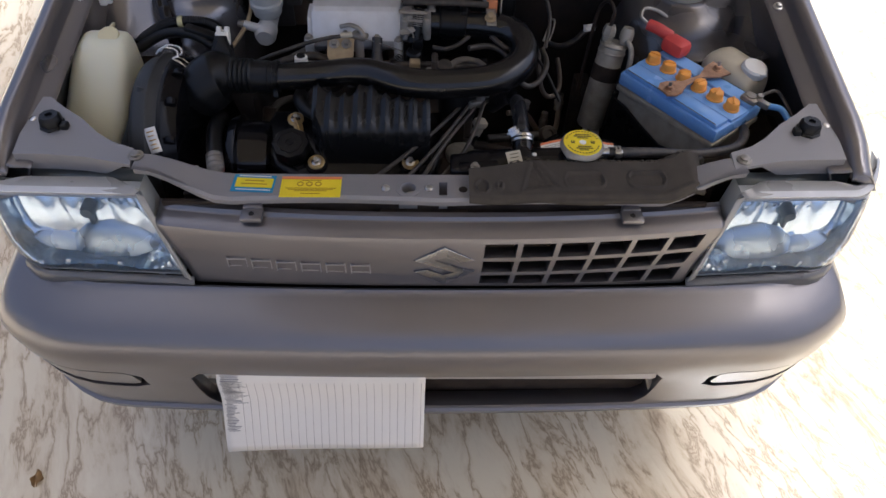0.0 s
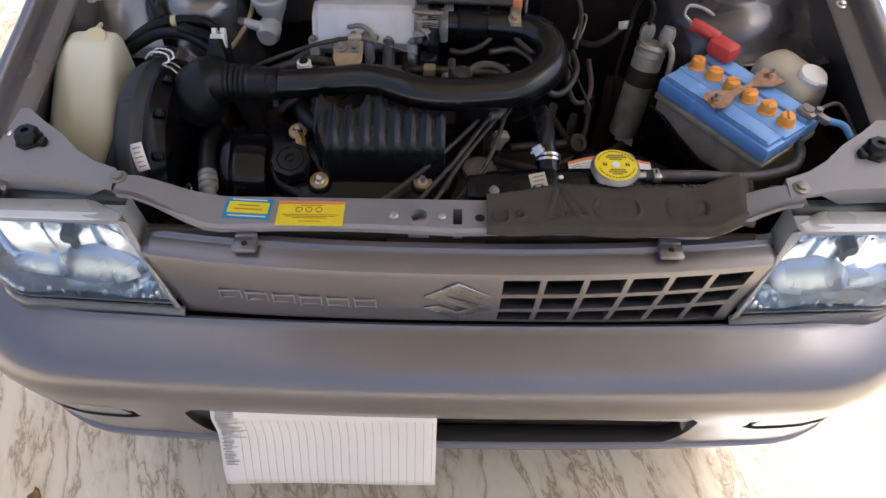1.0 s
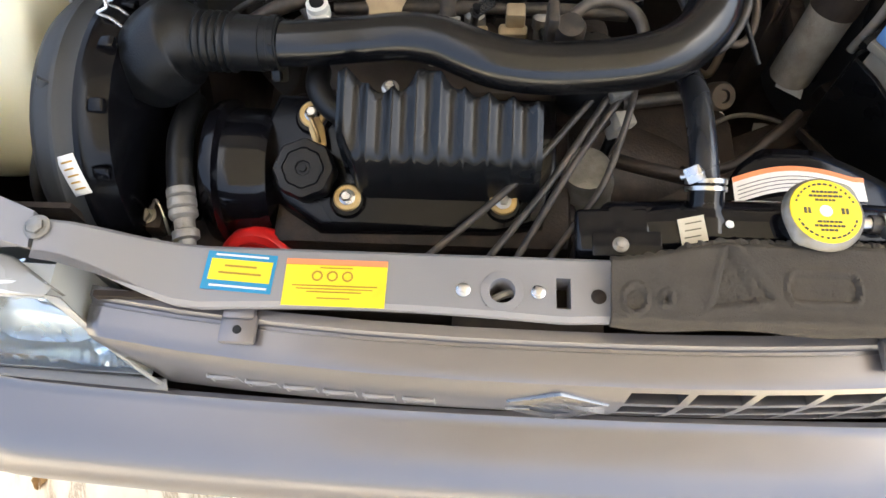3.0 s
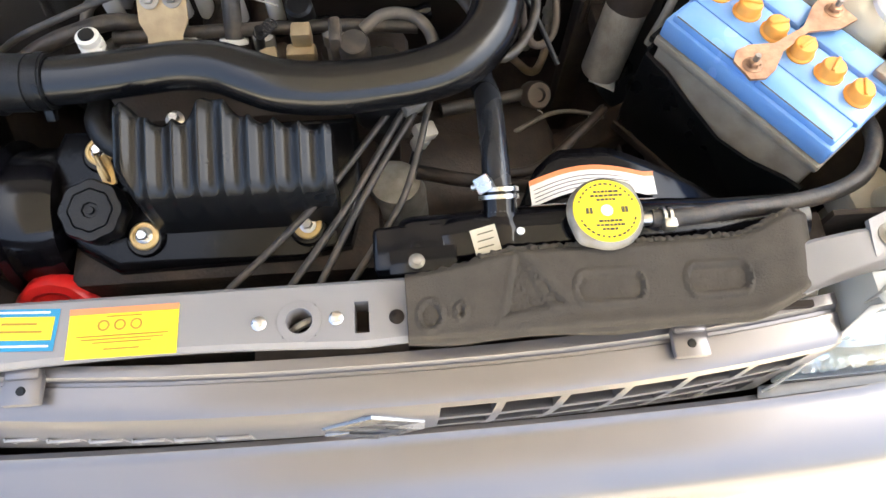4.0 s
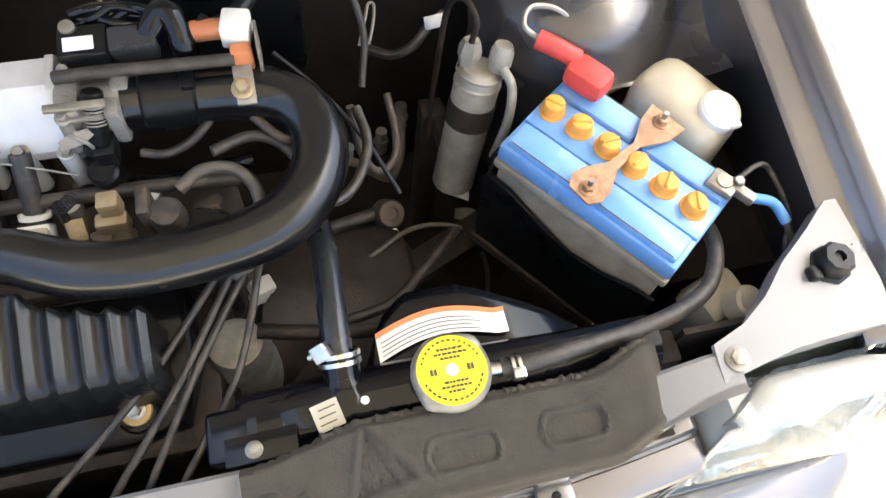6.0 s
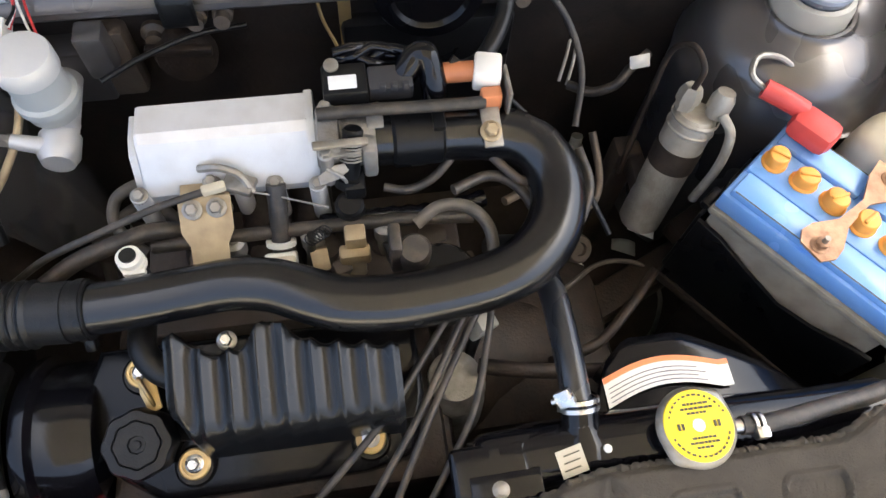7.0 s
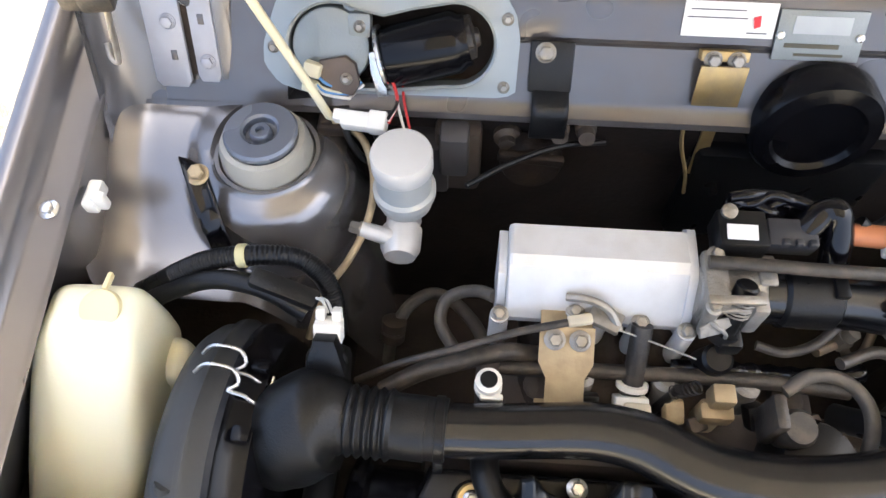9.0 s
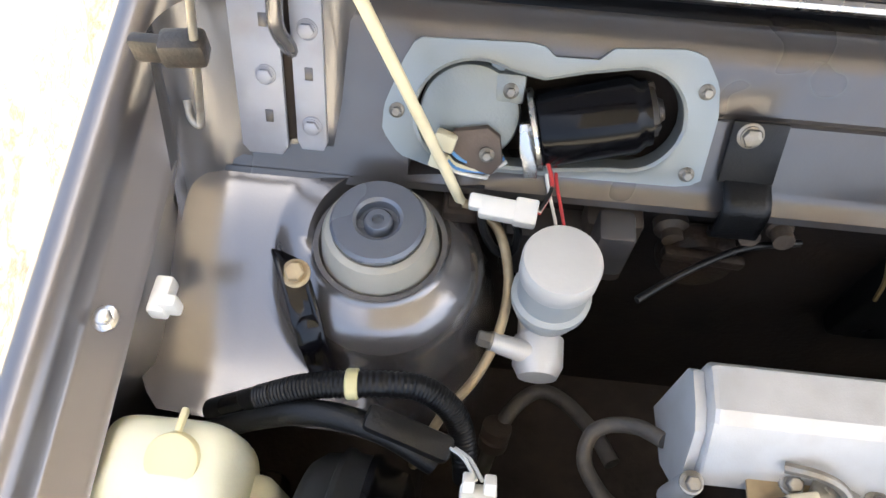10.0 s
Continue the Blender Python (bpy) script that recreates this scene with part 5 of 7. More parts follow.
bolt(valve, (0.089, 0.381, 0.8845), (0, -0.3, 1), 0.0065, 0.008, TAN, 0.0105)

# throttle cable bracket in passivated steel
holder = thing("cable_bracket", (-0.18, 0.33, 0.80), "gold passivated throttle cable bracket", "bracket")
bm = B()
prism(bm, [(-0.024, 0.0), (0.024, 0.0), (0.024, 0.032), (0.017, 0.046), (0.017, 0.075), (-0.017, 0.075), (-0.017, 0.046), (-0.024, 0.032)],
      Matrix.Translation((-0.183, 0.362, 0.85)) @ Euler((radians(212), 0, 0)).to_matrix().to_4x4(), -0.003)
box(bm, (-0.183, 0.37, 0.846), (0.046, 0.022, 0.003), 0.001, (6, 0, 0))
box(bm, (-0.183, 0.30, 0.806), (0.05, 0.02, 0.003), 0.001)
part("plate", bm, TAN, holder)
for p in ((-0.194, 0.35, 0.848), (-0.172, 0.35, 0.848), (-0.183, 0.302, 0.81)):
    bolt(holder, p, (0, -0.5, 1), 0.006, 0.006, ZINC, 0.0095)
bm = B()
box(bm, (-0.15, 0.371, 0.852), (0.03, 0.02, 0.008), 0.002, (0, 0, -25))
sweep(bm, [(-0.185, 0.385, 0.862), (-0.165, 0.38, 0.868), (-0.148, 0.374, 0.862), (-0.138, 0.362, 0.85)], 0.004, 8)
part("lever", bm, ZINC, holder)
bm = B()
sweep(bm, [(-0.37, 0.318, 0.80), (-0.33, 0.327, 0.826), (-0.28, 0.338, 0.842), (-0.23, 0.352, 0.852), (-0.19, 0.362, 0.855), (-0.165, 0.368, 0.855)], 0.0036, 10)
part("cable", bm, HOSE, holder)
bm = B()
sweep(bm, [(-0.165, 0.367, 0.855), (-0.12, 0.357, 0.848), (-0.07, 0.344, 0.838)], 0.001, 6)
part("inner_wire", bm, ZINC, holder)
bm = B()
box(bm, (-0.173, 0.366, 0.856), (0.022, 0.009, 0.009), 0.002, (0, 0, 12))
part("cable_end", bm, OLDCREAM, holder)


# ---- battery ----
BAT = Matrix.Translation((0.453, 0.283, 0)) @ Matrix.Rotation(radians(-52.8), 4, "Z")
battery = thing("battery", (0.453, 0.283, 0.62), "blue-topped car battery with six orange plugs and a rusty clamp", "battery")


def bat_box(bm, c, s, bevel=0.0, tilt=0.0):
    p = BAT @ Vector(c)
    return box(bm, p, s, bevel, (0, 0, -52.8 + tilt))


bm = B()
bat_box(bm, (0, 0, 0.70), (0.212, 0.126, 0.165), 0.004)
part("case", bm, CASE, battery, "dusty translucent battery case")
bm = B()
bat_box(bm, (0, 0, 0.795), (0.22, 0.132, 0.026), 0.004)
bat_box(bm, (0, 0, 0.809), (0.216, 0.05, 0.008), 0.002)
lid = part("lid", bm, BLUE, battery, "blue plastic battery lid")
for x in (-0.055, 0.055):
    for y in (-0.045, 0.045):
        bm = B()
        bat_box(bm, (x, y, 0.811), (0.098, 0.034, 0.010), 0.003)
        part("raised_panel", bm, BLUE, lid)
for x in (-0.055, 0.055):
    for y in (-0.060, 0.060):
        bm = B()
        bat_box(bm, (x, y, 0.8155), (0.09, 0.0012, 0.0012))
        part("groove", bm, PRINT, lid)
for k in range(6):
    p = BAT @ Vector((-0.092 + 0.0355 * k, 0.003, 0.812))
    bm = B()
    lathe(bm, p, (0, 0, 1), [(0.0145, 0), (0.0145, 0.003), (0.0125, 0.0045), (0.012, 0.0145), (0.0105, 0.0165), (0.005, 0.0175), (0, 0.0175)], 32, wave=lambda a, q=k: 1 + 0.05 * math.cos(2 * a + 2.2 * q))
    box(bm, p + Vector((0, 0, 0.0175)), (0.02, 0.004, 0.004), 0.0012, (0, 0, -40 + 23 * k))
    part("vent_plug", bm, ORANGE, battery)
bm = B()
prism(bm, [(-0.014, -0.072), (0.012, -0.074), (0.02, -0.06), (0.018, -0.045), (0.006, -0.02), (0.004, 0.02), (0.02, 0.05), (0.022, 0.074), (-0.022, 0.074), (-0.018, 0.05), (-0.004, 0.02), (-0.006, -0.02), (-0.02, -0.045), (-0.022, -0.06)],
      Matrix.Translation((0, 0, 0.8235)) @ BAT @ Matrix.Rotation(radians(-6), 4, "Z"), 0.003)
clamp = part("hold_down_clamp", bm, COPPER, battery, "rusty steel hold-down strap")
for y in (-0.06, 0.062):
    p = BAT @ Vector((y * 0.1, y, 0.826))
    bolt(clamp, p, (0, 0, 1), 0.0065, 0.006, COPPER, 0.010)
    bm = B()
    cyl(bm, p, p + Vector((0, 0, 0.016)), 0.003, 0.003, 8)
    part("threaded_rod", bm, ZINC, clamp)
bm = B()
bat_box(bm, (-0.084, 0.052, 0.832), (0.05, 0.036, 0.03), 0.010)
q = BAT @ Vector((-0.105, 0.06, 0.838))
sweep(bm, [q, q + Vector((-0.022, 0.012, 0.008)), q + Vector((-0.04, 0.026, 0.01))], 0.011, 12)
part("terminal_boot", bm, RED, battery, "red rubber terminal boot")
bm = B()
p = BAT @ Vector((0.094, 0.044, 0.812))
lathe(bm, p, (0, 0, 1), [(0.009, 0), (0.0085, 0.016), (0, 0.016)], 18)
bat_box(bm, (0.094, 0.044, 0.821), (0.03, 0.024, 0.010), 0.003)
bat_box(bm, (0.116, 0.048, 0.821), (0.026, 0.012, 0.012), 0.003)
terminal = part("negative_terminal", bm, ZINC, battery, "corroded lead terminal clamp")
bolt(terminal, BAT @ Vector((0.105, 0.052, 0.826)), (0, 0, 1), 0.006, 0.006, ZINC)
bm = B()
bat_box(bm, (0, 0, 0.775), (0.222, 0.136, 0.012), 0.003)
part("lid_rim", bm, CASE, battery)
tray = thing("battery_tray", (0.453, 0.283, 0.34), "black steel battery tray with a front guard", "battery tray")
for name, c, d in (("shelf", (0, 0, 0.609), (0.23, 0.15, 0.016)), ("pedestal", (0, 0, 0.47), (0.12, 0.1, 0.27))):
    bm = B()
    bat_box(bm, c, d, 0.003)
    part(name, bm, UNDER, tray)
bm = B()
m = Matrix.Translation((0, 0, 0.0)) @ BAT @ Matrix.Translation((0, -0.066, 0)) @ Matrix.Rotation(radians(90), 4, "X")
prism(bm, [(-0.112, 0.617), (0.112, 0.617), (0.112, 0.742), (0.09, 0.738), (0.05, 0.722), (0.01, 0.716), (-0.04, 0.732), (-0.08, 0.748), (-0.112, 0.752)], m, 0.005, 0.001)
part("guard", bm, BLACK, tray, "black front guard with a curved upper edge")
bm = B()
bat_box(bm, (-0.114, 0.0, 0.69), (0.005, 0.13, 0.13), 0.002)
bat_box(bm, (-0.117, -0.04, 0.757), (0.012, 0.03, 0.012), 0.003)
part("side_strap", bm, BLACK, tray)

cable = thing("earth_cable", (0.57, 0.22, 0.8), "earth cable sleeved in blue looping to the inner wing", "cable")
p = BAT @ Vector((0.125, 0.05, 0.821))
bm = B()
sweep(bm, [p, p + Vector((0.02, -0.01, 0.0)), p + Vector((0.03, -0.03, -0.008))], 0.0055, 10)
part("sleeve", bm, WIREBLUE, cable)
bm = B()
sweep(bm, [p + Vector((0.03, -0.03, -0.008)), p + Vector((0.034, -0.05, -0.02)), p + Vector((0.032, -0.066, -0.035))], 0.004, 8)
sweep(bm, [p + Vector((-0.012, 0.02, 0.004)), p + Vector((0.02, 0.032, 0.008)), (0.605, 0.235, 0.818), (0.607, 0.19, 0.81), (0.595, 0.165, 0.80), p + Vector((0.032, -0.066, -0.035))], 0.0032, 8)
part("conductor", bm, HOSE, cable)
cable = thing("battery_cable", (0.37, 0.4, 0.82), "dull steel battery cable loop beside the red boot", "cable")
q = BAT @ Vector((-0.105, 0.06, 0.838)) + Vector((-0.04, 0.026, 0.01))
bm = B()
sweep(bm, [q, q + Vector((-0.014, 0.012, 0.01)), q + Vector((-0.002, 0.03, 0.016)), q + Vector((0.03, 0.032, 0.006)), q + Vector((0.05, 0.02, -0.012)), q + Vector((0.05, 0.012, -0.05))], 0.0035, 8)
part("loop", bm, ZINC, cable)

# ---- tanks on the right ----
tank = thing("coolant_tank", (0.56, 0.35, 0.70), "aged cream coolant overflow tank with a round cap", "tank")
bm = B()
box(bm, (0.558, 0.352, 0.745), (0.085, 0.12, 0.16), 0.03, (0, 0, 30), 4)
body = part("body", bm, OLDCREAM, tank, angle=60)
bm = B()
lathe(bm, (0.576, 0.322, 0.815), (0.1, -0.12, 1), [(0.02, -0.012), (0.02, 0), (0.0235, 0.0), (0.024, 0.012), (0.021, 0.016), (0.008, 0.017), (0, 0.017)], 28)
box(bm, (0.586, 0.303, 0.824), (0.014, 0.014, 0.008), 0.003)
part("cap", bm, WHITE, tank)
bm = B()
box(bm, (0.575, 0.36, 0.64), (0.06, 0.08, 0.06), 0.008)
box(bm, (0.585, 0.36, 0.5), (0.05, 0.06, 0.34), 0.004)
part("bracket", bm, UNDER, tank)
bm = B()
box(bm, (0.545, 0.15, 0.715), (0.06, 0.05, 0.05), 0.012, (10, 0, 20))
cyl(bm, (0.555, 0.13, 0.735), (0.56, 0.125, 0.762), 0.02, 0.018, 16, 0.003)
box(bm, (0.55, 0.15, 0.53), (0.03, 0.03, 0.4), 0.004)
horn = tagged(part("horn", bm, OLDCREAM), "dusty cream plastic housing behind the lamp", "lamp housing")

drier = thing("receiver_drier", (0.325, 0.42, 0.64), "grey metal receiver drier bottle with pipe unions", "drier bottle")
axis = Vector((0.03, 0.045, 0.2)).normalized()
foot = Vector((0.316, 0.398, 0.63))
bm = B()
lathe(bm, foot, axis, [(0, 0), (0.024, 0.0), (0.0265, 0.004), (0.0265, 0.165), (0.0245, 0.175), (0.021, 0.18), (0, 0.182)], 32)
part("bottle", bm, DRIER, drier)
bm = B()
lathe(bm, foot + axis * 0.105, axis, [(0.0265, 0), (0.028, 0), (0.028, 0.03), (0.0265, 0.03)], 32)
box(bm, (0.31, 0.44, 0.68), (0.02, 0.08, 0.03), 0.003)
box(bm, (0.3, 0.47, 0.53), (0.03, 0.03, 0.34), 0.003)
part("clamp_band", bm, UNDER, drier)
top = foot + axis * 0.18
for d, h in (((-0.014, 0.008, 0), 0.03), ((0.018, -0.006, 0), 0.032)):
    bm = B()
    lathe(bm, top + Vector(d), axis, [(0.011, 0), (0.011, 0.008), (0.0135, 0.009), (0.0135, h * 0.7), (0.01, h), (0, h)], 6 if h < 0.031 else 20)
    part("union", bm, DRIER, drier)
bm = B()
a = top + Vector((-0.012, 0.01, 0.03))
sweep(bm, [a, a + Vector((0.004, 0.006, 0.025)), a + Vector((-0.004, 0.03, 0.034)), a + Vector((-0.016, 0.045, 0.01)), a + Vector((-0.026, 0.03, -0.05)), a + Vector((-0.04, 0.0, -0.16))], 0.0036, 10)
part("inlet_pipe", bm, DARKIRON, drier)
bm = B()
b = top + Vector((0.02, -0.016, 0.012))
sweep(bm, [b, b + Vector((0.006, -0.02, -0.01)), b + Vector((0.004, -0.034, -0.05)), b + Vector((-0.006, -0.04, -0.11))], 0.0055, 10)
part("outlet_pipe", bm, DRIER, drier)
bm = B()
for h in (0.158, 0.172):
    lathe(bm, foot + axis * h, axis, [(0.0262, 0), (0.0278, 0.002), (0.0278, 0.004), (0.0262, 0.006)], 32)
part("neck_ring", bm, DRIER, drier)

# ---- radiator ----
radiator = thing("radiator", (0.22, 0.09, 0.36), "black radiator with a yellow pressure cap", "radiator")
bm = B()
box(bm, (0.24, 0.095, 0.56), (0.44, 0.034, 0.42), 0.004)
part("core", bm, UNDER, radiator)
bm = B()
sweep(bm, [(0.035, 0.098, 0.762), (0.1, 0.098, 0.775), (0.2, 0.098, 0.780), (0.3, 0.1, 0.779), (0.43, 0.102, 0.775)], 0.029, 24, 6, radius=lambda s: 0.85 + 0.25 * smooth(0.05, 0.25, s) - 0.2 * smooth(0.6, 0.9, s))
lathe(bm, (0.134, 0.098, 0.784), (0, 0.85, 0.5), [(0.028, 0), (0.026, 0.012), (0.0195, 0.02), (0.0168, 0.026), (0.0168, 0.05)], 24)
box(bm, (0.115, 0.097, 0.778), (0.16, 0.056, 0.05), 0.016, (0, -3, 0), 4)
part("top_tank", bm, GLOSS, radiator, "glossy black radiator top tank", angle=50)
bm = B()
box(bm, (0.048, 0.09, 0.784), (0.07, 0.046, 0.03), 0.006, (0, -6, 0), 3)
box(bm, (0.058, 0.074, 0.8), (0.062, 0.024, 0.004), 0.0015, (0, -6, 0))
part("top_bracket", bm, GLOSS, radiator)
bolt(radiator, (0.052, 0.072, 0.802), (0, 0, 1), 0.0052, 0.004, ZINC, 0.0075)
bm = B()
box(bm, (0.116, 0.086, 0.809), (0.024, 0.024, 0.0012), 0, (22, -4, 12))
tag = part("maker_plate", bm, OLDCREAM, radiator, "small beige maker's label")
for d in (-0.006, 0.0, 0.006):
    bm = B()
    box(bm, (0.116, 0.086 + d, 0.8098 + 0.4 * d), (0.015, 0.0012, 0.001), 0, (22, -4, 12))
    part("print_bar", bm, PRINT, tag)
bm = B()
lathe(bm, (0.149, 0.092, 0.811), (0, 0, 1), [(0, 0.0015), (0.0032, 0.0015), (0.004, 0)], 16)
part("paint_dab", bm, WHITE, radiator)
n = Vector((0.02, -0.02, 1)).normalized()
bm = B()
lathe(bm, (0.225, 0.097, 0.802), n, [(0.026, 0), (0.0265, 0.012), (0.03, 0.016), (0.03, 0.02)], 32)
cyl(bm, (0.25, 0.096, 0.812), (0.276, 0.094, 0.816), 0.007, 0.006, 14)
part("filler_neck", bm, STEEL, radiator)
bm = B()
lathe(bm, (0.225, 0.097, 0.822), n, [(0.034, 0), (0.0355, 0.003), (0.034, 0.008), (0.031, 0.0105), (0.0, 0.0112)], 44, wave=lambda a: 1 + 0.1 * max(0, math.cos(2 * a)) ** 8)
cap = part("pressure_cap", bm, ZINC, radiator, "pressed steel pressure cap with a yellow face")
bm = B()
lathe(bm, (0.225, 0.097, 0.8332), n, [(0, 0.0), (0.0305, 0.0), (0.0312, -0.0012)], 44)
face = part("cap_face", bm, YELLOW, cap, "yellow printed cap face")
bm = B()
lathe(bm, (0.225, 0.097, 0.8336), n, [(0, 0), (0.0055, 0), (0.0058, -0.001)], 20)
part("centre_dot", bm, LABEL, face)
random.seed(4)
CAP = Vector((0.225, 0.097, 0.8337))


def cap_mark(r, a, w, h, turn):
    bm = B()
    d = Vector((r * math.cos(a), r * math.sin(a), 0))
    box(bm, CAP + d + Vector((0, 0, 0.02 * d.y - 0.02 * d.x)), (w, h, 0.0006), 0, (0, 0, turn))
    part("print_bar", bm, PRINT, face)


for k in range(34):
    a = 2 * math.pi * k / 34
    if k % 17 not in (0, 1, 16):
        cap_mark(0.0262, a, random.uniform(0.0016, 0.0034), 0.0016, math.degrees(a) + 90)
for row, half in ((0.0185, 0.010), (0.0145, 0.013), (0.0105, 0.008), (-0.0105, 0.009), (-0.0145, 0.012), (-0.0185, 0.007)):
    x = -half
    while x < half:
        w = random.uniform(0.0018, 0.0042)
        cap_mark(math.hypot(x + w / 2, row), math.atan2(row, x + w / 2), w, 0.0019, 0)
        x += w + 0.0009
for x in (-0.018, -0.0145, 0.0145, 0.018):
    cap_mark(abs(x), 0 if x > 0 else math.pi, 0.0022, 0.0055, 0)
bm = B()
sweep(bm, [(0.134, 0.118, 0.797), (0.133, 0.138, 0.804), (0.134, 0.17, 0.807), (0.136, 0.22, 0.801), (0.136, 0.26, 0.79), (0.128, 0.31, 0.765), (0.1, 0.34, 0.72)], 0.0138, 22, 6, radius=lambda q: 1 + 0.16 * (1 - smooth(0.1, 0.22, q)))
hose = tagged(part("radiator_hose", bm, TOPHOSE), "smooth black radiator top hose", "hose")
bm = B()
for k in (0, 0.007):
    lathe(bm, (0.1337, 0.130 + 0.9 * k, 0.8025 + 0.43 * k), (0, 0.9, 0.43), [(0.0155, 0), (0.0192, 0), (0.0192, 0.004), (0.0155, 0.004)], 32)
box(bm, (0.119, 0.138, 0.820), (0.016, 0.016, 0.010), 0.002, (25, -35, 10))
cyl(bm, (0.108, 0.137, 0.815), (0.126, 0.137, 0.826), 0.0028, 0.0028, 10)
part("hose_clamp", bm, STEEL, hose, "bright steel wire hose clamp")
bm = B()
sweep(bm, [(0.27, 0.0945, 0.815), (0.30, 0.094, 0.815), (0.35, 0.1, 0.81), (0.41, 0.108, 0.80), (0.465, 0.121, 0.795), (0.505, 0.142, 0.79), (0.53, 0.18, 0.785), (0.54, 0.22, 0.77), (0.55, 0.27, 0.74), (0.555, 0.31, 0.72)], 0.0085, 16)
hose = tagged(part("overflow_hose", bm, HOSE), "dark grey rubber overflow hose", "hose")
bm = B()
for d in (0.0, 0.006):
    lathe(bm, (0.279 + d, 0.094, 0.8155), (1, 0, 0), [(0.009, 0), (0.0105, 0), (0.0105, 0.003), (0.009, 0.003)], 20)
box(bm, (0.284, 0.085, 0.82), (0.012, 0.01, 0.012), 0.002)
part("hose_clamp", bm, STEEL, hose, "small bright steel spring clamp")

shroud = thing("fan_shroud", (0.26, 0.14, 0.5), "glossy black fan shroud with a white warning label", "fan shroud")


def shroud_place(u, v):
    x = 0.145 + 0.27 * u
    back = 0.118 + 0.083 * min(smooth(0.0, 0.14, u) * 0.72 + 0.28 * smooth(0.1, 0.24, u), 1 - 0.5 * max(0, u - 0.42) / 0.33 if u < 0.75 else max(0, 0.5 - (u - 0.75) * 2))
    y = 0.112 + (back - 0.112) * v
    return x, y, 0.772 - 0.006 * v - 2.0 * max(0, x - 0.264) ** 2


bm = B()
sheet(bm, span(0, 1, 30), span(0, 1, 6), shroud_place)
part("top", bm, GLOSS, shroud, solid=0.003)
bm = B()
sheet(bm, span(0, 1, 30), [0, 1], lambda u, v: tuple(Vector(shroud_place(u, 1)) - Vector((0, -0.004 * v, 0.22 * v))))
part("skirt", bm, GLOSS, shroud)


def label_place(u, v):
    x = 0.170 + 0.128 * u
    y = 0.132 + 0.008 * u + (0.029 - 0.003 * u) * v + 0.013 * math.sin(math.pi * min(1, 1.1 * u))
    return x, y, 0.7758 - 2.0 * max(0, x - 0.264) ** 2


bm = B()
sheet(bm, span(0, 1, 12), span(0, 1, 2), label_place)
tag = part("warning_label", bm, LABEL, shroud, "white warning label with an orange border")
bm = B()
sheet(bm, span(0, 1, 12), [0.80, 1.0], lambda u, v: tuple(Vector(label_place(u, v)) + Vector((0, 0, 0.0007))))
part("orange_border", bm, ORANGEPRINT, tag)
for k in range(4):
    bm = B()
    sheet(bm, span(0.03, 0.8 - 0.06 * (k % 2), 12), [0.12 + 0.15 * k, 0.15 + 0.15 * k], lambda u, v: tuple(Vector(label_place(u, v)) + Vector((0, 0, 0.0007))))
    part("print_bar", bm, INK, tag)
bm = B()
box(bm, (0.36, 0.102, 0.795), (0.13, 0.03, 0.006), 0.002, (0, 3, 3))
tagged(part("radiator_bracket", bm, ZINC, radiator), "grey radiator bracket")

# ---- washer tank ----
washer = thing("washer_tank", (-0.6, 0.28, 0.68), "cream plastic washer tank with a moulded cap", "tank")


def tank_ring(k):
    """Outline of the tank at level k from 0, foot, to 1, top: front, back and half width."""
    z = 0.69 + 0.172 * k
    front = 0.175 + 0.155 * k ** 1.35
    return z, front - 0.012 * k, 0.395 - 0.018 * k, -0.694 + 0.046 * k, -0.580 + 0.026 * min(1, k / 0.45) - 0.004 * smooth(0.5, 1, k)


bm = B()
rings = []
for k, shrink in ((0, 0.016), (0.03, 0.006), (0.08, 0.0), (0.2, 0), (0.4, 0), (0.6, 0), (0.78, 0), (0.9, 0.001), (0.96, 0.005), (0.99, 0.011), (1.0, 0.018)):
    z, f, b, l, r = tank_ring(k)
    cx, cy = (l + r) / 2, (f + b) / 2
    hw, hd = (r - l) / 2 - shrink, (b - f) / 2 - shrink
    ring = []
    for i in range(40):
        a = 2 * math.pi * i / 40
        c, q = math.cos(a), math.sin(a)
        ring.append(bm.verts.new((cx + hw * math.copysign(abs(c) ** 0.42, c), cy + hd * math.copysign(abs(q) ** 0.42, q), z)))
    rings.append(ring)
for a, b in zip(rings, rings[1:]):
    for i in range(40):
        bm.faces.new((a[i], a[(i + 1) % 40], b[(i + 1) % 40], b[i]))
bm.faces.new(rings[0][::-1])
bm.faces.new(rings[-1])
part("body", bm, CREAM, washer, angle=60)
bm = B()
arc = [radians(-52 + 284 * k / 22) for k in range(23)]
outline = [(0.0185 * math.cos(a), 0.0185 * math.sin(a)) for a in arc] + [(-0.012, -0.020), (-0.0125, -0.030), (-0.008, -0.035), (0.003, -0.035), (0.0075, -0.030), (0.008, -0.020)]
prism(bm, outline, Matrix.Translation((-0.593, 0.347, 0.858)) @ Euler((radians(22), 0, 0)).to_matrix().to_4x4(), 0.008, 0.002)
box(bm, (-0.592, 0.371, 0.867), (0.005, 0.018, 0.007), 0.002, (-10, 0, 0))
part("cap", bm, mat("yellowed_cap", (0.7, 0.62, 0.36), 0.4, 0, 0.08, 10, 0.05), washer)
bm = B()
box(bm, (-0.556, 0.336, 0.735), (0.040, 0.046, 0.11), 0.018, (0, 0, 0), 4)
part("side_chamber", bm, CREAM, washer, angle=60)
bm = B()
box(bm, (-0.6, 0.3, 0.66), (0.09, 0.16, 0.06), 0.008)
box(bm, (-0.57, 0.3, 0.5), (0.06, 0.1, 0.34), 0.008)
part("bracket", bm, UNDER, washer)

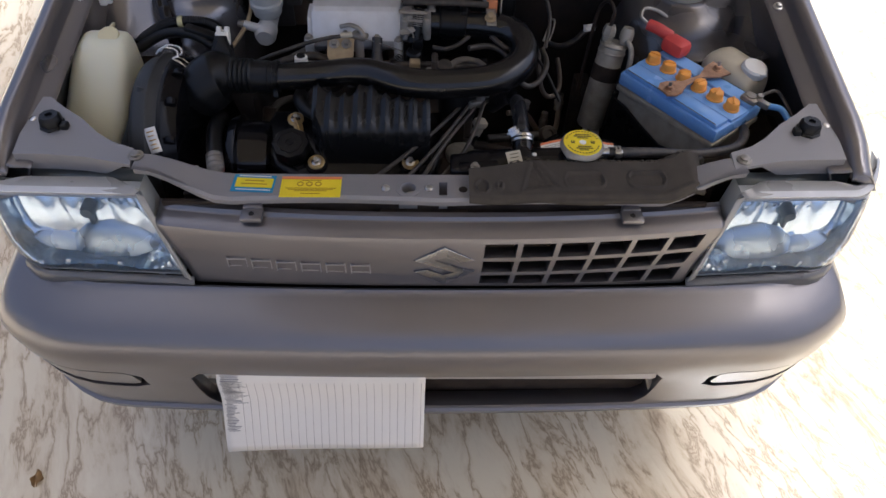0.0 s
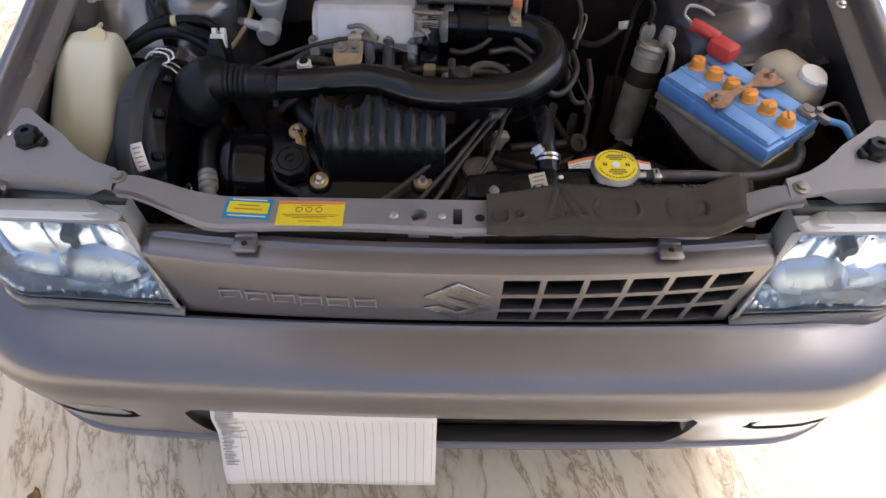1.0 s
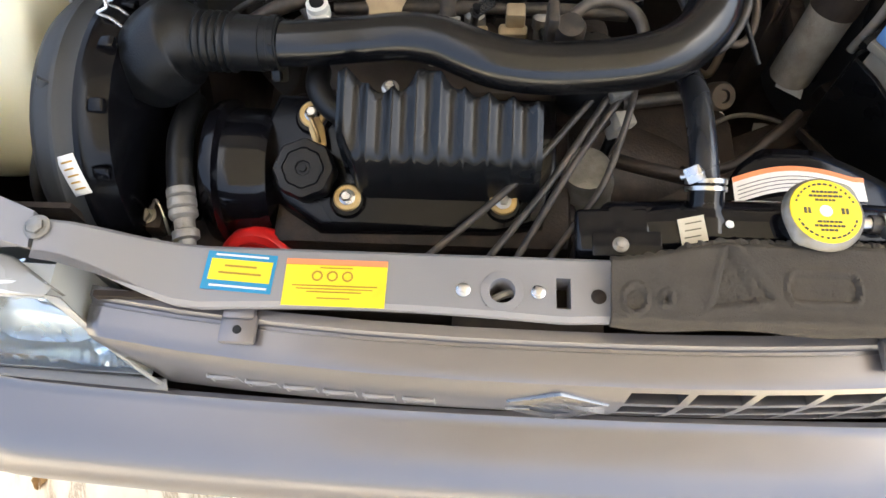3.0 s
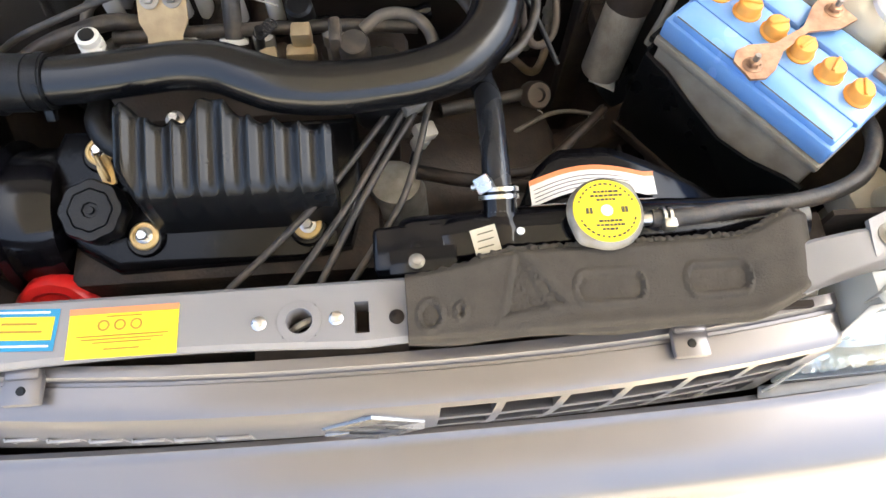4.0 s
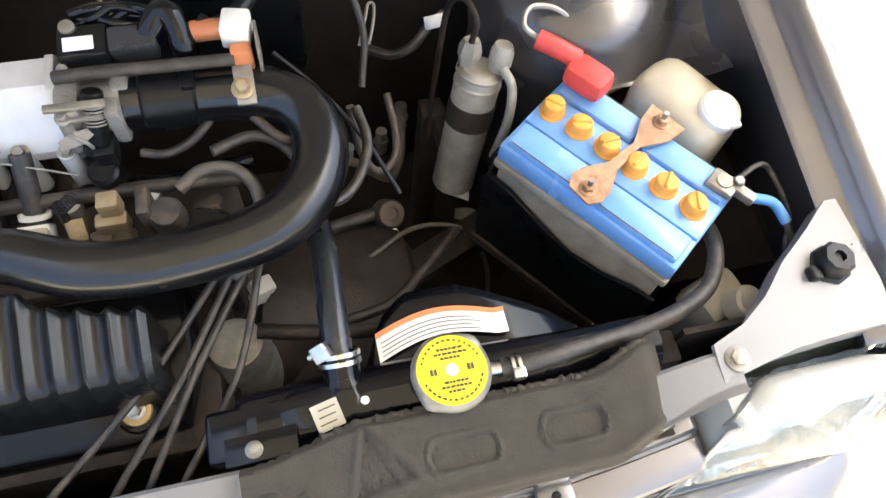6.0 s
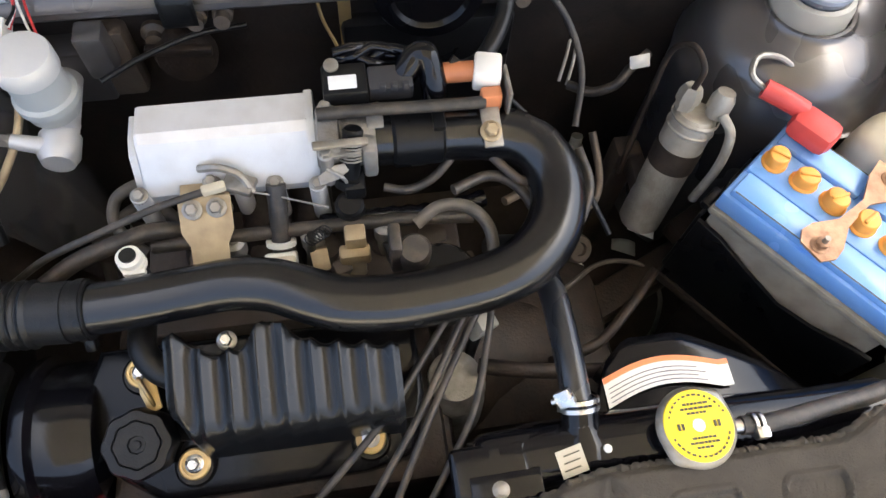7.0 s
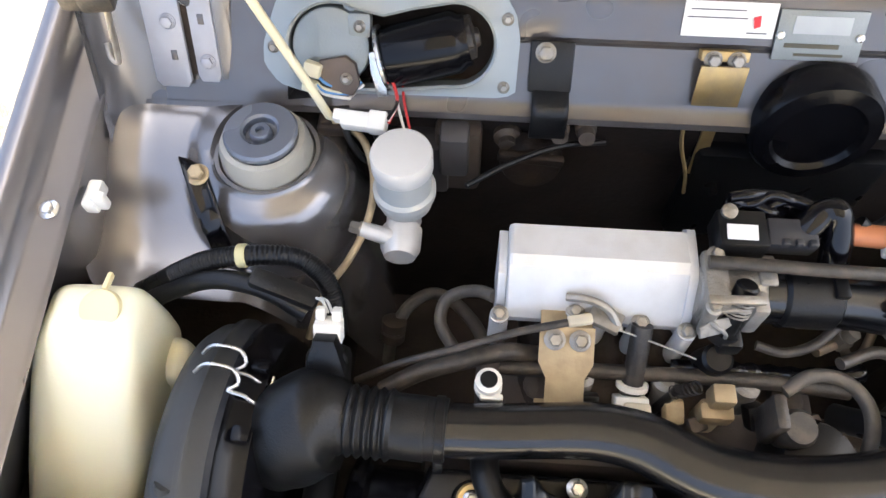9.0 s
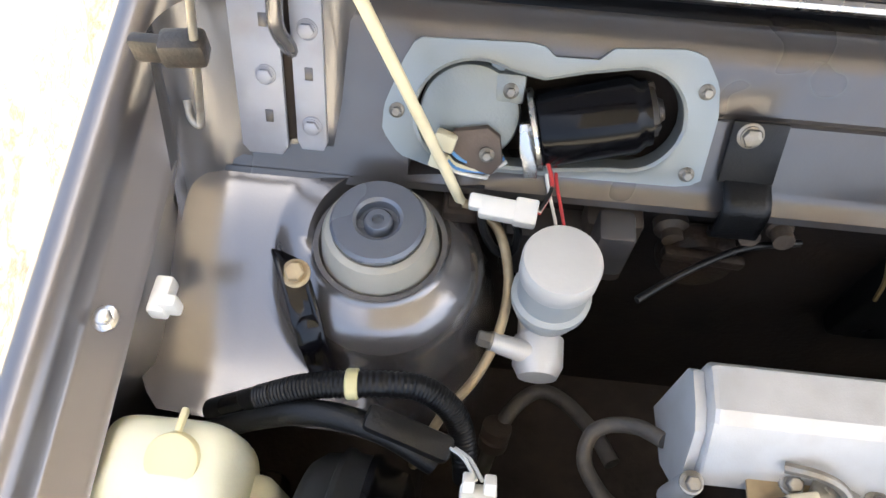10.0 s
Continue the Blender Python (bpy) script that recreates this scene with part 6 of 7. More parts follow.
# ---- brake fluid reservoir ----
brake = thing("brake_reservoir", (-0.342, 0.505, 0.78), "frosted brake fluid reservoir with a pale screw cap", "reservoir")
bm = B()
lathe(bm, (-0.342, 0.508, 0.0), (0, 0, 1), [(0, 0.815), (0.023, 0.813), (0.0275, 0.818), (0.029, 0.832), (0.0318, 0.834), (0.0318, 0.842), (0.0278, 0.845), (0.0268, 0.884), (0, 0.884)], 40)
part("bottle", bm, RESERVOIR, brake)
bm = B()
lathe(bm, (-0.342, 0.508, 0.0), (0, 0, 1), [(0.0285, 0.874), (0.0298, 0.876), (0.0298, 0.894), (0.0285, 0.8975), (0.024, 0.8985), (0, 0.898)], 40, wave=lambda a: 1 + 0.006 * math.cos(40 * a))
part("cap", bm, mat("pale_cap", (0.62, 0.61, 0.58), 0.42, 0.0, 0.05), brake)
bm = B()
lathe(bm, (-0.345, 0.54, 0.795), (0.0, -1, -0.05), [(0, -0.07), (0.018, -0.07), (0.018, 0.05), (0.021, 0.052), (0.021, 0.075), (0.016, 0.085), (0, 0.085)], 24)
cyl(bm, (-0.342, 0.5, 0.79), (-0.342, 0.505, 0.82), 0.016, 0.016, 18)
cyl(bm, (-0.345, 0.47, 0.80), (-0.385, 0.475, 0.81), 0.010, 0.008, 14)
part("master_cylinder", bm, MANIFOLD, brake)
bolt(brake, (-0.385, 0.475, 0.81), (-1, 0.1, 0.2), 0.007, 0.012, ZINC)
bm = B()
box(bm, (-0.295, 0.56, 0.84), (0.03, 0.03, 0.06), 0.005)
box(bm, (-0.342, 0.585, 0.79), (0.08, 0.04, 0.08), 0.006)
part("mount", bm, FIREWALL, brake)
bm = B()
sweep(bm, [(-0.35, 0.602, 0.895), (-0.347, 0.58, 0.888), (-0.338, 0.55, 0.872), (-0.334, 0.542, 0.85)], 0.0014, 8)
part("red_wire", bm, WIRERED, brake)
bm = B()
sweep(bm, [(-0.358, 0.602, 0.895), (-0.354, 0.58, 0.886), (-0.344, 0.552, 0.87), (-0.34, 0.542, 0.85)], 0.0014, 8)
part("white_wire", bm, WHITE, brake)


# ---- wiper motor on the cowl ----
def cowl_y(z):
    return 0.590 + (z - 0.888) * 0.62


TILT_COWL = math.degrees(math.atan(0.62))
wiper = thing("wiper_motor", (-0.36, 0.61, 0.92), "wiper motor with a grey gear case set in a cowl opening", "wiper motor")


def on_cowl(x, z, out=0.0):
    return Vector((x, cowl_y(z) - out, z))


COWL_M = Matrix.Translation((0, 0.590, 0.888)) @ Euler((radians(90 - TILT_COWL), 0, 0)).to_matrix().to_4x4()


def peanut(grow=0.0):
    pts = []
    for i in range(17):
        a = radians(60 + 240 * i / 16)
        pts.append((-0.416 + (0.046 + grow) * math.cos(a), 0.041 + (0.043 + grow) * math.sin(a)))
    pts.append((-0.365, 0.004 - grow))
    for i in range(15):
        a = radians(-100 + 190 * i / 14)
        pts.append((-0.299 + (0.039 + grow) * math.cos(a), 0.049 + (0.039 + grow) * math.sin(a)))
    pts.append((-0.338, 0.081 + grow))
    pts.append((-0.367, 0.0735 + grow))
    return pts


def polar(poly, a, cx=-0.36, cy=0.043):
    """Where the ray at angle a from the centre leaves the outline."""
    d = Vector((math.cos(a), math.sin(a)))
    best = None
    for p, q in zip(poly, poly[1:] + poly[:1]):
        p, e = Vector((p[0] - cx, p[1] - cy)), Vector((q[0] - p[0], q[1] - p[1]))
        det = d.x * e.y - d.y * e.x
        if abs(det) < 1e-12:
            continue
        k, w = (p.x * e.y - p.y * e.x) / det, (p.x * d.y - p.y * d.x) / det
        if k > 0 and -1e-6 <= w <= 1 + 1e-6 and (best is None or k > best):
            best = k
    return cx + d.x * best, cy + d.y * best


PLATE_EDGE = [(-0.463, 0.097), (-0.381, 0.1), (-0.369, 0.098), (-0.362, 0.0915), (-0.327, 0.092), (-0.321, 0.101), (-0.267, 0.105), (-0.254, 0.1),
              (-0.241, 0.081), (-0.236, 0.058), (-0.237, 0.006), (-0.248, 0.0), (-0.34, -0.001), (-0.446, -0.003), (-0.473, 0.005), (-0.487, 0.024), (-0.486, 0.044), (-0.472, 0.081)]
RING = [2 * math.pi * (i + 0.5) / 120 for i in range(120)]


def plate_place(i, j):
    """Round the plate; j from its outer edge over the face to the lip of its opening."""
    edge, out, grow = ((PLATE_EDGE, 0.0, 0), (PLATE_EDGE, 0.0035, 0), (None, 0.0035, 0.005), (None, 0.0045, 0.0025), (None, 0.003, 0.0), (None, -0.014, -0.001))[int(j)]
    x, y = polar(edge or peanut(grow), RING[int(i) % 120])
    return COWL_M @ Vector((x, y, out))


plate = part("mounting_plate", sheet(B(), range(121), range(6), plate_place), WIPERPLATE, wiper, angle=35)
nrm = (COWL_M.to_3x3() @ Vector((0, 0, 1))).normalized()
# near-black backing for the shade deep in the motor opening
bm = B()
box(bm, COWL_M @ Vector((-0.36, 0.046, -0.04)), (0.26, 0.12, 0.004), 0, (90 - TILT_COWL, 0, 0))
part("recess_shade_sheet", bm, UNDER, wiper)
bm = B()
lathe(bm, COWL_M @ Vector((-0.42, 0.042, -0.022)), nrm, [(0, 0), (0.0385, 0.0), (0.039, 0.018), (0.0375, 0.021), (0.035, 0.022), (0.012, 0.0225), (0, 0.0225)], 48)
box(bm, COWL_M @ Vector((-0.392, 0.064, -0.006)), (0.024, 0.024, 0.014), 0.004, (90 - TILT_COWL, 0, 0))
box(bm, COWL_M @ Vector((-0.402, 0.078, -0.010)), (0.012, 0.018, 0.01), 0.003, (90 - TILT_COWL, 0, 0))
part("gear_case", bm, GREYMETAL, wiper)
bm = B()
a, b = COWL_M @ Vector((-0.366, 0.033, -0.006)), COWL_M @ Vector((-0.286, 0.0545, -0.006))
axis = (b - a).normalized()
lathe(bm, a, axis, [(0.0285, 0), (0.0302, 0.003), (0.0305, 0.07), (0.029, 0.074), (0.026, 0.078), (0.0255, 0.083), (0, 0.083)], 48)
part("motor", bm, LIDBLACK, wiper, "black cylindrical motor can")
bm = B()
lathe(bm, a + axis * 0.083, axis, [(0.02, 0), (0.019, 0.005), (0.01, 0.007), (0.008, 0.011), (0, 0.012)], 24)
for k in range(3):
    w = Matrix.Rotation(2.1 * k + 0.4, 3, axis) @ nrm
    box(bm, a + axis * 0.083 + w * 0.018, (0.012, 0.008, 0.008), 0.002, (20 * k, 0, 30))
part("end_cap", bm, HOSE, wiper)
bm = B()
lathe(bm, a - axis * 0.004, axis, [(0.0315, -0.001), (0.0325, 0.0), (0.0325, 0.003), (0.0305, 0.004)], 40)
prism(bm, [(-0.006, -0.024), (0.004, -0.026), (0.007, 0.0), (0.004, 0.02), (-0.004, 0.02), (-0.007, 0.0)], COWL_M @ Matrix.Translation((-0.373, 0.022, 0.004)) @ Matrix.Rotation(radians(14), 4, "Z"), 0.006, 0.0015)
part("end_bracket", bm, STEEL, wiper)
bm = B()
prism(bm, [(-0.026, -0.012), (0.012, -0.02), (0.02, -0.008), (0.016, 0.012), (0.006, 0.019), (-0.02, 0.014)], COWL_M @ Matrix.Translation((-0.411, 0.016, 0.001)), 0.007, 0.002)
part("switch_plate", bm, mat("brown_laminate", (0.11, 0.08, 0.06), 0.5, 0, 0.3, 30, 0.2, 300), wiper)
bm = B()
box(bm, COWL_M @ Vector((-0.437, 0.022, 0.009)), (0.017, 0.014, 0.012), 0.002, (60, 10, -12))
box(bm, COWL_M @ Vector((-0.441, 0.006, 0.010)), (0.014, 0.012, 0.01), 0.002, (60, 10, -12))
part("plug", bm, ROD, wiper)
for k, m in enumerate((WIREBLUE, RUBBER, ROD, WIREBLUE, WHITE)):
    bm = B()
    q = COWL_M @ Vector((-0.434, 0.016 - 0.003 * k, 0.008))
    sweep(bm, [q, q + Vector((0.008, -0.004, -0.006)), q + Vector((0.018 + 0.003 * k, -0.004 + 0.002 * (k % 2), -0.010)), q + Vector((0.032, 0.0, -0.004 - 0.002 * k)), q + Vector((0.038 + 0.002 * k, 0.006, 0.0))], 0.0016, 6)
    part("wire", bm, m, wiper)
for x, y, o in ((-0.476, 0.041, 0.003), (-0.249, 0.076, 0.003), (-0.249, 0.011, 0.003), (-0.391, 0.063, 0.001), (-0.404, 0.014, 0.009)):
    bolt(wiper, COWL_M @ Vector((x, y, o)), nrm, 0.0038, 0.004, ZINC, 0.006)
bolt(wiper, COWL_M @ Vector((-0.369, 0.036, 0.010)), nrm, 0.0042, 0.004, STEEL, 0.006)

# fittings on the cowl
bm = B()
box(bm, on_cowl(-0.0445, 0.960, 0.002), (0.085, 0.0015, 0.032), 0.0004, (-TILT_COWL, 0, 0))
tag = tagged(part("cowl_label", bm, LABEL), "white paper label on the cowl panel", "label")
bm = B()
box(bm, on_cowl(-0.018, 0.960, 0.0034), (0.010, 0.0008, 0.010), 0, (-TILT_COWL, 0, 25))
part("red_mark", bm, REDPRINT, tag)
for z, w in ((0.968, 0.05), (0.962, 0.055), (0.951, 0.018)):
    bm = B()
    box(bm, on_cowl(-0.056 if w > 0.03 else -0.018, z, 0.0034), (w, 0.0008, 0.0009), 0, (-TILT_COWL, 0, 0))
    part("print_bar", bm, INK, tag)
bm = B()
box(bm, on_cowl(0.040, 0.951, 0.003), (0.080, 0.003, 0.046), 0.001, (-TILT_COWL, 0, 0))
plate = tagged(part("identity_plate", bm, GREYMETAL), "grey metal identification plate on the cowl", "plate")
for x, z, w, h in ((0.04, 0.96, 0.052, 0.016), (0.034, 0.944, 0.05, 0.004), (0.042, 0.937, 0.045, 0.0025)):
    bm = B()
    box(bm, on_cowl(x, z, 0.005), (w, 0.001, h), 0, (-TILT_COWL, 0, 0))
    part("print_bar", bm, mat("plate_field", (0.33, 0.34, 0.33), 0.35, 0.6) if h > 0.01 else PRINT, plate)
for x in (0.004, 0.076):
    bolt(plate, on_cowl(x, 0.951, 0.004), nrm, 0.004, 0.003, STEEL, 0, "rivet")
bm = B()
box(bm, on_cowl(-0.0435, 0.913, 0.012), (0.045, 0.003, 0.042), 0.001, (-TILT_COWL + 14, 0, 0))
box(bm, on_cowl(-0.0435, 0.934, 0.005), (0.045, 0.014, 0.010), 0.0015, (-TILT_COWL, 0, 0))
hanger = tagged(part("gold_bracket", bm, GOLD), "gold passivated steel bracket bolted to the cowl", "bracket")
for x in (-0.055, -0.033):
    bolt(hanger, on_cowl(x, 0.935, 0.013), nrm, 0.006, 0.006, ZINC, 0.0085)
bm = B()
sweep(bm, [(-0.064, 0.596, 0.886), (-0.06, 0.585, 0.84), (-0.046, 0.575, 0.80), (-0.04, 0.57, 0.77)], 0.0022, 6)
part("wire", bm, GOLD, hanger)
bm = B()
box(bm, (-0.034, 0.59, 0.835), (0.014, 0.004, 0.09), 0.001, (-10, 0, 0))
part("leg", bm, GOLD, hanger)
strap = thing("rubber_bracket", on_cowl(-0.2045, 0.919), "black rubber coated bracket on the cowl", "bracket")
bm = B()
box(bm, on_cowl(-0.2045, 0.919, 0.006), (0.042, 0.005, 0.05), 0.002, (-TILT_COWL, 0, 0))
part("plate", bm, RUBBER, strap)
bm = B()
STEP = [(0.601, 0.8985), (0.592, 0.8985), (0.575, 0.8955), (0.5695, 0.892), (0.567, 0.886), (0.5645, 0.864), (0.5665, 0.860), (0.572, 0.858)]
sheet(bm, span(-0.2205, -0.185, 6), range(len(STEP)), lambda u, j: (u, STEP[int(j)][0], STEP[int(j)][1] + (0.0015 if 1 < j < 5 and abs(u + 0.203) < 0.012 else 0)))
part("hanger", bm, RUBBER, strap, solid=0.006)
bolt(strap, on_cowl(-0.211, 0.932, 0.008), nrm, 0.007, 0.006, ZINC, 0.01)
for x in (-0.189, -0.162, 0.16):
    bm = B()
    lathe(bm, (x, 0.592, 0.855), (0, -1, 0.25), [(0.011, 0), (0.011, 0.016), (0.0085, 0.018), (0.0085, 0.03), (0, 0.03)], 16)
    tagged(part("grommet", bm, TANDARK), "small dusty pipe union on the firewall", "pipe union")
bm = B()
lathe(bm, (0.058, 0.60, 0.875), (0, -1, 0.12), [(0.062, 0), (0.062, 0.026), (0.058, 0.033), (0.044, 0.036), (0.04, 0.031), (0.015, 0.033), (0, 0.033)], 48)
heater = tagged(part("heater_case", bm, LIDBLACK), "glossy black round heater blower case", "heater case")
bm = B()
box(bm, (0.06, 0.59, 0.75), (0.2, 0.03, 0.16), 0.01)
part("duct", bm, BLACK, heater)
bm = B()
box(bm, (-0.292, 0.585, 0.80), (0.05, 0.03, 0.10), 0.008)
cover = tagged(part("pedal_box_cover", bm, TANDARK), "dusty brown steel cover plate on the firewall", "cover plate")
bm = B()
lathe(bm, (-0.213, 0.585, 0.805), (0, -1, 0.1), [(0.034, 0), (0.034, 0.012), (0.03, 0.02), (0.012, 0.023), (0, 0.023)], 24)
box(bm, (-0.215, 0.562, 0.828), (0.07, 0.01, 0.012), 0.003, (0, 6, 0))
box(bm, (-0.213, 0.592, 0.805), (0.04, 0.02, 0.05), 0.003)
part("valve_disc", bm, DARKIRON, cover)
bm = B()
lathe(bm, (-0.24, 0.60, 0.828), (0, -1, 0.1), [(0.015, 0), (0.015, 0.014), (0.009, 0.018), (0.009, 0.026), (0, 0.026)], 18)
box(bm, (-0.212, 0.588, 0.826), (0.03, 0.012, 0.014), 0.003)
part("valve_union", bm, TANDARK, cover)
bm = B()
sweep(bm, [(-0.235, 0.576, 0.828), (-0.22, 0.57, 0.818), (-0.205, 0.575, 0.822), (-0.19, 0.585, 0.83)], 0.0018, 6)
part("wire", bm, ZINC, cover)

bm = B()
sweep(bm, [(0.224, 0.555, 0.73), (0.236, 0.58, 0.748), (0.243, 0.596, 0.757), (0.25, 0.594, 0.755), (0.245, 0.575, 0.742), (0.234, 0.551, 0.726)], 0.0022, 8)
tagged(part("wire_clip", bm, ZINC), "long bent steel wire clip on the firewall", "clip")
# small white sheet for a white patch low in the bay
bm = B()
sheet(bm, span(0, 1, 3), span(0, 1, 3), lambda u, v: (0.356 + 0.036 * u + 0.006 * v, 0.462 + 0.018 * v - 0.018 * u + 0.006 * u * v, 0.4065 + 0.008 * math.sin(3 * u) * v))
tagged(part("white_patch", bm, PAPER, solid=0.0008), "small crumpled white sheet on the undertray", "paper")
bm = B()
sweep(bm, [(0.17, 0.315, 0.60), (0.202, 0.316, 0.634), (0.245, 0.345, 0.618), (0.285, 0.356, 0.602), (0.322, 0.346, 0.593), (0.35, 0.32, 0.55), (0.36, 0.30, 0.48), (0.362, 0.295, 0.405)], 0.0032, 10)
tagged(part("clutch_cable", bm, PALEHOSE), "thin faded cable crossing low in the bay", "cable")
bm = B()
sweep(bm, [(0.19, 0.41, 0.80), (0.196, 0.39, 0.75), (0.208, 0.378, 0.722), (0.224, 0.38, 0.715), (0.238, 0.395, 0.718), (0.243, 0.42, 0.73), (0.24, 0.46, 0.75)], 0.0048, 12)
tagged(part("vent_hose", bm, TANDARK), "thin brown vent hose looping beside the intake", "hose")
bm = B()
sweep(bm, [(0.235, 0.55, 0.728), (0.26, 0.53, 0.735), (0.285, 0.525, 0.752), (0.305, 0.54, 0.762), (0.33, 0.555, 0.77)], 0.006, 12)
tagged(part("brake_hose", bm, HOSE), "dusty black hose along the firewall", "hose")
bm = B()
sheet(bm, [-1, 0, 1], [-1, 1], lambda u, v: (0.314 + 0.012 * u, 0.541 + 0.006 * v, 0.772 + 0.005 * v + 0.002 * u))
tagged(part("paper_tag", bm, LABEL, solid=0.0008), "small torn white tag on a hose by the firewall", "tag")

# white in-line connector by the prop rod
bm = B()
box(bm, (-0.39, 0.553, 0.885), (0.032, 0.016, 0.018), 0.002, (20, 0, -6))
box(bm, (-0.37, 0.552, 0.885), (0.018, 0.02, 0.02), 0.002, (20, 0, -6))
box(bm, (-0.408, 0.556, 0.888), (0.012, 0.012, 0.013), 0.002, (20, 0, -6))
plug = tagged(part("wire_connector", bm, WHITE), "white plastic wiring connector beside the prop rod", "connector")
for k in range(3):
    bm = B()
    sweep(bm, [(-0.36, 0.552, 0.885 + 0.003 * k), (-0.352, 0.57, 0.898), (-0.36, 0.59, 0.91), (-0.37, 0.60, 0.915 + 0.004 * k)], 0.0017, 6)
    part("wire", bm, (WIRERED, WHITE, RUBBER)[k], plug)
bm = B()
sweep(bm, [(-0.405, 0.557, 0.88), (-0.40, 0.548, 0.86), (-0.388, 0.545, 0.835), (-0.375, 0.548, 0.83), (-0.372, 0.555, 0.85), (-0.38, 0.56, 0.872)], 0.0038, 8)
part("wire_loop", bm, RUBBER, plug)
bm = B()
sweep(bm, [(-0.419, 0.566, 0.87), (-0.39, 0.558, 0.852), (-0.376, 0.525, 0.83), (-0.379, 0.485, 0.812), (-0.395, 0.448, 0.795), (-0.42, 0.42, 0.77), (-0.44, 0.39, 0.72)], 0.0042, 10)
tagged(part("brake_pipe", bm, TAN), "tan brake pipe curving down beside the tower", "pipe")
bm = B()
box(bm, (-0.42, 0.57, 0.862), (0.03, 0.03, 0.014), 0.004)
box(bm, (-0.425, 0.565, 0.868), (0.012, 0.012, 0.012), 0.003)
tagged(part("rod_seat", bm, DARKIRON), "rusty seat of the prop rod", "bracket")
bm = B()
STRAP = [Vector(q) for q in ((-0.5445, 0.500, 0.876), (-0.5375, 0.486, 0.8735), (-0.531, 0.472, 0.866), (-0.5245, 0.455, 0.849), (-0.518, 0.442, 0.832), (-0.514, 0.434, 0.805), (-0.512, 0.43, 0.765))]
sheet(bm, span(-1, 1, 4), range(7), lambda u, j: STRAP[int(j)] + Vector((0.0125, -0.003, -0.0035)) * u + Vector((0, -0.001, 0.001)) * (3 if abs(u) > 0.9 else 0))
for c, w in (((-0.5235, 0.4505, 0.846), 0.011),):
    lathe(bm, c, (0.1, -0.75, 0.66), [(0.011, 0), (0.0105, 0.0035), (0.008, 0.0045), (0, 0.0045)], 20, wave=lambda a: 1 - 0.25 * math.cos(2 * a))
bracket = tagged(part("hose_bracket", bm, GLOSS, solid=0.003), "black bracket bolted to the suspension tower", "bracket")
bolt(bracket, (-0.5365, 0.4855, 0.8755), (0, -0.25, 1), 0.0075, 0.008, TAN, 0.011)

# corrugated loom across the left of the bay
loom = thing("wiring_loom", (-0.5, 0.41, 0.80), "black corrugated wiring loom with yellow tape", "cable")
bm = B()
line = [(-0.60, 0.40, 0.79), (-0.575, 0.403, 0.808), (-0.55, 0.406, 0.826), (-0.52, 0.411, 0.842), (-0.485, 0.414, 0.85), (-0.44, 0.418, 0.847), (-0.415, 0.411, 0.834), (-0.402, 0.396, 0.815), (-0.396, 0.37, 0.785)]
sweep(bm, line, 0.0096, 16, 44, radius=lambda s: 1 + 0.05 * (1 if int(s * 176) % 2 else -1) * (0.22 < s < 0.95))
part("conduit", bm, BLACK, loom, angle=80)
bm = B()
sweep(bm, [(-0.60, 0.385, 0.785), (-0.56, 0.392, 0.812), (-0.51, 0.394, 0.838), (-0.46, 0.385, 0.843), (-0.42, 0.37, 0.828)], 0.0095, 12)
box(bm, (-0.44, 0.384, 0.846), (0.066, 0.02, 0.014), 0.005, (0, 12, -14))
part("taped_branch", bm, RUBBER, loom)
bm = B()
lathe(bm, (-0.489, 0.414, 0.8495), (1, 0.08, 0.06), [(0.0104, 0), (0.0114, 0.001), (0.0114, 0.0085), (0.0104, 0.0095)], 20)
part("yellow_tape", bm, mat("yellow_tape", (0.5, 0.46, 0.25), 0.5), loom)
bm = B()
for d in (0, 0.004):
    sweep(bm, [(-0.41 + d, 0.378, 0.844), (-0.40 + d, 0.368, 0.86), (-0.391 + d, 0.352, 0.872)], 0.0014, 6)
part("wire", bm, WHITE, loom)

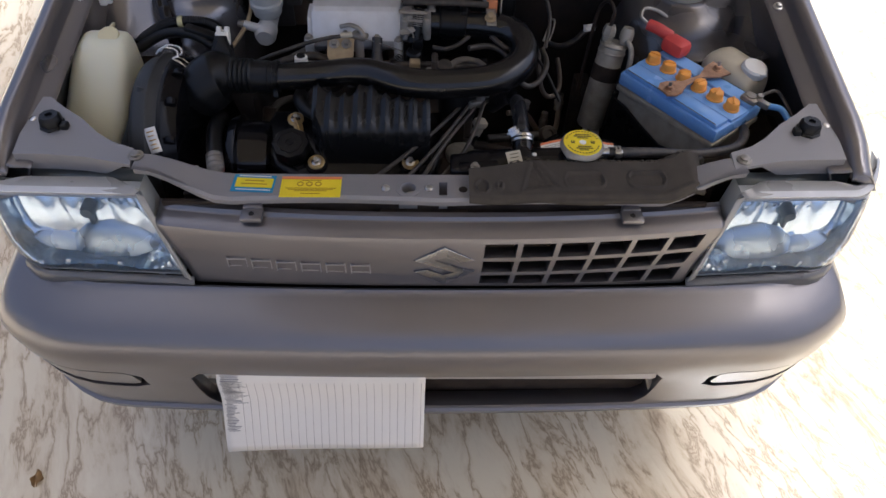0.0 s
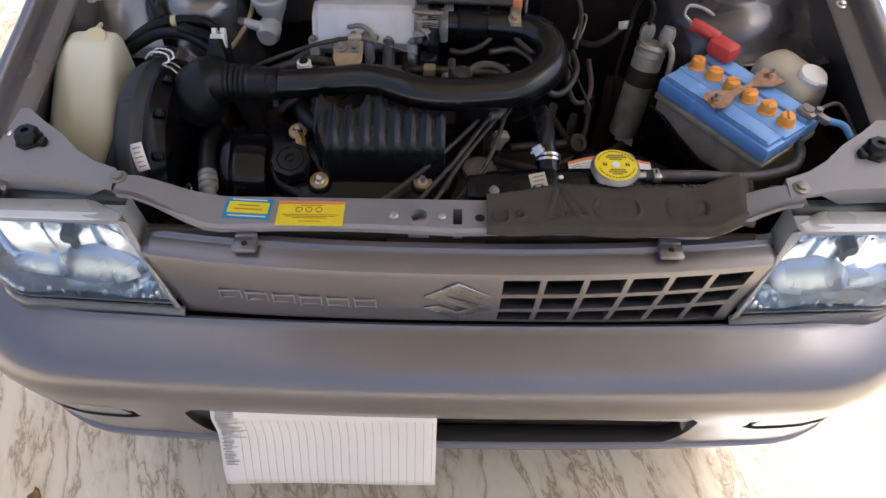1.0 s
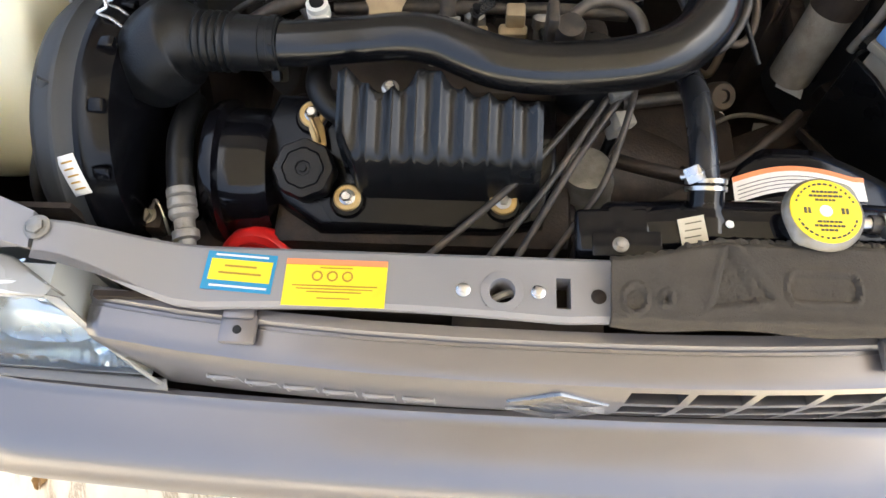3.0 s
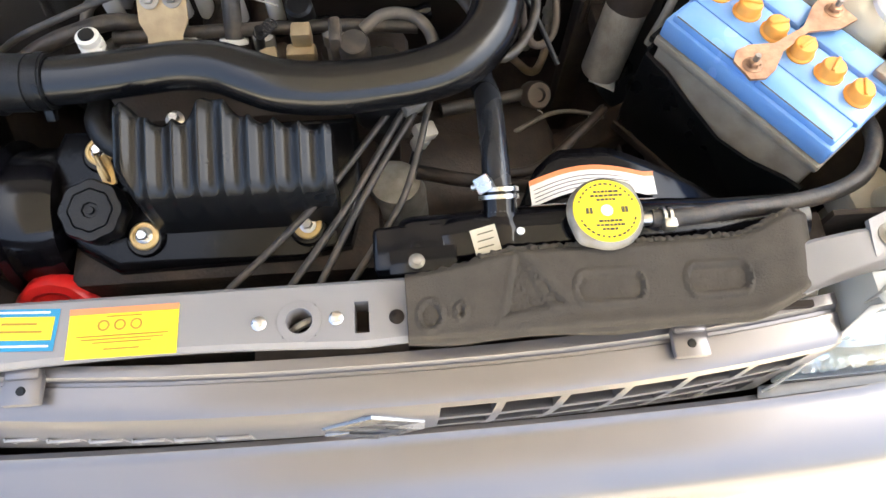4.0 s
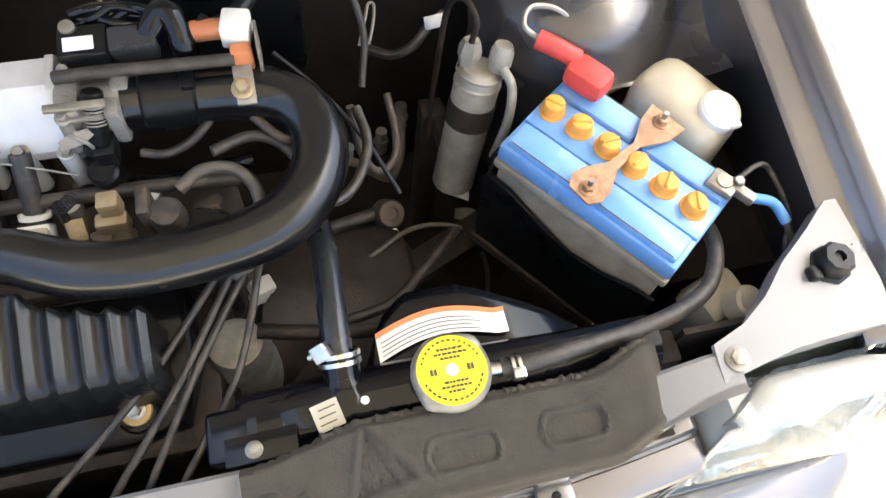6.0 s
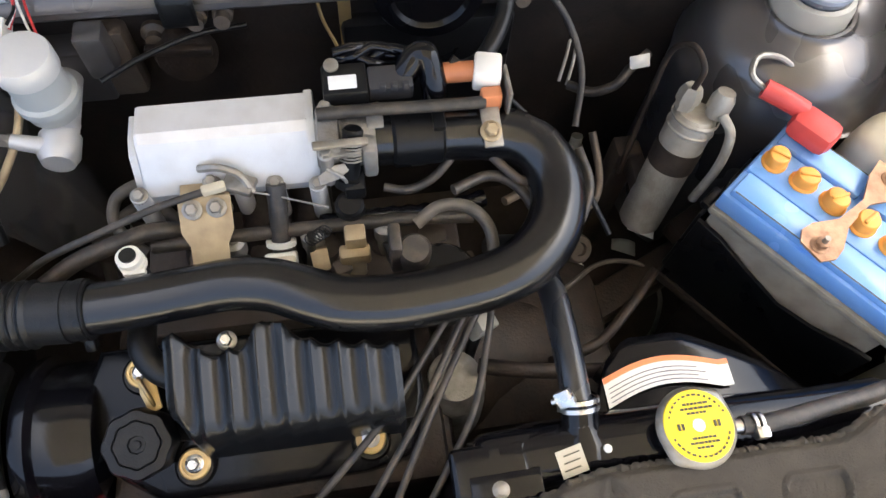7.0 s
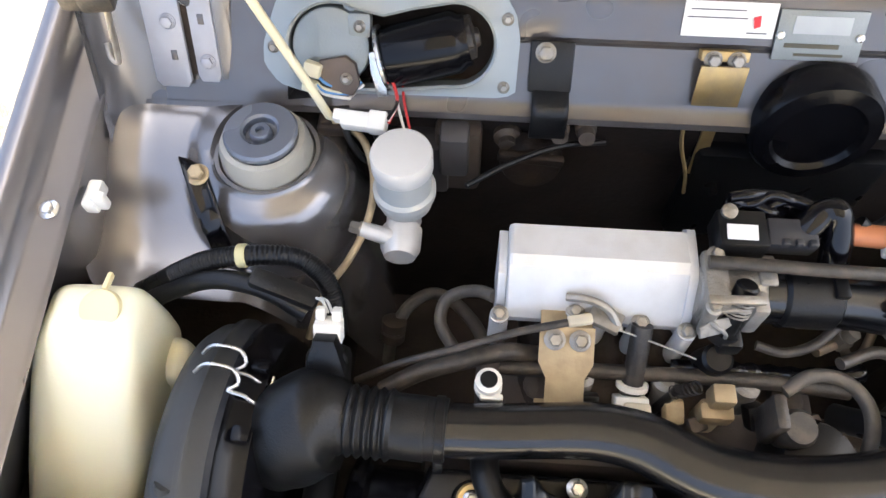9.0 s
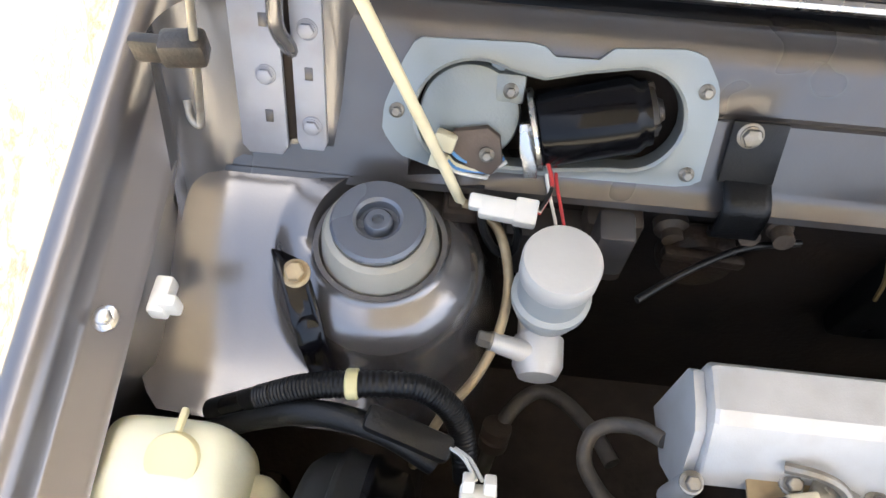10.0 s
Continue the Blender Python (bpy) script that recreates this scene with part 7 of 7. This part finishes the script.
# hoses and pipes between manifold and air elbow
for pts, r, m, name, label in (
    ([(-0.246, 0.412, 0.80), (-0.262, 0.425, 0.785), (-0.282, 0.428, 0.772), (-0.296, 0.42, 0.765), (-0.299, 0.40, 0.755), (-0.285, 0.38, 0.745), (-0.27, 0.37, 0.735)], 0.0065, PALEHOSE, "vacuum_hose", "grey rubber vacuum hose at the manifold end"),
    ([(-0.372, 0.43, 0.56), (-0.365, 0.45, 0.60), (-0.348, 0.482, 0.615), (-0.321, 0.505, 0.612), (-0.293, 0.495, 0.615), (-0.265, 0.46, 0.63), (-0.25, 0.43, 0.64)], 0.008, PALEHOSE, "coolant_hose", "dusty grey coolant hose in a tight arch"),
    ([(-0.345, 0.31, 0.80), (-0.31, 0.325, 0.815), (-0.27, 0.335, 0.825), (-0.235, 0.345, 0.825), (-0.2, 0.35, 0.81)], 0.0085, HOSE, "heater_hose", "dark dusty heater hose behind the intake pipe"),
    ([(-0.015, 0.362, 0.835), (0.008, 0.356, 0.836), (0.032, 0.362, 0.842), (0.052, 0.378, 0.85), (0.066, 0.395, 0.858)], 0.0045, HOSE, "coolant_pipe", "dull dusty coolant pipe under the intake"),
    ([(0.05, 0.345, 0.845), (0.09, 0.36, 0.84), (0.12, 0.345, 0.83), (0.15, 0.3, 0.8), (0.18, 0.32, 0.79), (0.20, 0.36, 0.80), (0.195, 0.40, 0.81)], 0.0055, HOSE, "fuel_hose", "brown dusty fuel hose looping behind the pipe"),
    ([(0.012, 0.328, 0.815), (0.035, 0.341, 0.822), (0.062, 0.34, 0.821), (0.08, 0.323, 0.818), (0.085, 0.30, 0.81), (0.08, 0.27, 0.79)], 0.0065, PALEHOSE, "bypass_hose", "grey bypass hose in a short arch"),
    ([(0.11, 0.56, 0.94), (0.125, 0.54, 0.93), (0.12, 0.50, 0.91), (0.095, 0.46, 0.90), (0.07, 0.445, 0.90), (0.058, 0.45, 0.905)], 0.0085, RUBBER, "wiring_hose", "black sheathed loom rising to the firewall"),
    ([(0.15, 0.58, 0.9), (0.2, 0.55, 0.86), (0.22, 0.5, 0.82), (0.21, 0.45, 0.78)], 0.004, HOSE, "brake_pipe", "thin dusty pipe against the firewall"),
    ([(0.12, 0.46, 0.84), (0.16, 0.43, 0.81), (0.2, 0.38, 0.78), (0.23, 0.33, 0.74)], 0.003, RUBBER, "thin_cable", "thin black cable crossing the bay"),
    ([(-0.28, 0.50, 0.86), (-0.24, 0.53, 0.858), (-0.19, 0.56, 0.852), (-0.14, 0.575, 0.845)], 0.003, RUBBER, "thin_cable", "thin black cable along the firewall"),
    ([(0.14, 0.2, 0.72), (0.2, 0.22, 0.70), (0.25, 0.26, 0.70), (0.29, 0.3, 0.69)], 0.006, DARKIRON, "shift_rod", "rusty brown gear linkage rod"),
    ([(0.06, 0.2, 0.74), (0.11, 0.19, 0.735), (0.18, 0.185, 0.72), (0.24, 0.19, 0.70)], 0.008, DARKIRON, "shift_rod", "rusty brown gear linkage rod"),
):
    bm = B()
    sweep(bm, pts, r, 12)
    tagged(part(name, bm, m), label, name.split("_")[-1])
for c, d in (((-0.25, 0.306, 0.78), (0, 0.05, 1)),):
    bm = B()
    d = Vector(d).normalized()
    lathe(bm, c, d, [(0, 0), (0.009, 0), (0.009, 0.058), (0.0075, 0.062), (0.0075, 0.07), (0, 0.07)], 20)
    stub = tagged(part("hose_stub", bm, RUBBER), "short black hose stub with a pale clamp", "hose")
    bm = B()
    lathe(bm, Vector(c) + d * 0.05, d, [(0.0088, 0), (0.0122, 0.001), (0.0122, 0.004), (0.0098, 0.005), (0.0122, 0.006), (0.0122, 0.009), (0.0098, 0.010), (0.0115, 0.011), (0.0115, 0.017), (0.008, 0.018), (0, 0.018)], 20)
    box(bm, Vector(c) + d * 0.056 + Vector((0.003, -0.011, 0)), (0.02, 0.006, 0.008), 0.002)
    part("pale_clamp", bm, WHITE, stub)
bm = B()
cyl(bm, (-0.12, 0.322, 0.80), (-0.117, 0.368, 0.85), 0.0095, 0.0095, 16)
cyl(bm, (-0.12, 0.31, 0.72), (-0.12, 0.325, 0.805), 0.008, 0.0095, 16)
stem = tagged(part("breather_valve", bm, HOSE), "dark breather hose with a white plastic valve", "valve")
bm = B()
lathe(bm, (-0.12, 0.326, 0.806), (0.06, 0.68, 0.73), [(0.0096, 0), (0.0145, 0), (0.0145, 0.005), (0.0096, 0.005)], 24)
part("white_flange", bm, WHITE, stem)
bm = B()
box(bm, (-0.121, 0.312, 0.8), (0.03, 0.016, 0.02), 0.002, (30, 0, 0))
part("white_body", bm, WHITE, stem)

bm = B()
lathe(bm, (-0.366, 0.447, 0.592), (0.1, 0.45, 0.8), [(0, 0), (0.014, 0), (0.0155, 0.002), (0.0155, 0.014), (0.0135, 0.016), (0.0155, 0.018), (0.0155, 0.03), (0.012, 0.032), (0, 0.032)], 18)
tagged(part("hose_union", bm, TANDARK), "dusty brown ribbed hose union low behind the engine", "pipe union")

# fuel rail with its injectors and taped harness, under the plenum
rail = thing("fuel_rail", (-0.02, 0.335, 0.79), "dusty fuel rail with injectors and taped wiring", "fuel rail")
bm = B()
sweep(bm, [(-0.24, 0.335, 0.812), (-0.12, 0.337, 0.814), (0.0, 0.336, 0.814), (0.07, 0.332, 0.812)], 0.007, 12)
part("rail_tube", bm, HOSE, rail)
for k, x in enumerate((-0.165, -0.09, -0.018)):
    bm = B()
    lathe(bm, (x, 0.325, 0.775), (0, 0.2, 1), [(0.009, 0), (0.009, 0.02), (0.0115, 0.022), (0.0115, 0.036), (0.007, 0.04), (0, 0.04)], 18)
    injector = part("injector", bm, CAST, rail)
    bm = B()
    box(bm, (x + 0.006, 0.308, 0.802), (0.017, 0.022, 0.015), 0.002, (35, 0, 8 * k))
    part("connector", bm, (BLACK, TAN, BLACK)[k], injector)
    bm = B()
    sweep(bm, [(x + 0.006, 0.30, 0.80), (x + 0.014, 0.292, 0.795), (x + 0.03, 0.30, 0.79), (x + 0.05, 0.315, 0.785)], 0.0025, 8)
    part("wire", bm, RUBBER, injector)
bm = B()
sweep(bm, [(-0.08, 0.352, 0.795), (-0.04, 0.348, 0.805), (0.0, 0.35, 0.80), (0.04, 0.345, 0.81), (0.085, 0.35, 0.815)], 0.0085, 12, 10, radius=lambda q: 1 + 0.12 * math.sin(60 * q))
part("taped_harness", bm, GLOSS, rail)
bm = B()
sweep(bm, [(0.07, 0.405, 0.86), (0.085, 0.385, 0.855), (0.10, 0.365, 0.85), (0.118, 0.348, 0.845), (0.128, 0.36, 0.835), (0.126, 0.385, 0.82)], 0.0048, 10)
part("brown_hose", bm, TANDARK, rail, "thin brown hose curling down")
bm = B()
cyl(bm, (-0.05, 0.356, 0.795), (-0.05, 0.346, 0.838), 0.015, 0.014, 24, 0.003)
part("idle_motor", bm, BLACK, rail)
for p, d in (((0.035, 0.305, 0.795), (0.022, 0.016, 0.02)), ((0.058, 0.29, 0.79), (0.014, 0.02, 0.03)), ((-0.065, 0.298, 0.795), (0.018, 0.014, 0.022))):
    bm = B()
    box(bm, p, d, 0.003, (12, 8, 20))
    part("wiring_clip", bm, TANDARK, rail)

coil = thing("distributor", (0.01, 0.285, 0.78), "dusty black distributor cap with stubs", "distributor")
bm = B()
lathe(bm, (0.03, 0.275, 0.76), (0, -0.1, 1), [(0, 0), (0.036, 0), (0.036, 0.05), (0.03, 0.062), (0.012, 0.066), (0, 0.066)], 32)
part("body", bm, BLACK, coil)
bm = B()
lathe(bm, (0.005, 0.292, 0.815), (0, -0.2, 1), [(0, 0), (0.016, 0), (0.016, 0.03), (0.013, 0.036), (0, 0.036)], 24)
box(bm, (-0.012, 0.295, 0.835), (0.012, 0.03, 0.05), 0.004)
part("cap_stub", bm, HOSE, coil)
bm = B()
box(bm, (0.02, 0.28, 0.70), (0.05, 0.05, 0.14), 0.006)
part("shaft_housing", bm, DARKIRON, coil)
bm = B()
box(bm, (-0.048, 0.315, 0.826), (0.02, 0.018, 0.024), 0.003)
box(bm, (-0.05, 0.305, 0.81), (0.03, 0.016, 0.02), 0.004)
box(bm, (-0.05, 0.31, 0.76), (0.02, 0.02, 0.1), 0.004)
injector = tagged(part("injector_plug", bm, TAN), "tan injector plug on the fuel rail", "plug")
bm = B()
for k in range(6):
    lathe(bm, (-0.09 + 0.003 * k, 0.315, 0.83 + 0.003 * k), (0.5, 0, 1), [(0.0055, 0), (0.0065, 0.001), (0.0055, 0.002)], 12)
cyl(bm, (-0.095, 0.315, 0.78), (-0.088, 0.315, 0.84), 0.0045, 0.0045, 10)
tagged(part("spring_plug", bm, BLACK), "small coiled spring on a plug", "spring")
bm = B()
box(bm, (-0.145, 0.302, 0.806), (0.03, 0.012, 0.012), 0.002)
box(bm, (-0.118, 0.3, 0.808), (0.024, 0.018, 0.018), 0.003)
box(bm, (-0.13, 0.302, 0.76), (0.02, 0.016, 0.09), 0.003)
tagged(part("rail_clip", bm, OLDCREAM), "pale plastic clip on the fuel rail", "clip")

# air-conditioning hose and its union
acline = thing("ac_hose", (-0.38, 0.12, 0.72), "black air-conditioning hose with ribbed metal union", "hose")
bm = B()
sweep(bm, [(-0.397, 0.25, 0.755), (-0.395, 0.22, 0.77), (-0.393, 0.19, 0.776), (-0.389, 0.16, 0.774), (-0.384, 0.132, 0.768)], 0.0135, 20)
part("hose", bm, RUBBER, acline)
bm = B()
d = Vector((0.014, -0.056, -0.012)).normalized()
lathe(bm, (-0.385, 0.134, 0.768), d, [(0.013, 0), (0.0145, 0.001), (0.0145, 0.008), (0.012, 0.01), (0.0145, 0.012), (0.0145, 0.02), (0.012, 0.022), (0.0145, 0.024), (0.0145, 0.03), (0.0105, 0.034), (0.0105, 0.044), (0.0135, 0.046), (0.0135, 0.054), (0.009, 0.056), (0.009, 0.09), (0, 0.09)], 24)
part("union", bm, CAST, acline)
bm = B()
box(bm, (-0.39, 0.07, 0.742), (0.05, 0.024, 0.02), 0.004)
box(bm, (-0.38, 0.06, 0.60), (0.05, 0.03, 0.28), 0.006)
part("compressor_block", bm, GOLD, acline)
for p in ((-0.405, 0.07, 0.754), (-0.34, 0.06, 0.756), (-0.44, 0.125, 0.722)):
    bm = B()
    box(bm, (p[0], p[1], p[2] - 0.02), (0.04, 0.03, 0.04), 0.006)
    foot = tagged(part("mount_foot", bm, DARKIRON), "dark iron mounting foot with a bolt", "mount")
    bolt(foot, p, (0, -0.3, 1), 0.0085, 0.008, ZINC, 0.013)
bm = B()
box(bm, (-0.42, 0.09, 0.56), (0.14, 0.1, 0.28), 0.02)
tagged(part("compressor", bm, DARKIRON), "dark air-conditioning compressor low in the bay", "compressor")
bm = B()
sweep(bm, [(-0.43, 0.13, 0.73), (-0.42, 0.132, 0.745), (-0.412, 0.12, 0.74), (-0.408, 0.105, 0.725), (-0.414, 0.11, 0.71)], 0.0018, 8)
tagged(part("spring_wire", bm, STEEL), "bent steel spring wire", "wire")

# ---- gear linkage, hose and beam low in the bay ----
linkage = thing("gear_linkage", (0.2, 0.36, 0.6), "dusty gear linkage rods low beside the gearbox", "linkage")
bm = B()
cyl(bm, (0.10, 0.352, 0.628), (0.222, 0.377, 0.622), 0.009, 0.008, 16)
part("rod", bm, HOSE, linkage)
bm = B()
cyl(bm, (0.10, 0.332, 0.607), (0.225, 0.36, 0.602), 0.005, 0.005, 12)
part("rod", bm, CAST, linkage)
bm = B()
lathe(bm, (0.226, 0.372, 0.622), (0.25, -0.55, 0.8), [(0, -0.014), (0.017, -0.014), (0.019, -0.010), (0.019, 0.010), (0.016, 0.014), (0.009, 0.014), (0.008, 0.009), (0, 0.009)], 28)
part("bush", bm, TANDARK, linkage, "brown rubber bush")
bm = B()
box(bm, (0.208, 0.343, 0.588), (0.026, 0.03, 0.036), 0.006, (0, 0, 12))
box(bm, (0.17, 0.334, 0.60), (0.03, 0.02, 0.016), 0.004, (0, 0, 12))
part("block", bm, CAST, linkage)
bolt(linkage, (0.229, 0.352, 0.606), (0.1, -0.4, 0.9), 0.006, 0.008, STEEL)

beam = tagged(part("cross_beam", box(box(B(), (0.27, 0.315, 0.572), (0.36, 0.045, 0.05), 0.010, (0, 0, 24)), (0.40, 0.385, 0.605), (0.07, 0.06, 0.03), 0.008, (0, 8, 30)), DARKIRON),
              "dusty dark steel cross beam below the battery tray", "beam")

low_hose = thing("clutch_hose", (0.25, 0.5, 0.52), "tan dusty hose bent between two metal fittings", "hose")
bm = B()
sweep(bm, [(0.15, 0.455, 0.615), (0.19, 0.475, 0.60), (0.225, 0.487, 0.545), (0.246, 0.488, 0.52), (0.262, 0.497, 0.513), (0.277, 0.525, 0.525), (0.282, 0.548, 0.545), (0.283, 0.56, 0.56)], 0.0062, 14)
part("tube", bm, mat("tan_hose", (0.2, 0.155, 0.115), 0.5, 0, 0.3, 30, 0.2, 400), low_hose)
for p, q in (((0.281, 0.556, 0.548), (0.284, 0.568, 0.585)), ((0.252, 0.558, 0.49), (0.254, 0.562, 0.535)), ((0.183, 0.472, 0.602), (0.193, 0.476, 0.632))):
    bm = B()
    cyl(bm, p, q, 0.0095, 0.0085, 14)
    cyl(bm, Vector(p).lerp(Vector(q), 0.35), Vector(p).lerp(Vector(q), 0.6), 0.0115, 0.0115, 6)
    part("fitting", bm, CAST, low_hose)

bm = B()
sheet(bm, [-1, -0.3, 0.5, 1], [-1, 0.2, 1], lambda u, v: (0.321 + 0.016 * u + 0.003 * v, 0.392 + 0.009 * v - 0.006 * u * (1 - 0.4 * v), 0.6215 + 0.003 * v + 0.002 * u * v))
tagged(part("white_patch", bm, WHITE, solid=0.001), "small torn white scrap lying on the dark cross beam", "scrap")

plug = thing("sensor_plug", (0.068, 0.235, 0.75), "pale grey plastic plug standing beside the ignition leads", "plug")
bm = B()
box(bm, (0.071, 0.238, 0.758), (0.024, 0.018, 0.014), 0.003, (10, 20, 25))
box(bm, (0.066, 0.236, 0.742), (0.016, 0.014, 0.022), 0.003, (10, 20, 25))
part("shell", bm, mat("grey_plug", (0.42, 0.39, 0.33), 0.5, 0, 0.1), plug)
bm = B()
sweep(bm, [(0.064, 0.234, 0.735), (0.058, 0.225, 0.715), (0.05, 0.205, 0.695), (0.045, 0.195, 0.68)], 0.006, 10)
part("stem", bm, RUBBER, plug)

# ---- paper hung over the bumper slot ----
def paper_place(u, v):
    """u across, v from the tucked edge down to the free edge."""
    if v < 0.12:
        k = v / 0.12
        return -0.385 + 0.359 * u, -0.100 - 0.034 * k, 0.494 + 0.021 * k
    k = (v - 0.12) / 0.88
    x = -0.385 + 0.359 * u - (0.021 * (1 - u) + 0.004 * u) * k
    y = -0.134 - 0.006 * smooth(0, 0.1, k) + 0.006 * smooth(0.1, 0.4, k) - 0.03 * smooth(0.3, 1.0, k) + 0.002 * math.sin(5 * u) * k
    return x, y, 0.515 - (0.241 - 0.02 * u) * k


bm = B()
sheet(bm, span(0, 1, 24), [0, 0.03, 0.072, 0.12, 0.16, 0.2] + span(0.28, 1, 9), paper_place)
paper = tagged(part("paper_sheet", bm, PAPER, solid=0.0006), "sheet of lined paper tucked into the bumper slot", "paper")
for k in range(24):
    bm = B()
    u = 0.10 + 0.88 * k / 23
    sheet(bm, [u, u + 0.0024], span(0.14, 0.98, 8), lambda a, v: tuple(Vector(paper_place(a, v)) + Vector((0, -0.0009, 0.0002))))
    part("ruled_line", bm, mat("ruling", (0.5, 0.46, 0.42), 0.9) if k == 0 else bpy.data.materials["ruling"], paper)
random.seed(11)
for k in range(44):
    v = 0.15 + 0.62 * k / 44
    a = 0.012 + random.uniform(0, 0.01)
    b = a + random.uniform(0.05, 0.115) * (1 - 0.4 * (v > 0.5))
    bm = B()
    sheet(bm, span(a, b, 3), [v, v + 0.005], lambda q, w: tuple(Vector(paper_place(q, w)) + Vector((0, -0.0010, 0.0002))))
    part("print_bar", bm, INK, paper)

# dry leaf on the floor
bm = B()
sheet(bm, span(-1, 1, 8), span(-1, 1, 6), lambda u, v: (-0.903 + 0.013 * u * (1 - 0.4 * v * v), -0.098 + 0.019 * v * (1 - 0.5 * u * u), 0.006 + 0.006 * math.sin(4 * u + 2 * v) + 0.003 * v))
tagged(part("leaf", bm, LEAF, solid=0.001), "small curled dry brown leaf on the floor", "leaf")
